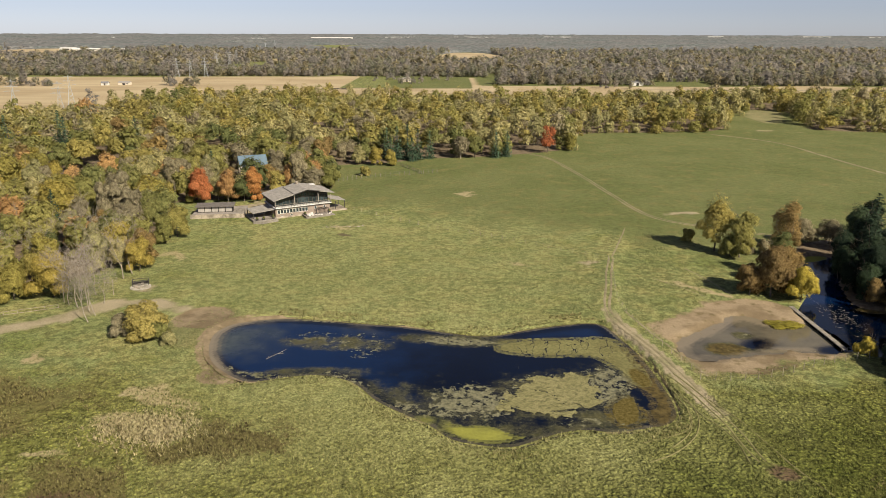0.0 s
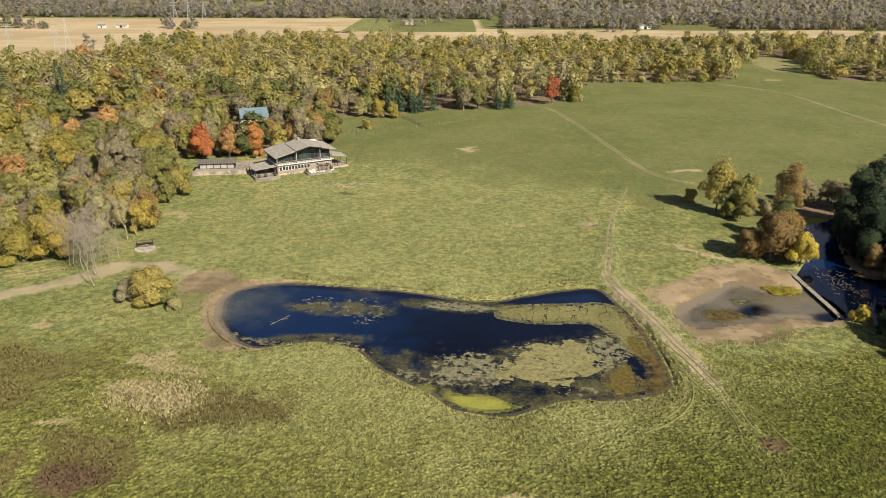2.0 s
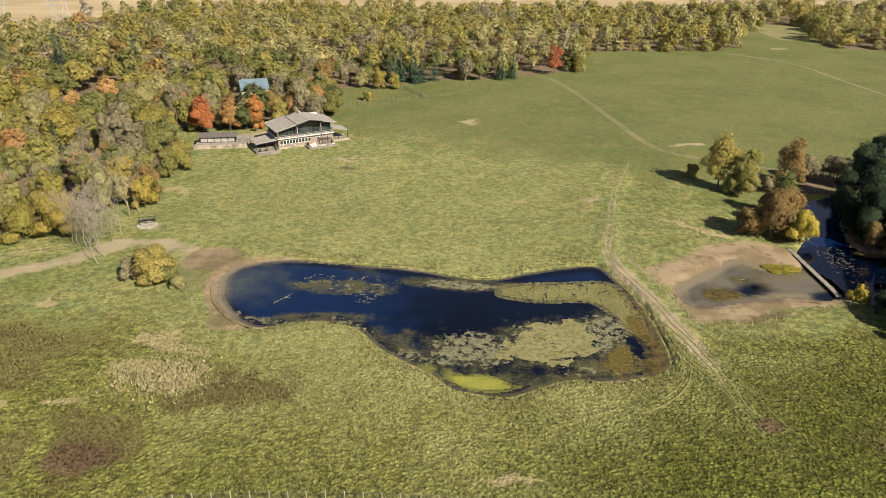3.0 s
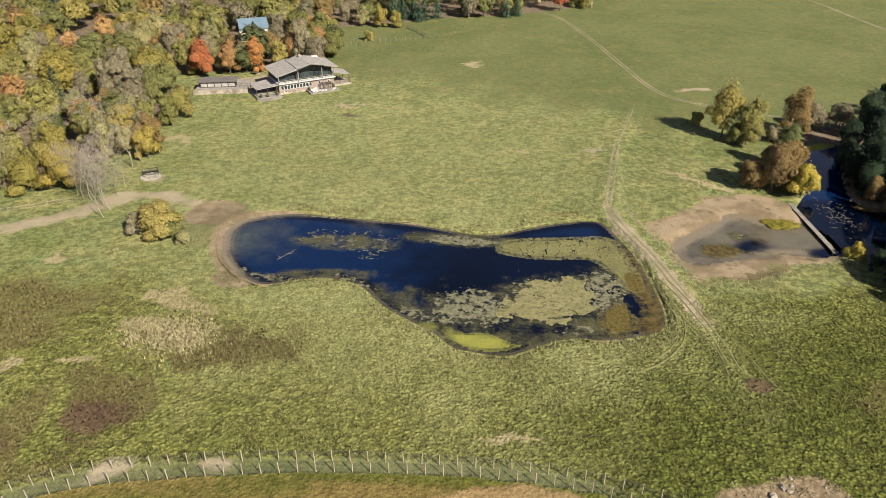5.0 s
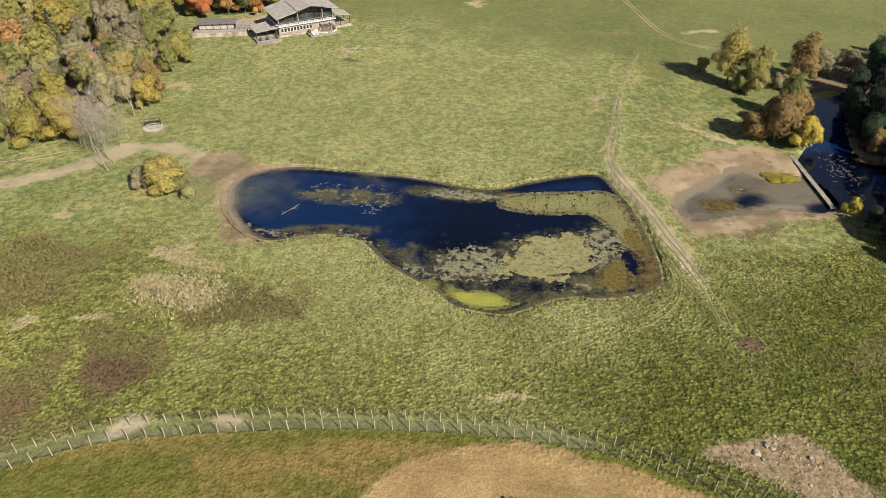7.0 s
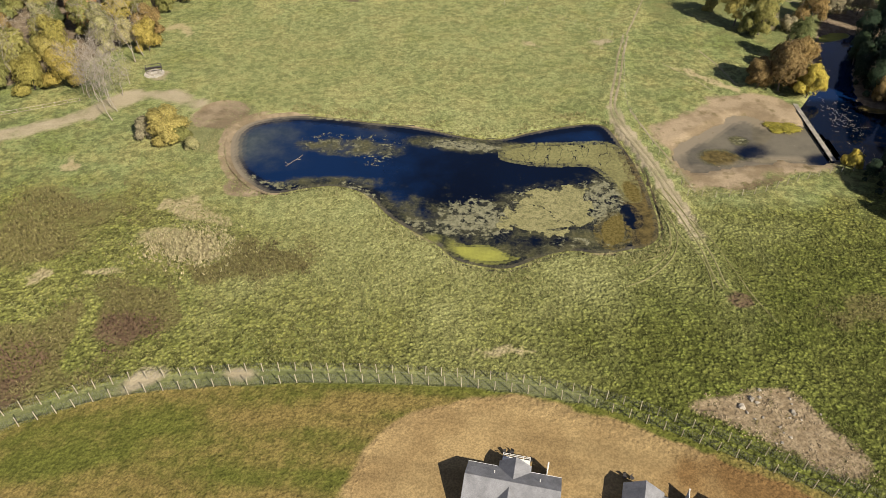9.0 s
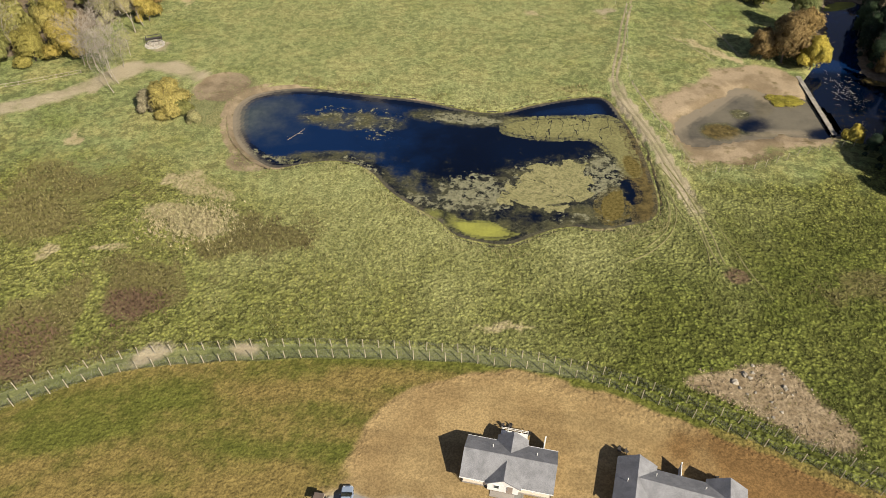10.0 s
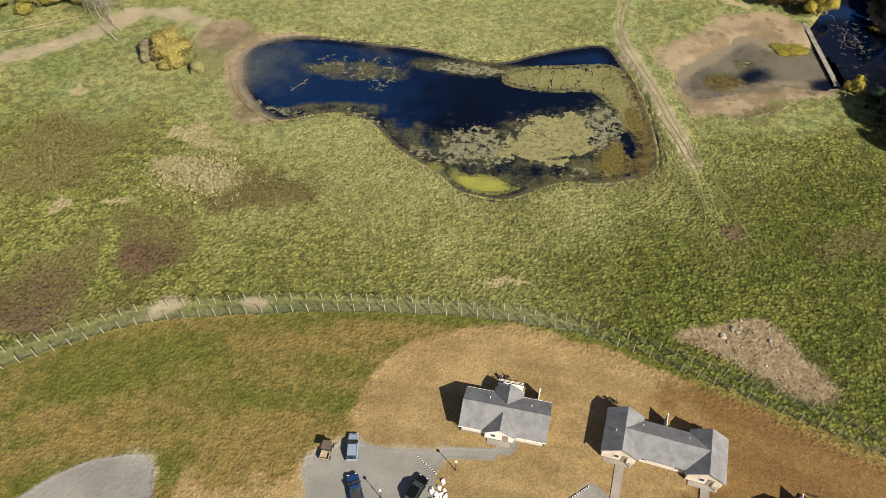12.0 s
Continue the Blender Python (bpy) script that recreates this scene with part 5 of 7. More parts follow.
open_ = lambda x, y: all(math.hypot(x - a, y - b) > c for a, b, c in CLEAR)
r = np.random.default_rng(11)
first = {}
spots = sorted(spread(WOODS, 10.4, (-330, 100, 176, 436), 5, open_), key=lambda p: p[1] - 0.25 * p[0])
beyond = {}
for i, (x, y) in enumerate(spots):
    tone = vnoise(np.array([x / 38.0]), np.array([y / 38.0]), 3)[0]
    p = SHARE.copy()
    p[[5, 6, 7]] *= 0.3 + 1.4 * tone
    p[[3, 4, 10]] *= 2.0 - 1.6 * tone if x < -90 else 0.6
    k = r.choice(len(KINDS), p=p / p.sum())
    kind, hue = KINDS[k]
    own = stand(x, y)
    if own and own != hue:
        k = [j for j, q in enumerate(KINDS) if q[1] == own][i % sum(q[1] == own for q in KINDS)]
        kind, hue = KINDS[k]
    if i >= 250:
        beyond.setdefault(hue, []).append((x, y))
        continue
    v = int(r.integers(0, 2))
    fine = i < 170
    s, m = r.uniform(0.8, 1.25) * (0.9 if y < 215 else 1), r.uniform(0, 6.28)
    m = place(x, y, s, m, r.uniform(0.9, 1.15))
    key = (k, v, fine)
    if key not in first:
        first[key] = leafy_tree("tree", kind, hue, 500 + k * 10 + v, 3000 if fine else 1900, 0.8 if fine else 0.98, 11.5 if kind != "tall" else 9.5,
                                f"{WORDS[hue]} autumn tree in the woods", bark_of(hue), m, "trees of the woods")
    else:
        copy_thing(first[key], m)
pines = PINES
pine = conifer("conifer", 41, 16, "dark green conifer among the autumn trees", place(*pines[0][:2]), "pine", "conifers")
for x, y, h in pines[1:]:
    copy_thing(pine, place(x, y, h / 16, x))

# the right-hand wood: tall dense trees, their shade put into the dark leaf colour
for k, (x, y, h) in enumerate([(133, 158, 20), (140, 172, 22), (134, 188, 21), (143, 196, 22), (139, 210, 21), (150, 222, 21), (150, 205, 22),
                               (158, 238, 20), (144, 234, 18), (166, 252, 18), (152, 186, 22), (147, 150, 20), (137, 140, 18), (165, 220, 21), (160, 170, 22), (172, 240, 19), (128, 132, 16), (150, 133, 19), (123, 171, 17), (127, 181, 19), (126, 163, 19), (132, 169, 22), (121, 193, 13), (126, 204, 15)]):
    if k == 0:
        shaded_pine = conifer("conifer", 43, 18, "tall green conifer over the creek, colour darkened for shade", place(x, y, h / 18), "dark", "creekside conifers")
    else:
        copy_thing(shaded_pine, place(x, y, h / 18, 1.7 * k, 1.45))
# some of these are added to cover and shade the creek and its bank
shade = None
for k, (x, y, w) in enumerate([(119, 190, 11), (123, 199, 12), (127, 187, 13), (128, 209, 12), (133, 199, 13), (133, 220, 12), (137, 231, 11), (126, 220, 9), (117, 199, 8), (131, 178, 12), (124, 182, 9),
                               (106, 146, 9), (113, 144, 11), (121, 146, 12), (102, 147.5, 6), (110, 149, 8), (116, 150, 10), (110, 134, 12), (116, 128, 12), (105, 138, 8), (128, 148, 12), (118, 136, 10), (145, 246, 10), (155, 254, 10), (103, 135, 9), (99.5, 141.5, 6.5), (108, 128, 11), (112, 140, 11), (98, 146.5, 4.5), (101, 129, 7), (104, 150.5, 7), (115.5, 187, 8), (114.5, 194, 7), (119, 207, 8), (123, 213, 8), (121, 178, 8)]):
    m = place(x, y, w / 12, 2.1 * k)
    if shade is None:
        shade = leafy_tree("tree", "tall", "dark", 77, 4200, 0.68, 12, "dense creekside tree with shade darkened into its leaf colour", None, m, "creekside trees")
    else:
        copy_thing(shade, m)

# the woods farther off, past counting: leaf clumps of many crowns in one sheet a hue


def far_wood(name, hue, spots, n, size, width, seed, label, dense=False):
    r = np.random.default_rng(seed)
    protos = [crown_arrays(r, k, int(n * q), size / width, fl) for fl, q in ((0.0, 1.0), (0.48, 0.62)) for k in ("round", "tall", "tall", "broad")]
    x, y = np.array([p[0] for p in spots]), np.array([p[1] for p in spots])
    z = land(x, y) - 0.09 * width
    rim_ = (depth_in(WOODS, x, y, 14) < 12) if dense else np.ones(len(x), bool)     # inside the woods only the upper crowns are built
    out, nrm, tone = [], [], []
    for i in range(len(x)):
        v, _, q3 = protos[r.integers(0, 4) + (0 if rim_[i] else 4)]
        tone.append(np.full(len(v), r.random()))
        a, s = r.uniform(0, 6.28), width * r.uniform(0.75, 1.3)
        c, q = math.cos(a) * s * 1.1, math.sin(a) * s * 1.1
        out.append(np.stack([v[:, 0] * c - v[:, 1] * q + x[i], v[:, 0] * q + v[:, 1] * c + y[i], v[:, 2] * s * r.uniform(0.85, 1.15) + z[i]], 1))
        nrm.append(np.stack([q3[:, 0] * math.cos(a) - q3[:, 1] * math.sin(a), q3[:, 0] * math.sin(a) + q3[:, 1] * math.cos(a), q3[:, 2]], 1))
    v = np.concatenate(out)
    me = mesh_of(name, v, np.arange(len(v)).reshape(-1, 3), LEAF[hue], normals=np.concatenate(nrm))
    give(me, "tone", np.concatenate(tone))
    return tagged(new(name, me), label, "woods", kind="stuff")


for k, (hue, sp) in enumerate(sorted(beyond.items())):
    far_wood("far_woods", hue, sp, 1050, 1.1, 11.5, 870 + k, f"{WORDS[hue]} woods behind the lodge", True)
far = spread(WOODS, 11.5, (-540, 560, 436, 790), 6, lambda x, y: y > 436 and open_(x, y))
hue_at = lambda x, y: ["grey", "olive", "pale", "honey", "olive", "pale", "grey", "pale"][int(np.clip(vnoise(np.array([x / 30.0]), np.array([y / 30.0]), 8)[0] * 0.55 + r.uniform(0, 0.45), 0, 0.999) * 8)]
sets = {}
for x, y in far:
    sets.setdefault(stand(x, y) or hue_at(x, y), []).append((x, y))
for k, (hue, sp) in enumerate(sorted(sets.items())):
    far_wood("far_woods", hue, sp, 370, 1.38, 11.5, 900 + k, f"{WORDS[hue]} woods behind the pasture", True)
rim = []
for x0, x1, y0, y1, gap in ((-1000, -150, 1188, 1262, 9.5), (-150, 60, 1192, 1262, 9.5), (70, 1000, 1012, 1085, 9.0), (-900, -330, 960, 1000, 15)):
    sq = np.array([(x0, y0), (x1, y0), (x1, y1), (x0, y1)], float)
    rim += spread(sq, gap, (x0, x1, y0, y1), 17, lambda x, y: vnoise(np.array([x / 60.0]), np.array([y / 60.0]), 12)[0] > (0.12 if y > 1005 else 0.6))
for x, y in [(205, 960), (222, 965), (240, 955), (-70, 1040), (-60, 1045), (-52, 1038), (-40, 1042), (-110, 1090), (-90, 1120), (-420, 600), (-330, 660), (-20, 1110), (0, 1100)]:
    rim.append((x, y))
sets = {}
for x, y in rim:
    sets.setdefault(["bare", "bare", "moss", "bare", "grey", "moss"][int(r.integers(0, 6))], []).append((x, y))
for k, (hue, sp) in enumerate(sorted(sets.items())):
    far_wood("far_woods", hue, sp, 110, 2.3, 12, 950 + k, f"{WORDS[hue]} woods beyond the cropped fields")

# canopy to the horizon
ang, rad = np.radians(np.linspace(-44, 44, 600)), [2200.0]
while rad[-1] < 5150:
    rad.append(rad[-1] + 8 + max(rad[-1] - 1290, 0) * 0.015)
rad = np.array(rad)
aa, rr, ff = grid(ang, rad)
cx, cy = rr * np.sin(aa), rr * np.cos(aa)
bare = cropped(cx, cy, 0 * cx - 25)
bare = np.maximum(bare, step(spot(cx, cy, -60, 1060, 105, 125), 0, 0.05))
cover = fbm(cx, cy, 420, 3, 77) + 0.1 - 0.5 * (spot(cx, cy, -430, 1500, 55, 320) > 0)
tall = step(cover, 0.36, 0.4) * step(bare, 0.4, 0.1) * step(np.where(cx > 80, cy - 1072, cy - 1250), 0, 14)
near_ = step(rr, 2450, 2300)
cz = land(cx, cy) - 3 - 4 * near_ + tall * (9 + 8 * rng.random(len(cx)) * step(rr, 2600, 1400) + 3 * rng.random(len(cx)) + 6 * (fbm(cx, cy, 60, 2, 5) - 0.5))
keep = (tall[ff] > 0.05).any(1)
ff = ff[keep]
s = Shade("far_canopy_hazed", 0.9, 0, 0.1)
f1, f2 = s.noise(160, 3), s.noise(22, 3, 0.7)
# aerial haze painted in: light, faintly bluish greys
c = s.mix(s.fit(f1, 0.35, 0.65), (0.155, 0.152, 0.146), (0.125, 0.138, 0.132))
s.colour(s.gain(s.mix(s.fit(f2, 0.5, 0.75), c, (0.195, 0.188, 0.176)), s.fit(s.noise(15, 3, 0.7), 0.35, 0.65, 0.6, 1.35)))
tagged(new("distant_woods", mesh_of("distant_woods", np.stack([cx, cy, cz], 1), ff, s.m)), "brown and grey-green woods out to the horizon, colour paled for haze", "woods", kind="stuff")

gx2, gy2 = np.meshgrid(np.arange(-1500, 1500, 16.0), np.arange(1085, 2400, 20.0))
gx2, gy2 = (gx2 + rng.uniform(-12, 12, gx2.shape)).ravel(), (gy2 + rng.uniform(-16, 16, gy2.shape)).ravel()
wooded = (fbm(gx2, gy2, 420, 3, 77) + 0.1 - 0.5 * (spot(gx2, gy2, -430, 1500, 55, 320) > 0) > 0.38) & (cropped(gx2, gy2, 0 * gx2 - 25) < 0.2) & (spot(gx2, gy2, -60, 1060, 105, 125) < 0)
wooded &= (np.where(gx2 > 80, gy2 - 1085, gy2 - 1262) > 0) & (np.abs(gx2) < 0.66 * gy2)
gx2, gy2 = gx2[wooded], gy2[wooded]
pick = np.clip(fbm(gx2, gy2, 130, 3, 79) * 1.3 - 0.15 + rng.normal(0, 0.16, len(gx2)), 0, 0.999)
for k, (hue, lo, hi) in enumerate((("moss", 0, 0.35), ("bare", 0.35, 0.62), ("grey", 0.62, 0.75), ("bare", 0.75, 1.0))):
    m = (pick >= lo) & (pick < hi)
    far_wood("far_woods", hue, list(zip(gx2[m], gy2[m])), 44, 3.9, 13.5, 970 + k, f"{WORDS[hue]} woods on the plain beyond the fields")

# ---- buildings ----
def panes(parent, name, x0, x1, y, z0, z1, n, face=-1, frame_mat=None, along_y=False, bar=0.08):
    """A row of windows in a wall that looks along -y (or along x): each with frame and pane."""
    w = (x1 - x0) / n
    for i in range(n):
        a, b = x0 + i * w + 0.06, x0 + (i + 1) * w - 0.06

        def put(u0, u1, d0, d1, q0, q1):
            d0, d1 = sorted((y + face * d0, y + face * d1))
            return (d0, d1, u0, u1, q0, q1) if along_y else (u0, u1, d0, d1, q0, q1)
        fr = part(name, boxes(put(a, a + bar, -0.05, 0.07, z0, z1), put(b - bar, b, -0.05, 0.07, z0, z1),
                              put(a + bar, b - bar, -0.05, 0.07, z0, z0 + bar), put(a + bar, b - bar, -0.05, 0.07, z1 - bar, z1)), frame_mat or WHITE, parent)
        part("pane", boxes(put(a + bar, b - bar, -0.03, 0.02, z0 + bar, z1 - bar)), GLASS, fr)


def gable_roof(bm, x0, x1, y0, y1, ze, zr, over, axis="x", thick=0.18):
    """Two roof plates that meet at a ridge along the axis."""
    if axis == "x":
        ym = (y0 + y1) / 2
        k = (zr - ze) / ((y1 - y0) / 2)
        slab(bm, [(x0 - over, y0 - over, ze - k * over), (x1 + over, y0 - over, ze - k * over), (x1 + over, ym, zr), (x0 - over, ym, zr)], thick)
        slab(bm, [(x1 + over, y1 + over, ze - k * over), (x0 - over, y1 + over, ze - k * over), (x0 - over, ym, zr), (x1 + over, ym, zr)], thick)
    else:
        xm = (x0 + x1) / 2
        k = (zr - ze) / ((x1 - x0) / 2)
        slab(bm, [(x0 - over, y1 + over, ze - k * over), (x0 - over, y0 - over, ze - k * over), (xm, y0 - over, zr), (xm, y1 + over, zr)], thick)
        slab(bm, [(x1 + over, y0 - over, ze - k * over), (x1 + over, y1 + over, ze - k * over), (xm, y1 + over, zr), (xm, y0 - over, zr)], thick)
    return bm


def vents(parent, spots):
    for x, y, z in spots:
        part("vent_pipe", tube(bmesh.new(), (x, y, z - 0.2), (x, y, z + 0.55), 0.07, 0.07, 8), WHITE, parent, "white vent pipe")


def cottage(m, label, mirror=1):
    """Grey-shingled cottage: long gable, cross gables front and back, deck and privacy screen behind."""
    h = thing("cottage", m, label, "house", "cottages")
    s = -mirror
    part("foundation", boxes((-6.9, 6.9, -3.3, 3.3, -0.6, 0.25)), CONCRETE, h)
    part("wall", prism(bmesh.new(), [(-3.2, 0.2), (3.2, 0.2), (3.2, 2.6), (0, 4.65), (-3.2, 2.6)], "x", -6.75, 6.75), CREAM, h, "cream lap-sided walls")
    part("wall", prism(bmesh.new(), [(-2.1, 0.2), (2.1, 0.2), (2.1, 2.6), (0, 3.9), (-2.1, 2.6)], "y", 0.6, 4.3), CREAM, h)
    part("wall", prism(bmesh.new(), [(-2.4 + s * 0.4, 0.2), (2.4 + s * 0.4, 0.2), (2.4 + s * 0.4, 2.6), (s * 0.4, 4.0), (-2.4 + s * 0.4, 2.6)], "y", -3.75, -0.6), WHITE, h, "white gabled entrance wall")
    part("roof", gable_roof(bmesh.new(), -6.8, 6.8, -3.25, 3.25, 2.7, 4.85, 0.42), ROOF_GREY, h, "grey shingled roof")
    part("roof", gable_roof(bmesh.new(), -2.15, 2.15, 0.5, 4.3, 2.75, 4.35, 0.35, "y"), ROOF_GREY, h)
    part("roof", gable_roof(bmesh.new(), -2.45 + s * 0.4, 2.45 + s * 0.4, -3.8, -0.4, 2.75, 4.45, 0.3, "y"), ROOF_GREY, h)
    bm = bmesh.new()
    box(bm, -7.24, 7.24, -3.78, -3.68, 2.22, 2.36)
    box(bm, -7.24, 7.24, 3.68, 3.78, 2.22, 2.36)
    part("gutter", bm, WHITE, h)
    for x in (-6.9, 6.9):
        part("downspout", tube(tube(bmesh.new(), (x, -3.72, 2.2), (x, -3.3, 1.8), 0.05, 0.05, 6), (x, -3.3, 1.8), (x, -3.3, 0.0), 0.05, 0.05, 6), DARK, h)
    panes(h, "window", -5.2, -3.9, -3.2, 1.0, 2.1, 1)
    panes(h, "window", 3.9, 5.2, -3.2, 1.0, 2.1, 1)
    panes(h, "window", -1.5 + s * 0.4, -0.5 + s * 0.4, -3.75, 1.0, 2.1, 1)
    d = part("door", boxes((0.6 + s * 0.4, 1.5 + s * 0.4, -3.81, -3.74, 0.22, 2.25)), TAUPE, h)
    part("door_handle", boxes((0.7 + s * 0.4, 0.8 + s * 0.4, -3.87, -3.81, 1.15, 1.22)), STEEL, d)
    part("porch_slab", boxes((-1.9 + s * 0.4, 1.9 + s * 0.4, -4.7, -3.77, -0.4, 0.12)), CONCRETE, h)
    bm = bmesh.new()
    for i in range(12):
        box(bm, -2.2, 2.2, 4.4 + i * 0.2, 4.58 + i * 0.2, 0.55, 0.63)
    part("deck", bm, WHITE, h, "white-boarded deck")
    bm = bmesh.new()
    for z in (0.6, 1.0):
        box(bm, -2.2, 2.2, 6.76, 6.82, z + 0.4, z + 0.48)
    for i in range(5):
        box(bm, -2.2 + 1.08 * i, -2.12 + 1.08 * i, 6.74, 6.84, 0.0, 1.5)
    part("railing", bm, WHITE, h)
    part("screen", boxes((-4.9 * s, -4.9 * s + 0.12, 3.3, 5.9, 0.0, 2.3), (-4.94 * s, -4.94 * s + 0.2, 5.88, 6.02, 0, 2.4)), WHITE, h, "white privacy screen")
    vents(h, [(-2.9, 1.6, 3.9), (4.0, 1.5, 3.9)])
    return h


def twin_cottage(m, label):
    """Long grey-shingled cottage with a cross wing at either end."""
    h = thing("cottage", m, label, "house", "cottages")
    part("foundation", boxes((-9.2, 9.2, -2.9, 2.9, -0.6, 0.25)), CONCRETE, h)
    part("wall", prism(bmesh.new(), [(-2.9, 0.2), (2.9, 0.2), (2.9, 2.6), (0, 4.4), (-2.9, 2.6)], "x", -6.4, 6.4), CREAM, h, "cream lap-sided walls")
    part("roof", gable_roof(bmesh.new(), -6.3, 6.3, -2.95, 2.95, 2.7, 4.6, 0.4), ROOF_GREY, h, "grey shingled roof")
    for s in (-1, 1):
        x = 6.7 * s
        part("wall", prism(bmesh.new(), [(x - 2.7, 0.2), (x + 2.7, 0.2), (x + 2.7, 2.6), (x, 4.35), (x - 2.7, 2.6)], "y", -3.7, 3.6), CREAM, h, "cream gabled wing wall")
        part("roof", gable_roof(bmesh.new(), x - 2.75, x + 2.75, -3.7, 3.6, 2.75, 4.64, 0.3, "y"), ROOF_GREY, h)
        panes(h, "window", x - 0.9, x + 0.1, -3.7, 1.0, 2.1, 1)
        d = part("door", boxes((x + 0.5, x + 1.4, -3.76, -3.68, 0.22, 2.25)), TAUPE, h)
        part("door_handle", boxes((x + 0.6, x + 0.7, -3.82, -3.76, 1.15, 1.22)), STEEL, d)
        part("porch_slab", boxes((x - 2.2, x + 2.2, -4.5, -3.72, -0.4, 0.12)), CONCRETE, h)
        part("porch_post", boxes((x + 2.0, x + 2.12, -4.4, -4.28, 0.12, 2.4)), WHITE, h)
        part("walkway", boxes((x - 0.2, x + 1.2, -11.0, -4.52, -0.5, 0.16)), CONCRETE, h, "grey concrete walkway")
        part("deck", boxes((x - 1.6, x + 1.6, 4.0, 5.3, 0.0, 0.22)), WHITE, h, "white deck")
        part("railing", boxes((x - 1.6, x + 1.6, 5.22, 5.28, 0.95, 1.03), (x - 1.6, x - 1.52, 5.2, 5.3, 0.2, 1.0), (x + 1.52, x + 1.6, 5.2, 5.3, 0.2, 1.0)), WHITE, h)
    panes(h, "window", -3.4, -2.2, -2.9, 1.0, 2.1, 1)
    panes(h, "window", 2.0, 3.2, -2.9, 1.0, 2.1, 1)
    for x in (-3.7, 3.6):
        part("downspout", tube(tube(bmesh.new(), (x, -3.3, 2.3), (x, -2.95, 1.9), 0.05, 0.05, 6), (x, -2.95, 1.9), (x, -2.95, 0.0), 0.05, 0.05, 6), DARK, h)
    part("screen", boxes((-0.06, 0.06, 2.75, 5.6, 0.0, 2.4), (-0.1, 0.1, 5.58, 5.74, 0, 2.5)), WHITE, h, "white privacy screen")
    vents(h, [(-3.9, 1.6, 3.7), (3.4, 1.5, 3.7), (-8.0, -0.6, 4.0)])
    return h


cottage(pose(8.9, 61.5, zat(8.9, 61.5), 0, 0, -10.4), "grey-shingled cottage with cream walls and a white deck")
twin_cottage(pose(34.4, 57.1, zat(34.4, 57.1), 0, 0, -14.8), "long grey-shingled cottage with a gabled wing at each end")
cottage(pose(57.0, 42.6, zat(57, 42.6), 0, 0, -19), "grey-shingled cottage at the curve of the fence", -1)


def garden_chair(m):
    c = thing("garden_chair", m, "dark garden chair on the dry lawn", "chair", "garden chairs")
    part("seat", boxes((-0.28, 0.28, -0.28, 0.28, 0.38, 0.44)), DARK, c)
    part("backrest", boxes((-0.28, 0.28, 0.24, 0.3, 0.46, 1.0)), DARK, c)
    for x in (-0.25, 0.2):
        for y in (-0.25, 0.2):
            part("leg", boxes((x, x + 0.05, y, y + 0.05, 0, 0.38)), DARK, c)
    return c


first_chair = None
for x, y, a in ((8.3, 69.3, 20), (9.4, 69.4, -30), (12.3, 68.0, -50), (26.9, 65.6, 10), (28.0, 65.4, 40), (41.4, 61.0, 0), (42.3, 60.6, 60)):
    if first_chair is None:
        first_chair = garden_chair(pose(x, y, zat(x, y), 0, 0, a))
    else:
        copy_thing(first_chair, pose(x, y, zat(x, y), 0, 0, a))

# ---- lodge ----
LODGE = pose(-60.0, 279.4, zat(-60, 282) - 0.1, 0, 0, 30)
lodge = thing("lodge", LODGE, "two-storey lodge with glazed upper floor and low taupe roofs", "lodge")
part("wall", boxes((-11.5, 11.5, 0, 14.5, -1.0, 4.3)), TAUPE, lodge, "taupe-sided lower storey")
part("base", boxes((-11.6, 11.6, -0.1, 14.6, -1.0, 0.7)), STONE, lodge, "stone plinth")
part("wall", boxes((-11.2, 11.2, 1.5, 14.3, 4.56, 7.4)), DARK, lodge, "dark upper storey")
part("balcony", boxes((-11.9, 11.9, -1.0, 14.6, 4.3, 4.55)), WHITE, lodge, "pale balcony edge band")
bm = bmesh.new()
prism(bm, [(-11.2, 7.42), (11.2, 7.42), (11.2, 8.4), (1.4, 10.6), (-11.2, 7.6)], "y", 1.6, 12.2)
part("gable_wall", bm, DARK, lodge, "dark glazed gable")
panes(lodge, "window", -11.0, -3.6, 1.5, 4.7, 7.2, 5, -1, DARK)
panes(lodge, "window", -3.4, 6.2, 1.5, 4.7, 7.4, 6, -1, DARK)
panes(lodge, "window", 6.4, 11.0, 1.5, 4.7, 7.2, 3, -1, DARK)
for i in range(7):
    x = -2.8 + i * 1.3
    top = 9.9 - 0.3 * abs(i - 3)
    panes(lodge, "window", x, x + 1.2, 1.58, 7.6, top - 0.4, 1, -1, DARK)
for x in (-11.6, -3.6, 6.3, 11.5):
    part("post", boxes((x - 0.16, x + 0.16, -0.9, -0.6, 4.55, 7.9 + (1.2 if abs(x) < 7 else 0))), CONCRETE, lodge, "pale balcony post")
for z in (5.0, 5.3, 5.6):
    part("rail", boxes((-11.7, 11.7, -0.95, -0.9, z, z + 0.05)), DARK, lodge)
part("handrail", boxes((-11.75, 11.75, -1.0, -0.86, 5.68, 5.78)), WOOD_GREY, lodge, "pale balcony handrail")
for i in range(19):
    part("baluster", boxes((-11.6 + i * 1.28, -11.54 + i * 1.28, -0.96, -0.9, 4.55, 5.68)), DARK, lodge)
for i in range(9):
    part("deck_board", boxes((-20.6 + i * 0.98, -19.7 + i * 0.98, -2.9, 0.4, 0.904, 0.95)), WOOD_GREY, lodge)
panes(lodge, "window", -10.8, 2.0, 0.0, 1.9, 3.5, 10, -1, WHITE)
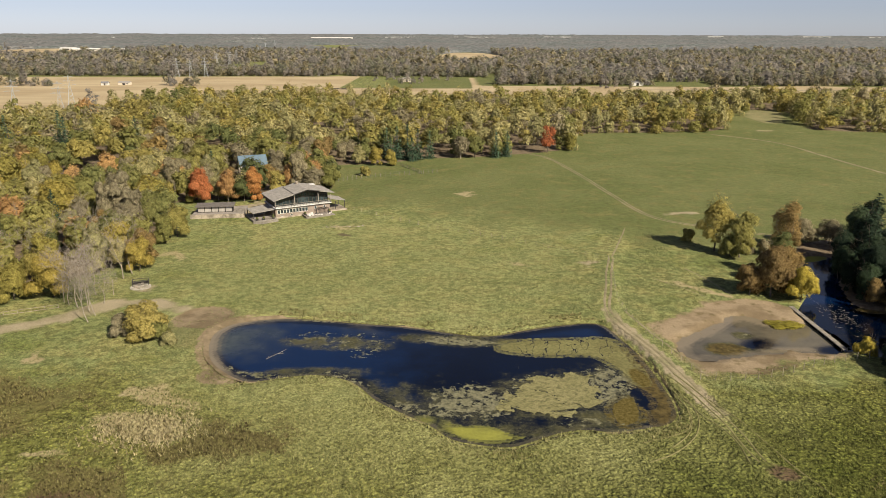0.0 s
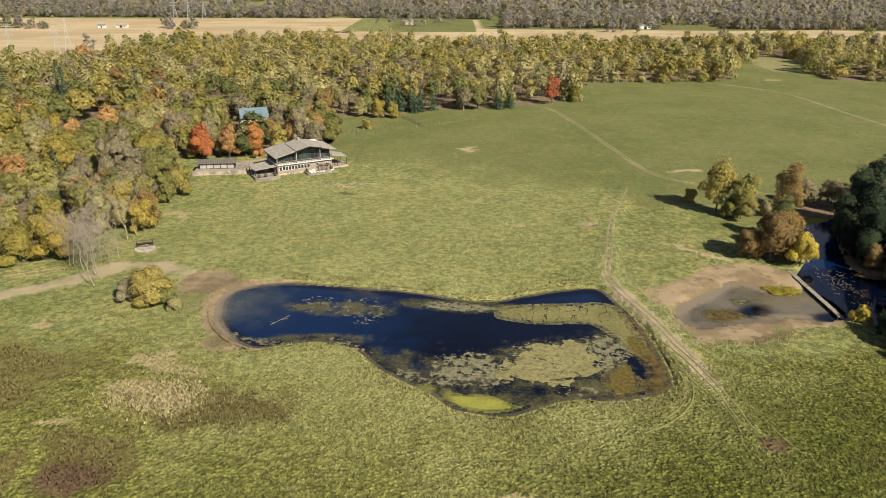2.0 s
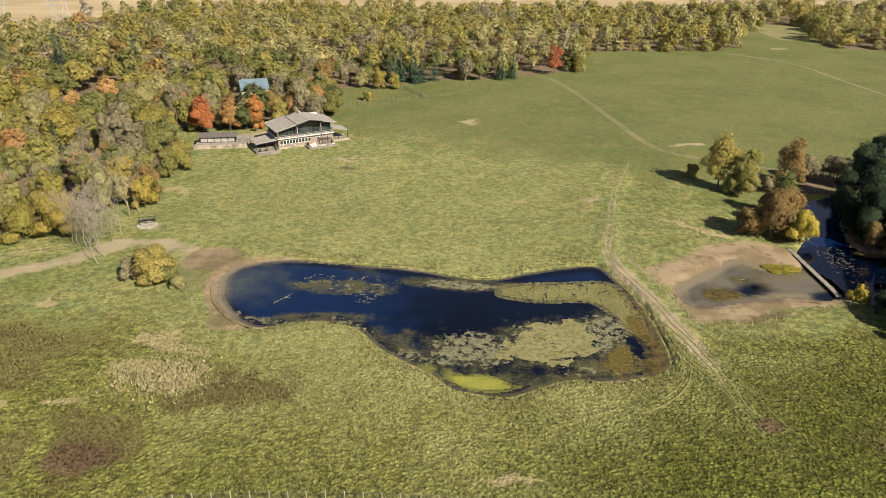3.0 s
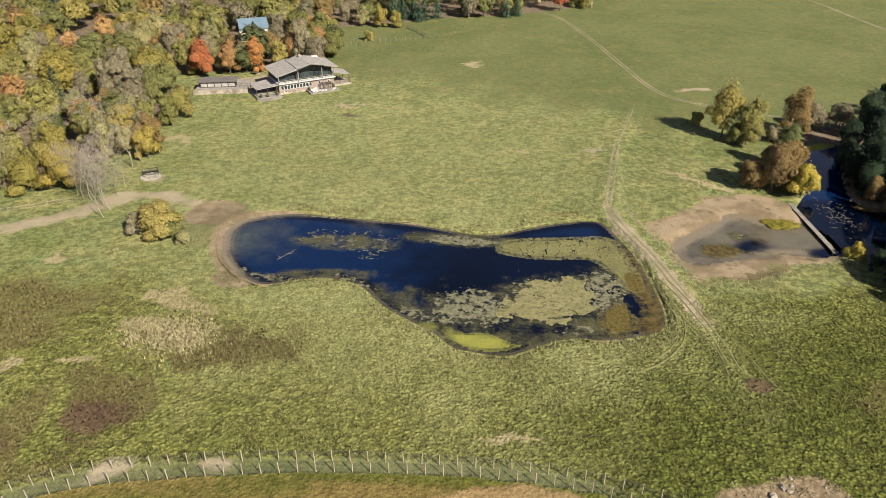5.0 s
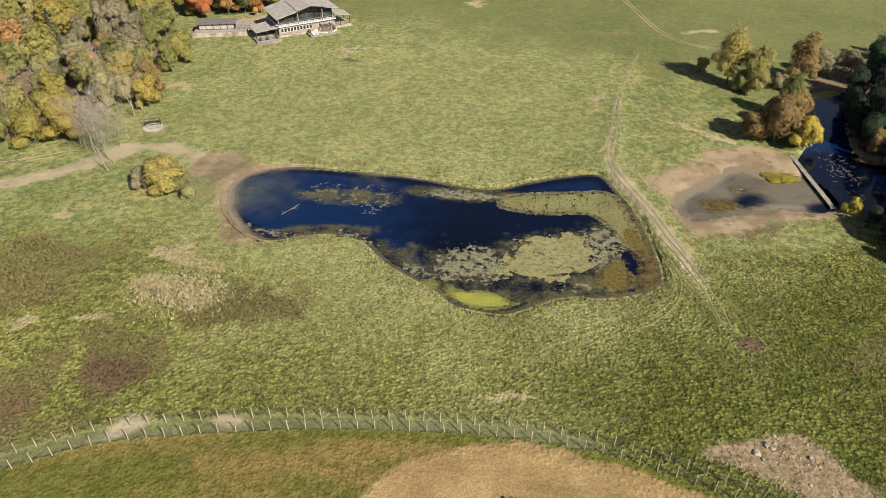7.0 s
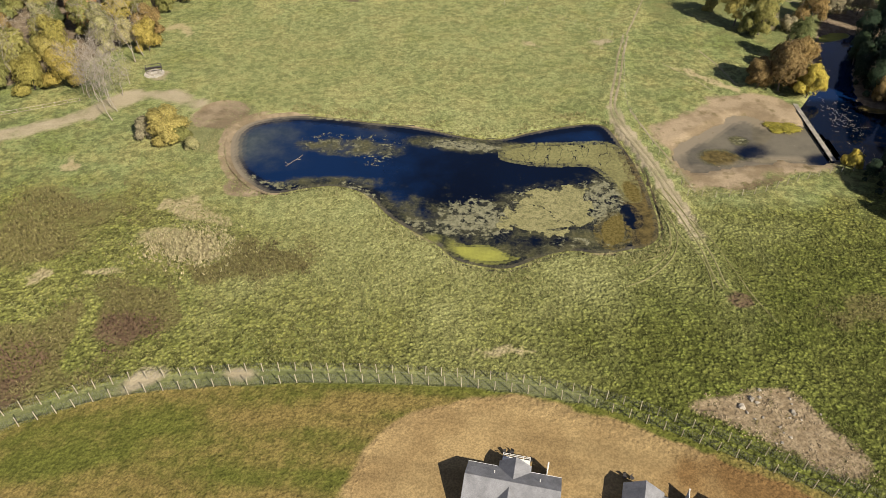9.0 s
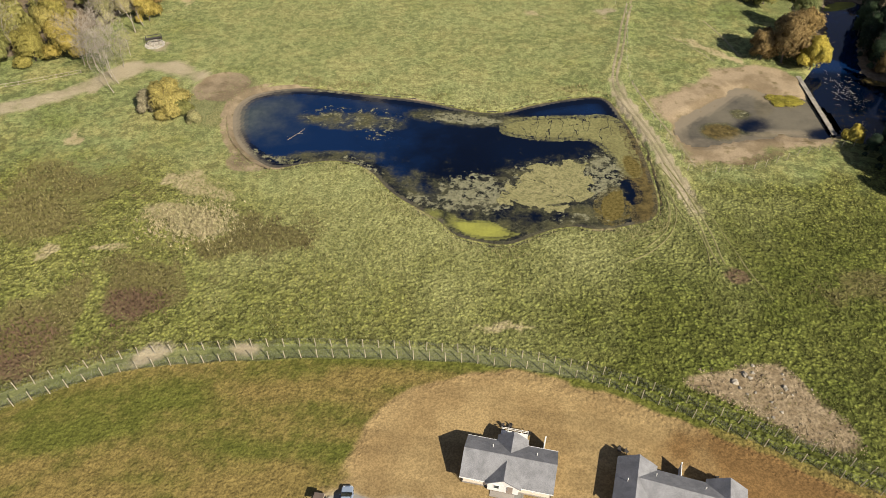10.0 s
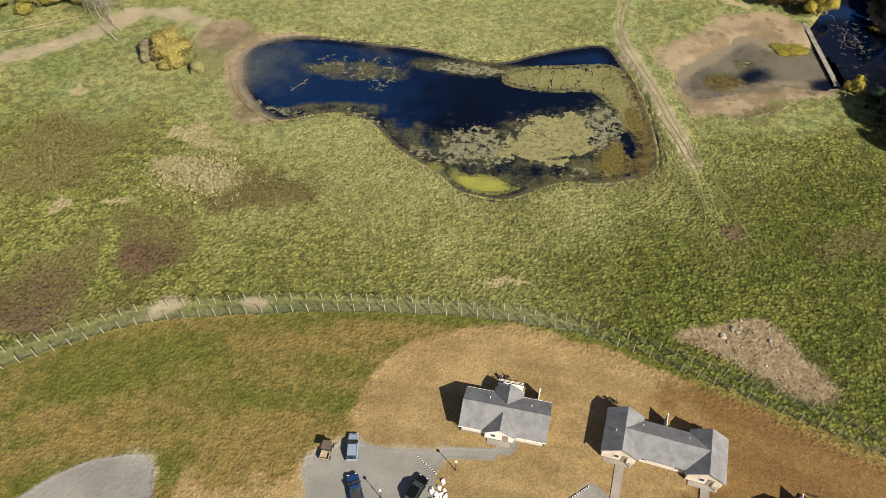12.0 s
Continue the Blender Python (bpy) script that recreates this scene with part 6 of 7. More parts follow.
panes(lodge, "window", 4.6, 5.8, 0.0, 2.2, 3.4, 1, -1, WHITE)
panes(lodge, "window", 8.6, 9.6, 0.0, 2.2, 3.4, 1, -1, WHITE)
panes(lodge, "window", -9.6, -8.4, 0.0, 0.8, 1.3, 1, -1, WHITE)
panes(lodge, "window", -5.6, -4.4, 0.0, 0.8, 1.3, 1, -1, WHITE)
bm = slab(bmesh.new(), [(-12.6, -1.6, 7.7), (-3.5, -1.6, 9.7), (-3.5, 15.5, 9.7), (-12.6, 15.5, 7.7)], 0.3)
part("roof", bm, ROOF_TAUPE, lodge, "low taupe roof wing")
bm = slab(bmesh.new(), [(-4.0, -2.2, 9.85), (1.4, -2.2, 11.2), (1.4, 13.3, 11.2), (-4.0, 13.3, 9.85)], 0.32)
slab(bm, [(1.4, -2.2, 11.2), (6.8, -2.2, 10.2), (6.8, 13.3, 10.2), (1.4, 13.3, 11.2)], 0.32)
part("roof", bm, ROOF_TAUPE, lodge, "raised middle gable roof")
bm = slab(bmesh.new(), [(6.4, -1.6, 10.0), (13.0, -1.6, 8.7), (13.0, 12.9, 8.7), (6.4, 12.9, 10.0)], 0.3)
part("roof", bm, ROOF_TAUPE, lodge, "low taupe roof wing")
bm = bmesh.new()
for a, b in (((-4.0, -2.25, 9.6), (1.4, -2.25, 10.95)), ((1.4, -2.25, 10.95), (6.8, -2.25, 9.95))):
    tube(bm, a, b, 0.16, 0.16, 4)
part("fascia", bm, DARK, lodge)
part("chimney", boxes((0.6, 1.6, 10.0, 11.0, 9.0, 12.2)), STONE, lodge)
part("rooftop_unit", boxes((6.8, 10.0, 13.0, 15.5, 7.4, 9.6)), WHITE, lodge, "pale plant room behind the roof")
# veranda at the west side, porch at the east side
bm = slab(bmesh.new(), [(-20.5, 0.6, 3.3), (-11.7, -0.6, 4.2), (-11.7, 10.0, 4.2), (-20.5, 10.0, 3.3)], 0.22)
part("veranda_roof", bm, ROOF_TAUPE, lodge, "lower veranda roof")
for x, y in ((-20.2, 0.9), (-16.0, 0.5), (-20.2, 9.6), (-12.6, -0.2)):
    part("veranda_post", boxes((x - 0.12, x + 0.12, y - 0.12, y + 0.12, 0.9, 3.6)), DARK, lodge)
bm = slab(bmesh.new(), [(12.0, 1.0, 5.6), (19.0, 1.6, 4.1), (19.0, 9.5, 4.1), (12.0, 10.5, 5.6)], 0.22)
part("porch_roof", bm, ROOF_TAUPE, lodge, "lower porch roof")
for x, y in ((18.7, 1.9), (18.7, 9.2), (14.5, 1.6)):
    part("porch_post", boxes((x - 0.12, x + 0.12, y - 0.12, y + 0.12, -0.6, 4.1)), DARK, lodge)
part("porch_floor", boxes((11.7, 19.2, 0.6, 10, -0.8, 0.6)), STONE, lodge)
part("terrace", boxes((-21.0, -11.7, -3.0, 10, -1.0, 0.9)), CONCRETE, lodge, "paved terrace")
part("terrace_wall", prism(bmesh.new(), [(-21.4, -3.4), (-20.9, -3.0), (-18.2, -5.0), (-11.7, -3.6), (-11.7, -4.1), (-18.4, -5.5)], "z", -0.8, 1.1), WOOD_GREY, lodge, "pale parapet of the terrace")
part("terrace_step", prism(bmesh.new(), [(-20.8, -3.02), (-18.2, -4.95), (-11.7, -3.62), (-11.7, -3.02)], "z", -0.8, 0.7), CONCRETE, lodge)
part("patio", boxes((-0.5, 11.5, -5.6, -0.12, -0.8, 0.35)), CONCRETE, lodge, "paved patio")
part("patio_wall", boxes((-0.8, -0.5, -5.9, -0.12, -0.8, 0.9), (-0.5, 9.0, -5.9, -5.6, -0.8, 0.9)), WOOD_GREY, lodge)

pergola = thing("pergola", LODGE @ pose(7.2, -2.6, 0.35), "dark timber pergola on the lodge patio", "pergola")
for x in (-2, 2):
    for y in (-1.5, 1.5):
        part("post", boxes((x - 0.09, x + 0.09, y - 0.09, y + 0.09, 0, 2.5)), DARK, pergola)
for i in range(9):
    part("slat", boxes((-2.3 + i * 0.56, -2.1 + i * 0.56, -1.8, 1.8, 2.5, 2.62)), DARK, pergola)
planter = None
for x, y in ((-19.6, -2.2), (-17.0, -2.4), (-13.2, -2.3), (-12.6, 0.4), (0.4, -0.8), (10.8, -0.8)):
    m = LODGE @ pose(x, y, 0.95 if x < -11 else 0.35)
    if planter is None:
        planter = thing("planter", m, "dark planter box with a clipped green shrub", "planter", "lodge planters")
        part("box", boxes((-0.45, 0.45, -0.45, 0.45, 0.0, 0.55)), DARK, planter, bevel=0.03)
        r_ = np.random.default_rng(61)
        v, f, nrm = crown_arrays(r_, "bush", 160, 0.3)
        ob = new("shrub", mesh_of("shrub", v * 1.1 + np.array([0, 0, 0.5]), f, LEAF["green"], normals=nrm))
        ob.parent = planter
    else:
        copy_thing(planter, m)
seat = None
for x, y, a in ((1.0, -3.0, 0), (2.4, -2.0, 40), (2.6, -4.2, 160), (4.0, -3.2, 90), (4.6, -4.6, 200), (5.8, -5.0, 180), (1.2, -4.6, 10), (9.0, -4.6, 220), (10.2, -3.4, 270), (3.2, -1.2, 0)):
    m = LODGE @ pose(x, y, 0.35, 0, 0, a)
    if seat is None:
        seat = thing("patio_seat", m, "pale cushioned patio seat", "chair", "patio seats")
        part("seat", boxes((-0.45, 0.45, -0.45, 0.45, 0.12, 0.45)), CLOTH, seat, bevel=0.05)
        part("backrest", boxes((-0.45, 0.45, 0.36, 0.56, 0.42, 0.95)), CLOTH, seat, bevel=0.04)
        part("base", boxes((-0.4, 0.4, -0.4, 0.4, 0.0, 0.12)), DARK, seat)
    else:
        copy_thing(seat, m)

PANEL = plain("dull_white_panel", (0.36, 0.335, 0.3), 0.7, vary=0.2)
annex = thing("annex", pose(-95.6, 278.6, zat(-95, 278) + 1.3, 0, 0, 8), "long low annex with white panels and a dark roof", "annex")
part("wall", boxes((-6.9, 6.9, 0, 3.4, 0, 2.5)), DARK, annex)
for i in range(5):
    part("panel", boxes((-6.7 + i * 2.7, -4.3 + i * 2.7, -0.06, -0.003, 0.25, 2.1)), PANEL, annex, "white wall panel")
part("roof", slab(bmesh.new(), [(-7.6, -0.9, 2.55), (7.6, -0.9, 2.55), (7.6, 4.0, 3.2), (-7.6, 4.0, 3.2)], 0.22), ROOF_DARK, annex, "dark low-pitched roof")
part("terrace", boxes((-8.6, 11.6, -4.4, 10.0, -2.2, 0.0)), CONCRETE, annex)
part("retaining_wall", boxes((-9, 12.0, -4.9, -4.4, -2.2, 0.35)), STONE, annex, "tan stone retaining wall")
part("steps", boxes((8.4, 11.4, -1.2, 1.0, 0.0, 0.3), (8.4, 11.4, 1.0, 3.0, 0.0, 0.6)), WOOD_GREY, annex)
bench = thing("table", LODGE @ pose(-13.8, 12.0, 0.9), "white trestle table behind the veranda", "table")
part("tabletop", boxes((-1.3, 1.3, -0.5, 0.5, 0.7, 0.78)), WHITE, bench)
part("leg", boxes((-1.1, -1.0, -0.4, 0.4, 0, 0.7)), WHITE, bench)
part("leg", boxes((1.0, 1.1, -0.4, 0.4, 0, 0.7)), WHITE, bench)

blue = thing("house", pose(-103, 364, zat(-103, 364), 0, 0, 24), "house with a pale blue metal roof among the trees", "house")
part("wall", boxes((-6.5, 6.5, -4.5, 4.5, -0.5, 6.5)), CREAM, blue)
part("roof", gable_roof(bmesh.new(), -6.5, 6.5, -4.5, 4.5, 6.5, 10.4, 0.7), ROOF_BLUE, blue, "pale blue metal roof")
part("gable_wall", prism(bmesh.new(), [(-4.5, 6.5), (4.5, 6.5), (0, 10.0)], "x", -6.4, 6.4), CREAM, blue)
part("dormer", prism(bmesh.new(), [(-2.0, 6.6), (2.0, 6.6), (0, 9.2)], "y", -5.6, -1.0), DARK, blue, "dark dormer")
part("veranda_roof", slab(bmesh.new(), [(-7.5, -7.0, 4.2), (6.5, -7.0, 4.2), (6.5, -4.5, 5.2), (-7.5, -4.5, 5.2)], 0.2), CREAM, blue)
panes(blue, "window", -5.5, 5.5, -4.5, 1.2, 2.9, 5)


def barn(x, y, w, d, h, wall, roof, label, turn=0.0, name="barn"):
    b = thing(name, pose(x, y, zat(x, y), 0, 0, turn), label, "barn" if name == "barn" else "house")
    part("wall", prism(bmesh.new(), [(-d / 2, -1), (d / 2, -1), (d / 2, h), (0, h * 1.5), (-d / 2, h)], "x", -w / 2, w / 2), wall, b)
    part("roof", gable_roof(bmesh.new(), -w / 2, w / 2, -d / 2, d / 2, h + 0.1, h * 1.5 + 0.2, 0.5), roof, b)
    part("door", boxes((-w * 0.12, w * 0.12, -d / 2 - 0.12, -d / 2 - 0.02, 0, h * 0.8)), DARK, b)
    panes(b, "window", w * 0.2, w * 0.4, -d / 2, h * 0.35, h * 0.7, 2)


barn(263, 1018, 17, 10, 4.5, WHITE, ROOF_GREY, "white farmhouse at the rim of the far fields", 8, "house")
barn(282, 1035, 12, 8, 3.5, WHITE, ROOF_TAUPE, "pale shed beside the far farmhouse", -5)
barn(-64, 1075, 12, 9, 4, CREAM, ROOF_TAUPE, "small farmhouse in the green plot", 20, "house")
barn(640, 1000, 18, 11, 5, WHITE, ROOF_GREY, "white house at the wood's rim", 0, "house")
barn(-470, 985, 9, 7, 3.2, WHITE, ROOF_GREY, "white house by the far field road", 10, "house")
barn(-446, 992, 15, 8, 3.2, CREAM, ROOF_TAUPE, "long low barn by the far field road", 0)
for k, (x, y, w) in enumerate([(-1180, 2380, 90), (-1080, 2400, 60), (-1260, 2420, 50), (-1000, 3700, 160), (-620, 3900, 220), (-250, 4050, 200), (150, 4150, 240), (620, 4200, 150), (1500, 4150, 90), (2050, 4100, 160), (-1700, 3600, 120), (2250, 3900, 60)]):
    barn(x, y, w, 20, 5 if y < 3000 else 6, WHITE, WHITE, "long white shed near the horizon", 4 * (k % 3) - 4)

# ---- power line ----


def pylon(m):
    p = thing("pylon", m, "grey steel lattice power pylon", "pylon", "pylons")
    bm = bmesh.new()
    for sx in (-1, 1):
        for sy in (-1, 1):
            tube(bm, (3.2 * sx, 3.2 * sy, -0.5), (0.7 * sx, 0.7 * sy, 20), 0.16, 0.12, 4)
            tube(bm, (0.7 * sx, 0.7 * sy, 20), (0.3 * sx, 0.3 * sy, 30), 0.12, 0.1, 4)
    part("legs", bm, STEEL, p)
    bm = bmesh.new()
    for k in range(6):
        z0, z1 = k * 3.6, k * 3.6 + 3.6
        a, b = 3.2 - 2.5 * z0 / 20, 3.2 - 2.5 * min(z1, 20) / 20
        for s in (-1, 1):
            tube(bm, (-a, s * a, z0), (b, s * b, z1), 0.07, 0.07, 3)
            tube(bm, (a, s * a, z0), (-b, s * b, z1), 0.07, 0.07, 3)
            tube(bm, (s * a, -a, z0), (s * b, b, z1), 0.07, 0.07, 3)
    part("bracing", bm, STEEL, p)
    for z, w in ((20, 6.5), (24, 5.2), (28, 4.0)):
        part("crossarm", tube(tube(tube(bmesh.new(), (-w, 0, z), (w, 0, z), 0.14, 0.14, 4), (-w, 0, z), (0, 0, z + 1.2), 0.08, 0.08, 3), (w, 0, z), (0, 0, z + 1.2), 0.08, 0.08, 3), STEEL, p)
    return p


first_pylon = None
for x, y in ((-388, 637), (-337, 619), (-376, 712), (-434, 1157), (-415, 1165), (-390, 1161), (-494, 1696), (-452, 1420), (-470, 1560), (-600, 2400), (-560, 2150), (-640, 2700)):
    m = pose(x, y, zat(x, y), 0, 0, 25)
    if first_pylon is None:
        first_pylon = pylon(m)
    else:
        copy_thing(first_pylon, m)

# ---- vehicles on the gravel lot ----
def loft(bm, rings):
    """Skin through closed rings of equal length."""
    vs = [[bm.verts.new(p) for p in ring] for ring in rings]
    n = len(vs[0])
    for a, b in zip(vs[:-1], vs[1:]):
        for i in range(n):
            j = (i + 1) % n
            bm.faces.new((a[i], a[j], b[j], b[i]))
    bm.faces.new(vs[0][::-1])
    bm.faces.new(vs[-1])
    return bm


def ring(y, w, z0, z1, r=0.12):
    return [(-w + r, y, z0), (w - r, y, z0), (w, y, z0 + r), (w, y, z1 - r), (w - r, y, z1), (-w + r, y, z1), (-w, y, z1 - r), (-w, y, z0 + r)]


def vehicle(name, m, paint, label, length, width, height, bed=False):
    """Nose towards +y: body, cabin, glazing, wheels, lights."""
    v = thing(name, m, label, "car")
    L, W = length / 2, width / 2
    hood = height * 0.56
    part("body", loft(bmesh.new(), [ring(-L, W * 0.9, 0.42, hood * 0.92), ring(-L * 0.93, W, 0.3, hood), ring(-L * 0.2, W, 0.25, hood), ring(L * 0.5, W, 0.25, hood * 0.98),
                                    ring(L * 0.9, W * 0.96, 0.3, hood * 0.86), ring(L, W * 0.82, 0.42, hood * 0.72)]), paint, v)
    c0, c1 = (-L * 0.1, L * 0.52) if bed else (-L * 0.92, L * 0.46)
    part("cabin", loft(bmesh.new(), [ring(c0, W * 0.9, hood - 0.05, hood + 0.05, 0.04), ring(c0 + 0.25, W * 0.8, hood - 0.05, height - 0.04), ring(c1 - 0.95, W * 0.8, hood - 0.05, height), ring(c1, W * 0.9, hood - 0.05, hood + 0.06, 0.04)]), GLASS, v, "dark glazed cabin")
    part("roof", loft(bmesh.new(), [ring(c0 + 0.3, W * 0.72, height - 0.03, height + 0.03, 0.02), ring(c0 + 0.6, W * 0.78, height - 0.03, height + 0.05, 0.02), ring(c1 - 1.0, W * 0.76, height - 0.03, height + 0.05, 0.02)]), paint, v)
    part("windscreen", slab(bmesh.new(), [(-W * 0.72, c1 - 0.9, height + 0.01), (W * 0.72, c1 - 0.9, height + 0.01), (W * 0.84, c1 + 0.02, hood + 0.1), (-W * 0.84, c1 + 0.02, hood + 0.1)], 0.02), GLASS, v)
    if bed:
        part("cargo_bed", boxes((-W * 0.8, W * 0.8, -L * 0.9, -L * 0.12, hood + 0.005, hood + 0.03)), DARK, v)
        part("bed_side", boxes((-W * 0.98, -W * 0.82, -L * 0.92, -L * 0.1, hood - 0.05, hood + 0.2), (W * 0.82, W * 0.98, -L * 0.92, -L * 0.1, hood - 0.05, hood + 0.2), (-W * 0.82, W * 0.82, -L * 0.97, -L * 0.92, hood - 0.05, hood + 0.2)), paint, v)
    for sx in (-1, 1):
        for y in (-L * 0.62, L * 0.62):
            w = part("wheel", tube(bmesh.new(), (sx * (W - 0.2), y, 0.34), (sx * (W + 0.01), y, 0.34), 0.34, 0.34, 16), RUBBER, v)
            part("rim", tube(bmesh.new(), (sx * (W + 0.005), y, 0.34), (sx * (W + 0.025), y, 0.34), 0.2, 0.18, 10), STEEL, w)
        part("headlight", boxes((sx * W * 0.62 - 0.17, sx * W * 0.62 + 0.17, L * 0.93, L * 0.985, hood * 0.62, hood * 0.8)), WHITE, v)
        part("mirror", boxes((sx * W * 1.08 - 0.1, sx * W * 1.08 + 0.1, c1 - 0.45, c1 - 0.3, hood, hood + 0.18)), paint, v)
    return v


vehicle("station_wagon", pose(-16.0, 55.6, zat(-16, 55.6), 0, 0, 2), CAR_SILVER, "silver-white estate car parked on gravel", 4.7, 1.85, 1.7)
vehicle("pickup_truck", pose(-14.7, 48.4, zat(-14.7, 48.4), 0, 0, 19), CAR_BLUE, "dark blue pickup parked on gravel", 5.6, 2.0, 1.9, True)
vehicle("dark_car", pose(-5.2, 49.0, zat(-5.2, 49.0), 0, 0, -28), CAR_BLACK, "black parked car at the edge of the lot", 4.8, 1.95, 1.8)

cart = thing("utility_cart", pose(-20.2, 54.9, zat(-20.2, 54.9), 0, 0, -8), "tan utility cart with a brown canopy", "cart")
part("chassis", boxes((-0.75, 0.75, -1.6, 1.5, 0.35, 0.6)), DARK, cart)
part("cargo_box", boxes((-0.75, 0.75, -1.65, -1.55, 0.6, 1.05), (-0.75, 0.75, -0.35, -0.25, 0.6, 1.05), (-0.75, -0.66, -1.55, -0.35, 0.6, 1.05), (0.66, 0.75, -1.55, -0.35, 0.6, 1.05), (-0.66, 0.66, -1.55, -0.35, 0.6, 0.66)), TAN, cart, "open tan cargo box")
part("canopy", boxes((-0.78, 0.78, -0.35, 1.15, 1.85, 1.95)), BROWN, cart, "brown canopy", 0.03)
part("hood", boxes((-0.68, 0.68, 1.0, 1.65, 0.6, 0.98)), TAN, cart, bevel=0.06)
part("seat", boxes((-0.65, 0.65, -0.15, 0.35, 0.6, 0.95)), DARK, cart)
for x in (-0.7, 0.7):
    for y in (-0.3, 1.05):
        part("canopy_post", boxes((x - 0.03, x + 0.03, y - 0.03, y + 0.03, 0.6, 1.85)), DARK, cart)
    for y in (-1.05, 1.05):
        part("wheel", tube(bmesh.new(), (x * 0.95, y, 0.3), (x * 1.22, y, 0.3), 0.3, 0.3, 12), RUBBER, cart)


def lamp_post(m):
    l = thing("lamp_post", m, "black lamp post with a white globe", "street lamp", "lamp posts")
    part("base", tube(bmesh.new(), (0, 0, -0.1), (0, 0, 0.4), 0.14, 0.09, 8), DARK, l)
    part("pole", tube(bmesh.new(), (0, 0, 0.4), (0, 0, 3.2), 0.06, 0.05, 8), DARK, l)
    bm = bmesh.new()
    bmesh.ops.create_icosphere(bm, subdivisions=2, radius=0.24, matrix=Matrix.Translation((0, 0, 3.42)))
    part("globe", bm, LAMP_GLASS, l, "white globe")
    return l


lp = lamp_post(pose(0.9, 52.6, zat(0.9, 52.6)))
copy_thing(lp, pose(-10.6, 47.6, zat(-10.6, 47.6)))


def bumper(m):
    b = thing("parking_stop", m, "low white-and-black parking stop", "parking stop", "parking stops")
    for i in range(9):
        part("block", boxes((-1.0 + i * 0.222, -0.79 + i * 0.222, -0.09, 0.09, 0.0, 0.16)), WHITE if i % 2 == 0 else DARK, b)
    return b


pb = bumper(pose(-4.6, 54.0, zat(-4.6, 54) , 0, 0, -42))
for x, y, a in ((-2.9, 52.5, -42), (21.2, 50.2, 33), (19.3, 48.9, 33)):
    copy_thing(pb, pose(x, y, zat(x, y), 0, 0, a))


def rock_mesh(name, seed, material=None):
    bm = bmesh.new()
    bmesh.ops.create_icosphere(bm, subdivisions=2, radius=1.0)
    for v in bm.verts:
        v.co *= 0.75 + 0.5 * noise.noise(v.co * 1.3 + Vector((seed * 7.1, 0, 0)))
        v.co.z *= 0.7
    me = bpy.data.meshes.new(name)
    bm.to_mesh(me)
    bm.free()
    me.materials.append(material or ROCK)
    return me


ROCKS = [rock_mesh("rock", k) for k in range(4)]
WHITE_ROCKS = [rock_mesh("rock", k, WHITE) for k in range(4)]


def rock(x, y, s, k, label="pale weathered rock on bare soil", meshes=ROCKS):
    ob = new("rock", meshes[k % 4])
    ob.matrix_basis = Matrix.LocRotScale((x, y, zat(x, y) + 0.15 * s), Euler((0, 0, 1.7 * k)), (s, s * 0.8, s * 0.8))
    return tagged(ob, label, "rock", "loose rocks")


r = np.random.default_rng(5)
for k in range(16):
    rock(56.5 + r.normal(0, 3.4), 77.5 + r.normal(0, 3.6), r.uniform(0.25, 0.55), k)
for k, (x, y, s) in enumerate([(49.2, 79.6, 0.9), (51.2, 81.4, 0.8), (52, 80.6, 0.6), (57.5, 78.6, 0.7)]):
    rock(x, y, s, k, "large pale boulder on the rubble heap")
for k in range(13):
    rock(-1.6 + r.normal(0, 1.0), 48.6 + r.normal(0, 0.8), r.uniform(0.35, 0.75), k, "white stone in a heap beside the lot", WHITE_ROCKS)
for k in range(14):
    rock(-49 + k * 1.15 + r.normal(0, 0.3), 261.5 + 0.12 * k + r.normal(0, 0.6), r.uniform(0.3, 0.6), k, "pale rock in a row below the lodge")

# stone fire ring with an iron frame at the wood's rim
PAD = plain("pale_stone_slab", (0.42, 0.38, 0.32), 0.9, vary=0.3)
pit = thing("fire_ring", pose(-91, 194.4, zat(-91, 194.4), 0, 0, 20), "pale stone fire ring with a dark iron frame", "fire pit")
part("pad", tube(bmesh.new(), (0, 0, -0.2), (0, 0, 0.1), 3.0, 2.9, 18), PAD, pit, "pale stone pad")
for k in range(10):
    a = 2 * math.pi * k / 10
    part("stone", boxes((1.5 * math.cos(a) - 0.35, 1.5 * math.cos(a) + 0.35, 1.5 * math.sin(a) - 0.3, 1.5 * math.sin(a) + 0.3, 0.1, 0.55 + 0.1 * (k % 3))), ROCK, pit, bevel=0.08)
bm = bmesh.new()
for x in (-2.2, 2.2):
    for y in (0.6, 2.6):
        tube(bm, (x, y, 0), (x, y, 1.7), 0.09, 0.09, 6)
    tube(bm, (x, 0.6, 1.7), (x, 2.6, 1.7), 0.09, 0.09, 6)
for y in (0.6, 2.6):
    tube(bm, (-2.2, y, 1.7), (2.2, y, 1.7), 0.09, 0.09, 6)
    tube(bm, (-2.2, y, 0.7), (2.2, y, 0.7), 0.07, 0.07, 6)
part("iron_frame", bm, DARK, pit)
part("bench", boxes((-2.2, 2.2, 2.9, 3.4, 0.1, 0.6)), DARK, pit)

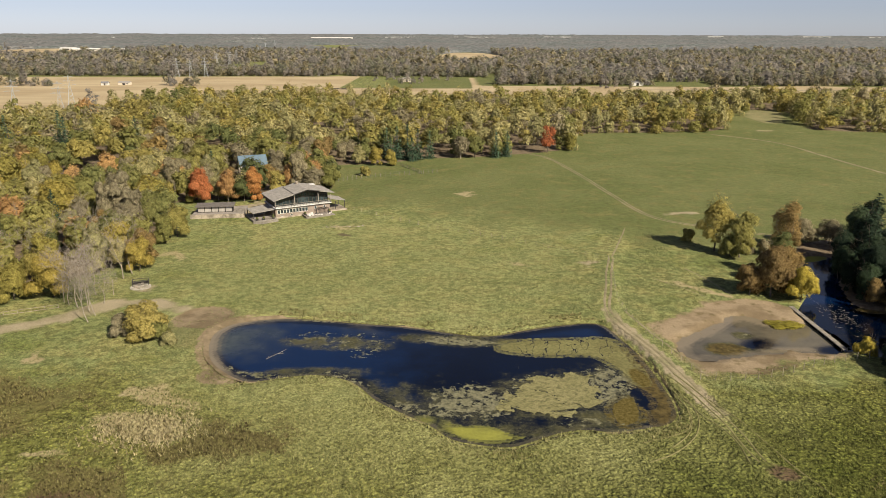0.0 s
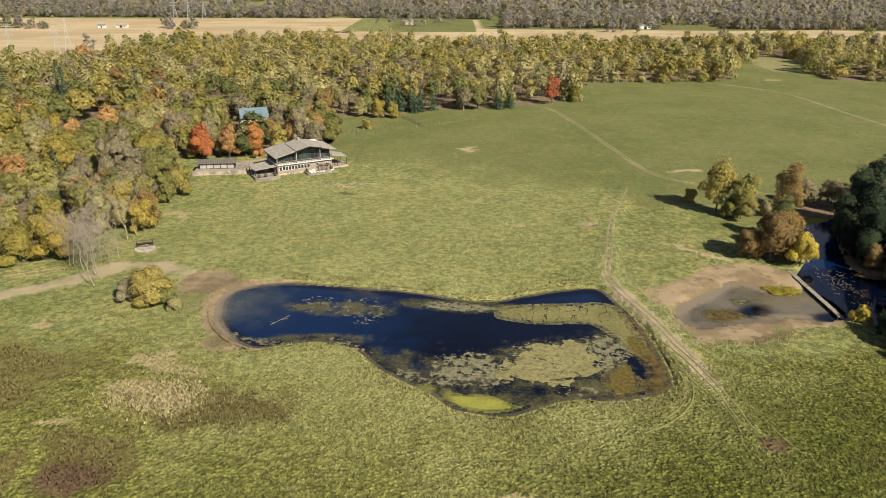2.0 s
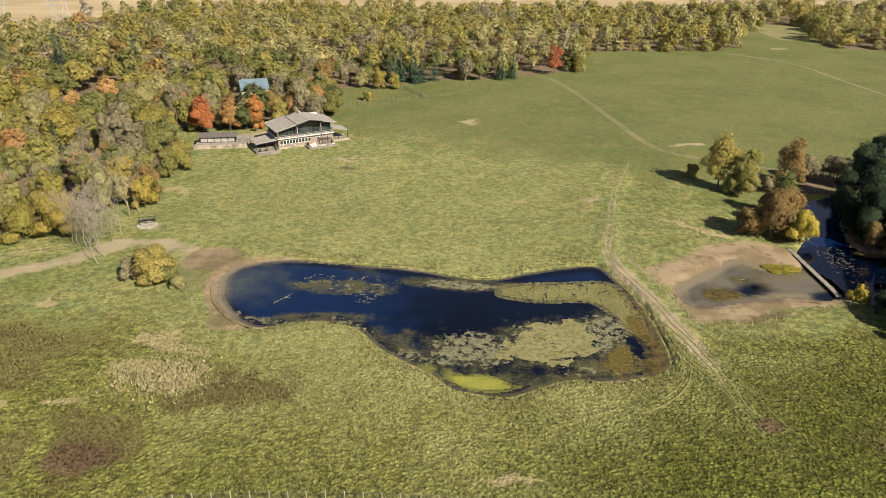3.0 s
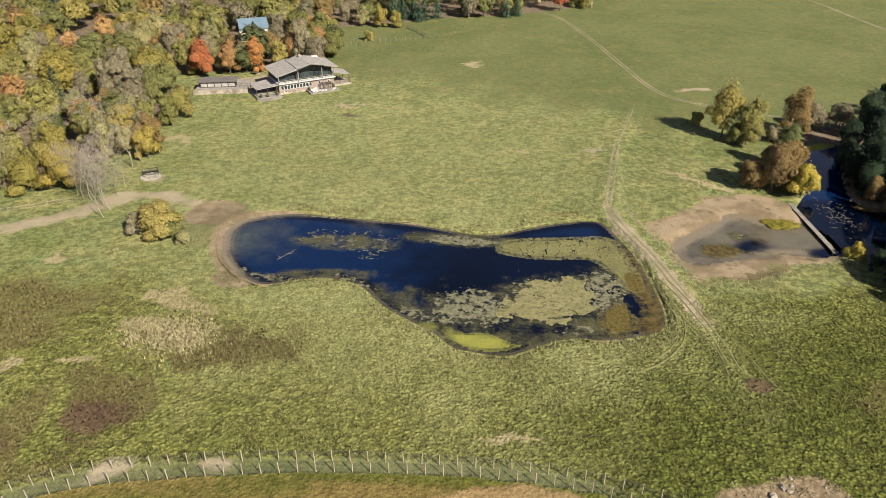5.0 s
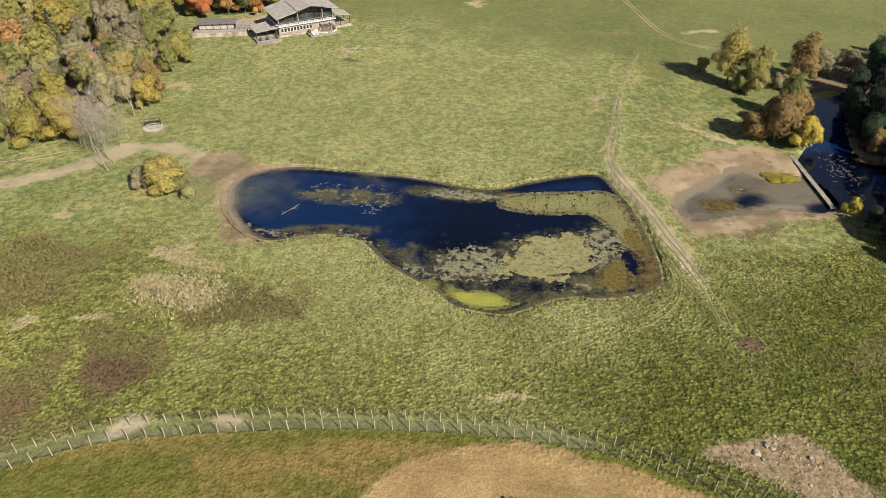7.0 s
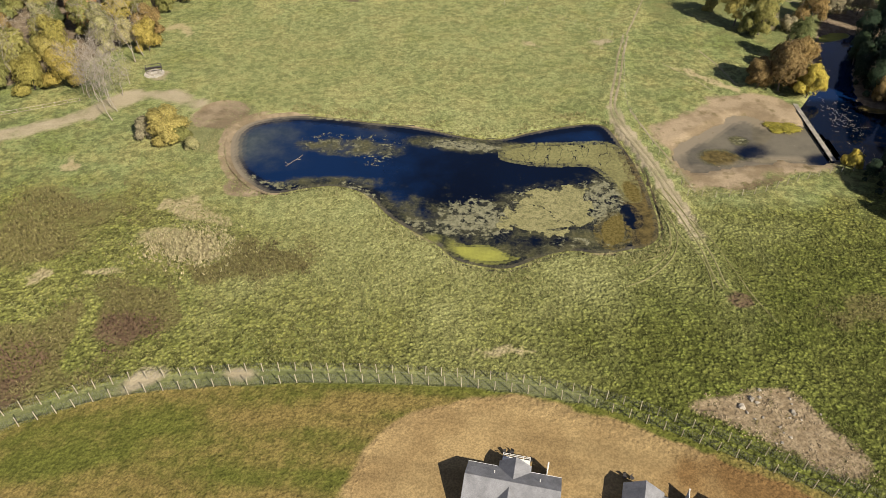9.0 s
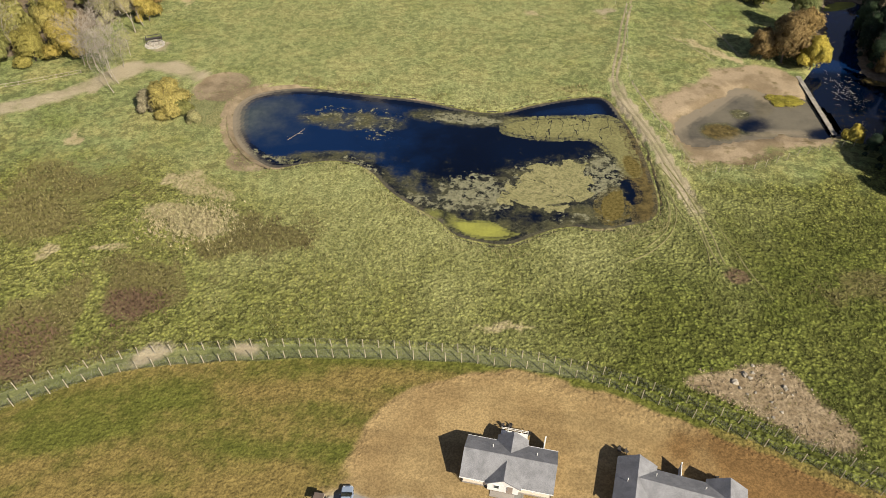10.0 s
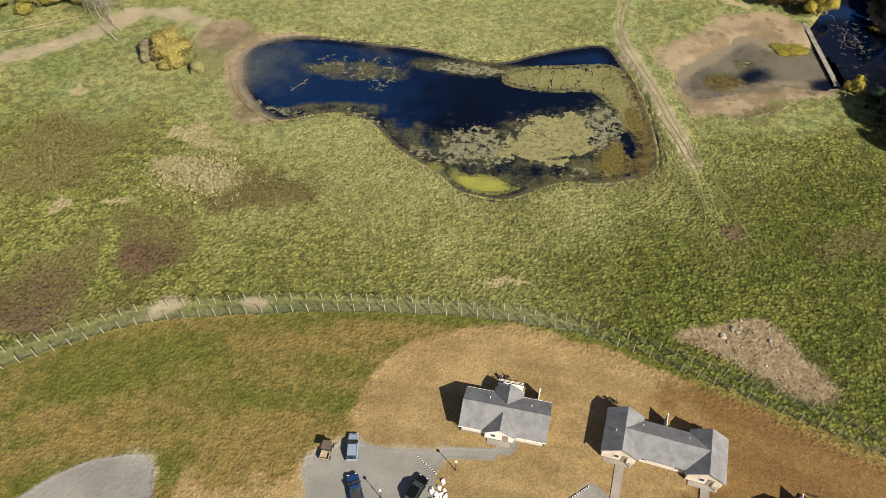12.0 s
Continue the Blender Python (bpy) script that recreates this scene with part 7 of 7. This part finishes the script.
# white driftwood left in the pond, log in the creek
log = thing("driftwood", pose(-40.5, 151.5, 0.02), "bleached branches lying in the pond", "driftwood")
part("branch", tube(tube(bmesh.new(), (-2.6, -2.4, 0), (0.2, 1.2, 0.12), 0.05, 0.03, 5), (-1.8, -1.6, 0.02), (-2.9, -0.9, 0.1), 0.035, 0.02, 5), BARK_PALE, log)
part("twig", tube(tube(bmesh.new(), (0.2, 1.2, 0.1), (1.0, 2.4, 0.16), 0.05, 0.03, 4), (-0.6, 0.2, 0.08), (0.9, 0.6, 0.1), 0.04, 0.03, 4), BARK_PALE, log)
brush_pile = thing("fallen_branches", pose(103, 176, 0.05), "bleached fallen branches in the creek", "branches")
rr_ = np.random.default_rng(9)
for k in range(100):
    a = Vector((rr_.normal(0, 2.2), rr_.normal(0, 4.6), rr_.uniform(0, 0.5)))
    d = Vector((rr_.normal(0, 1), rr_.normal(0, 1), rr_.normal(0, 0.2))).normalized() * rr_.uniform(0.5, 1.9)
    part("branch", tube(bmesh.new(), a, a + d, 0.03, 0.012, 4), BARK_PALE, brush_pile)

# ---- boardwalk ----
walkway = thing("boardwalk", pose(93, 168.4, 0.0, 0, 0, 0.4), "weathered grey boardwalk across the water", "boardwalk")
bm = bmesh.new()
for k in range(92):
    box(bm, -0.62, 0.62, -13.8 + k * 0.3, -13.52 + k * 0.3, 0.62 + 0.01 * (k % 3), 0.69 + 0.01 * (k % 3))
part("planking", bm, WOOD_GREY, walkway)
for x in (-0.56, 0.42):
    part("beam", boxes((x, x + 0.14, -13.8, 13.8, 0.42, 0.615)), WOOD_GREY, walkway)
for k in range(8):
    for x in (-0.7, 0.58):
        part("post", boxes((x, x + 0.12, -13.4 + k * 3.8, -13.28 + k * 3.8, -1.2, 0.95)), WOOD_GREY, walkway)

# ---- fences ----


def fence(name, pts, gap, height, label, radius=0.07, strands=4, material=None, jitter=0.0, thick=0.008, woven=False):
    spots = along(rounded(pts, False, 2), gap)
    f = thing(name, Matrix(), label, "fence", "fences")
    bm = tube(bmesh.new(), (0, 0, -0.4), (0, 0, height), radius, radius * 0.9, 7)
    first = None
    rj = np.random.default_rng(len(spots))
    at = []
    for x, y, a in spots:
        x, y = x + rj.normal(0, jitter), y + rj.normal(0, jitter)
        z = zat(x, y)
        at.append((x, y, z))
        if first is None:
            first = part("post", bm, material or POST, f)
            first.matrix_basis = pose(x, y, z)
        else:
            ob = new("post", first.data)
            ob.parent = f
            ob.matrix_basis = Matrix.LocRotScale((x, y, z), Euler((rj.normal(0, 0.03), rj.normal(0, 0.03), a)), (1, 1, rj.uniform(0.93, 1.05)))
    if woven:
        bm = bmesh.new()
        for p, q in zip(at[:-1], at[1:]):
            for j in range(1, 9):
                x, y, z = (p[i] + (q[i] - p[i]) * j / 9 for i in range(3))
                tube(bm, (x, y, z + 0.1), (x, y, z + height * 0.96), 0.006, 0.006, 3)
        part("netting", bm, WIRE, f, "grey woven wire netting")
    for k in range(strands):
        h = height * (0.12 + 0.84 * k / max(strands - 1, 1))
        bm = bmesh.new()
        for p, q in zip(at[:-1], at[1:]):
            tube(bm, (p[0], p[1], p[2] + h), (q[0], q[1], q[2] + h), thick, thick, 3)
        part("rail" if thick > 0.03 else "wire", bm, WIRE if thick < 0.03 else (material or POST), f)
    return f


fence("wire_fence", FRONT, 2.9, 2.4, "tall wire fence on slender pale wooden posts", 0.095, 9, woven=True)
fence("wire_fence", BACK, 2.9, 2.4, "tall wire fence running beside its twin", 0.095, 9, woven=True)
fence("wire_fence", [(-44, 292), (-12.7, 264), (8.5, 252), (33.4, 235.4), (50, 223)], 4.6, 1.5, "thin wire fence across the pasture", 0.06, 3)
fence("wire_fence", [(-58, 346), (-42, 358), (-14.4, 367.5), (-5, 372)], 2.6, 2.2, "pale-posted fence round the far lawn", 0.09, 3, WOOD_GREY)
fence("wire_fence", [(51.5, 222), (49.5, 205), (46, 187), (46.5, 172), (50, 155), (53.6, 140)], 4.2, 1.5, "thin wire fence beside the cart track", 0.06, 3)
fence("wire_fence", [(53.4, 139), (60, 138.4), (68, 139.6), (74, 142), (81, 145.5), (88, 148.2), (95, 150.2), (101, 150.4)], 3.2, 1.9, "wire fence of pale posts south of the mud pond", 0.08, 3)
fence("rail_fence", [(-130, 168), (-118.5, 172.5), (-106.5, 178.2)], 3.2, 1.0, "pale rail fence at the wood's rim", 0.07, 2, BARK_PALE, thick=0.06)
fence("rail_fence", [(66, 452), (74, 449), (81, 446.5), (82, 455)], 3, 1.5, "grey rail pen at the wood's corner", 0.1, 3, WOOD_GREY, thick=0.07)
fence("rail_fence", [(-28, 392), (-20, 378), (-14, 366)], 3, 1.6, "grey rail fence at the far lawn's end", 0.1, 3, WOOD_GREY, thick=0.07)

# ---- grass and weeds ----


def tufts(name, x, y, high, material, label, blades=5, seed=1, wide=0.35):
    r = np.random.default_rng(seed)
    n = len(x)
    z = land(x, y) - 0.03
    a = r.uniform(0, 2 * math.pi, (n, blades))
    h = high[:, None] * r.uniform(0.6, 1.15, (n, blades))
    lean = r.uniform(0.25, 0.95, (n, blades)) * h
    base = np.stack([x, y, z], 1)[:, None, :] + np.stack([r.normal(0, 0.12, (n, blades)), r.normal(0, 0.12, (n, blades)), 0 * a], 2)
    side = np.stack([-np.sin(a), np.cos(a), 0 * a], 2) * (h * wide * 0.5)[..., None]
    tip = base + np.stack([np.cos(a) * lean, np.sin(a) * lean, h], 2)
    nor = np.cross(side, tip - base)
    side = np.where(nor[..., 2:] < 0, -side, side)      # faces look upwards
    v = np.stack([base - side, base + side, tip], 2).reshape(-1, 3)
    nor /= np.linalg.norm(nor, axis=2)[..., None] + 1e-9
    nor = np.where(nor[..., 2:] < 0, -nor, nor) + np.array([0, 0, 0.7])
    nor /= np.linalg.norm(nor, axis=2)[..., None]
    me = mesh_of(name, v, np.arange(len(v)).reshape(-1, 3), material, normals=np.repeat(nor.reshape(-1, 3), 3, 0))
    lush = np.clip(step(x + 30 * (fbm(x, y, 14, 3, 21) - 0.5), -5, 55) * step(y, 150, 110) + 0.3 * step(y, 98, 86), 0, 1)
    give(me, "lush", np.repeat(lush, 3 * blades))
    if "dead" in name:
        give(me, "purple", np.repeat(np.maximum(spot(x, y, -62.5, 94, 7, 5), spot(x, y, -82, 83, 10, 6, 0.4)) + 0.5 + 0.8 * (fbm(x, y, 4, 3, 22) - 0.5), 3 * blades))
    else:
        give(me, "bleached", np.repeat(step(np.hypot((x + 2) / 1.25, y - 137) + 40 * (fbm(x, y, 14, 3, 21) - 0.5), 62, 22), 3 * blades))
    return tagged(new(name, me), label, "grass", kind="stuff")


def blades_of(name, a, b, c, vary=0.5):
    s = Shade(name, 0.8, 0, 0.15)
    f = s.calc("ADD", s.calc("MULTIPLY", s.noise(9, 3), 0.4), s.calc("MULTIPLY", s.island(), 0.6))
    tone = s.ramp(f, (0.3, a), (0.5, b), (0.72, c))
    if name == "weed_blades":
        tone = s.mix(s.attr("lush"), tone, s.ramp(f, (0.2, (0.078, 0.093, 0.021)), (0.5, (0.11, 0.12, 0.03)), (0.8, (0.16, 0.16, 0.045))))
    tone = s.mix(s.calc("MULTIPLY", s.attr("bleached"), 0.6), tone, (0.262, 0.26, 0.11))
    if name == "dead_weed":
        tone = s.mix(s.fit(s.attr("purple"), 0.3, 0.7), tone, (0.1, 0.064, 0.04))
    s.colour(s.gain(tone, s.fit(s.noise(0.7, 3), 0.25, 0.75, 1 - vary, 1 + vary)))
    return s.m


BLADE = blades_of("weed_blades", (0.115, 0.13, 0.042), (0.165, 0.168, 0.058), (0.225, 0.208, 0.085))
BLADE_BROWN = blades_of("dead_weed", (0.092, 0.075, 0.033), (0.13, 0.112, 0.045), (0.185, 0.162, 0.066))
BLADE_PALE = blades_of("reed_blades", (0.16, 0.145, 0.055), (0.21, 0.18, 0.078), (0.27, 0.225, 0.11))
BLADE_STRAW = blades_of("straw_blades", (0.25, 0.215, 0.11), (0.31, 0.26, 0.145), (0.36, 0.305, 0.18))
BLADE_PASTURE = blades_of("pasture_blades", (0.133, 0.15, 0.057), (0.172, 0.183, 0.075), (0.22, 0.21, 0.096))


def sow(n, lo, hi, seed):
    r = np.random.default_rng(seed)
    x, y = r.uniform(lo[0], hi[0], n), r.uniform(lo[1], hi[1], n)
    free = (depth_in(POND, x, y, 6) < -0.8) & (depth_in(MUD_BANK, x, y, 6) < 0.3) & (depth_in(CREEK, x, y, 6) < -0.8) & (depth_in(RUBBLE, x, y, 6) < 0.3)
    free &= ((near_line(TRACK, x, y, 6) > 2.2) | (y < 132)) & (near_line(LEFT_TRACK, x, y, 8) > 3.6) & (near_line(rounded(MEADOW_TRACK, False), x, y, 6) > 1.3) & (np.hypot(x - 56.1, y - 105) > 2.8) & (depth_in(WOODS, x, y, 6) < 0) & (np.abs(x) < 0.7 * y + 34)
    north = y - np.interp(x, FENCE_BACK[:, 0], FENCE_BACK[:, 1]) + 2.2
    return x[free], y[free], north[free], r


x, y, north, r = sow(150000, (-110, 60), (112, 168), 1)
ok = (north > 3.2) & (r.random(len(x)) < step(y + 18 * (fbm(x, y, 12, 2, 90) - 0.5), 165, 120))


def scrub(x, y):
    """Density of dead brush over the plan."""
    u, v = warped(x, y)
    return np.maximum.reduce([spot(u, v, -94, 117, 18, 7.5, 0.2), 0.6 * spot(u, v, -90, 129, 22, 12) - 0.12, spot(u, v, -61, 96, 13, 9.5, 0.3), spot(u, v, -78, 87.5, 15, 8.5, 0.25), spot(u, v, -47, 110, 14, 5.5, 0.5), spot(u, v, -41, 117, 9, 5.5, 0.3), 0.8 * spot(u, v, 81, 105, 7, 4.5)]) + 1.3 * (fbm(x, y, 5, 4, 91) - 0.5) - 1.2 * np.maximum.reduce([step(near_line(g, x, y, 6), 1.8, 0.6) for g in GAPS])


brown = scrub(x, y) > r.normal(0.2, 0.22, len(x))
size = 0.14 + 0.42 * fbm(x, y, 9, 3, 92) ** 1.3 * r.uniform(0.5, 1.3, len(x))
g = ok & ~brown
tufts("meadow_weeds", x[g], y[g], size[g], BLADE, "dense green weeds of the meadow", 4, 3, 0.34)
bx, by, bn, rb = sow(26000, (-110, 78), (-30, 150), 14)
b2 = scrub(bx, by) > rb.normal(0.25, 0.2, len(bx))
tufts("dead_weeds", bx[b2 & (bn > 2)], by[b2 & (bn > 2)], rb.uniform(0.3, 0.8, int((b2 & (bn > 2)).sum())), BLADE_BROWN, "tall brown dead weeds in ragged patches", 4, 24, 0.3)
g = ok & brown
tufts("dead_weeds", x[g], y[g], size[g] * 1.25, BLADE_BROWN, "brown dead weeds in patches", 4, 4, 0.3)
x, y, north, r = sow(60000, (-112, 110), (75, 262), 2)
g = (r.random(len(x)) < 0.75 * step(y + 25 * (fbm(x, y, 14, 2, 93) - 0.5), 112, 150) * step(y, 262, 215)) & ~((x < -20) & (y < 130))
tufts("pasture_tufts", x[g], y[g], 0.18 + 0.3 * fbm(x[g], y[g], 8, 3, 94), BLADE_PASTURE, "short yellow-green pasture tufts", 5, 5, 0.3)
r = np.random.default_rng(8)
x, y = r.uniform(-72, 46, 60000), r.uniform(108, 180, 60000)
d = depth_in(POND, x, y, 6)
reed = (d < -0.5) & (d > -1.8 - 2.6 * (fbm(x, y, 6, 2, 95) > 0.5)) & (near_line(TRACK, x, y, 6) > 2.0) & ~((x < -46) & (y > 134)) & (r.random(len(x)) < 0.55)
tufts("shore_reeds", x[reed], y[reed], r.uniform(0.3, 0.75, reed.sum()), BLADE_PALE, "pale reeds along the pond's shore", 4, 6, 0.25)
x, y = r.normal(-57.5, 4.6, 1900), r.normal(118, 2.8, 1900)
tufts("straw_weeds", x, y, r.uniform(0.4, 0.9, len(x)), BLADE_STRAW, "patch of straw-coloured dead weeds", 4, 7, 0.3)

x, y = r.uniform(38, 68, 2600), r.uniform(64, 85, 2600)
g = (depth_in(RUBBLE, x, y, 4) > 0) & (fbm(x, y, 3, 3, 97) > 0.5)
tufts("rubble_weeds", x[g], y[g], r.uniform(0.2, 0.5, g.sum()), BLADE_BROWN, "sparse dead weeds on the rubble", 3, 9, 0.3)

# broken stones and clods strewn over the rubble
x, y = r.uniform(38, 68, 2600), r.uniform(64, 86, 2600)
g = (depth_in(RUBBLE, x, y, 4) > -0.6) & (fbm(x, y, 2.5, 3, 98) > 0.5)
x, y = x[g], y[g]
v8 = np.array([(a, b, c) for c in (-0.3, 1) for b in (-1, 1) for a in (-1, 1)], float)
f6 = np.array([(0, 2, 3, 1), (4, 5, 7, 6), (0, 1, 5, 4), (2, 6, 7, 3), (0, 4, 6, 2), (1, 3, 7, 5)])
v = v8[None] * (r.uniform(0.03, 0.14, (len(x), 1, 1))) * r.uniform(0.5, 1.2, (len(x), 8, 3)) + np.stack([x, y, land(x, y)], 1)[:, None]
f = (f6[None] + 8 * np.arange(len(x))[:, None, None]).reshape(-1, 4)
CLOD = plain("broken_stone", (0.29, 0.225, 0.145), 0.95, size=0.4, vary=0.6)
tagged(new("rubble_stones", mesh_of("rubble_stones", v.reshape(-1, 3), f, CLOD)), "broken stones and clods strewn over bare soil", "rubble", kind="stuff")
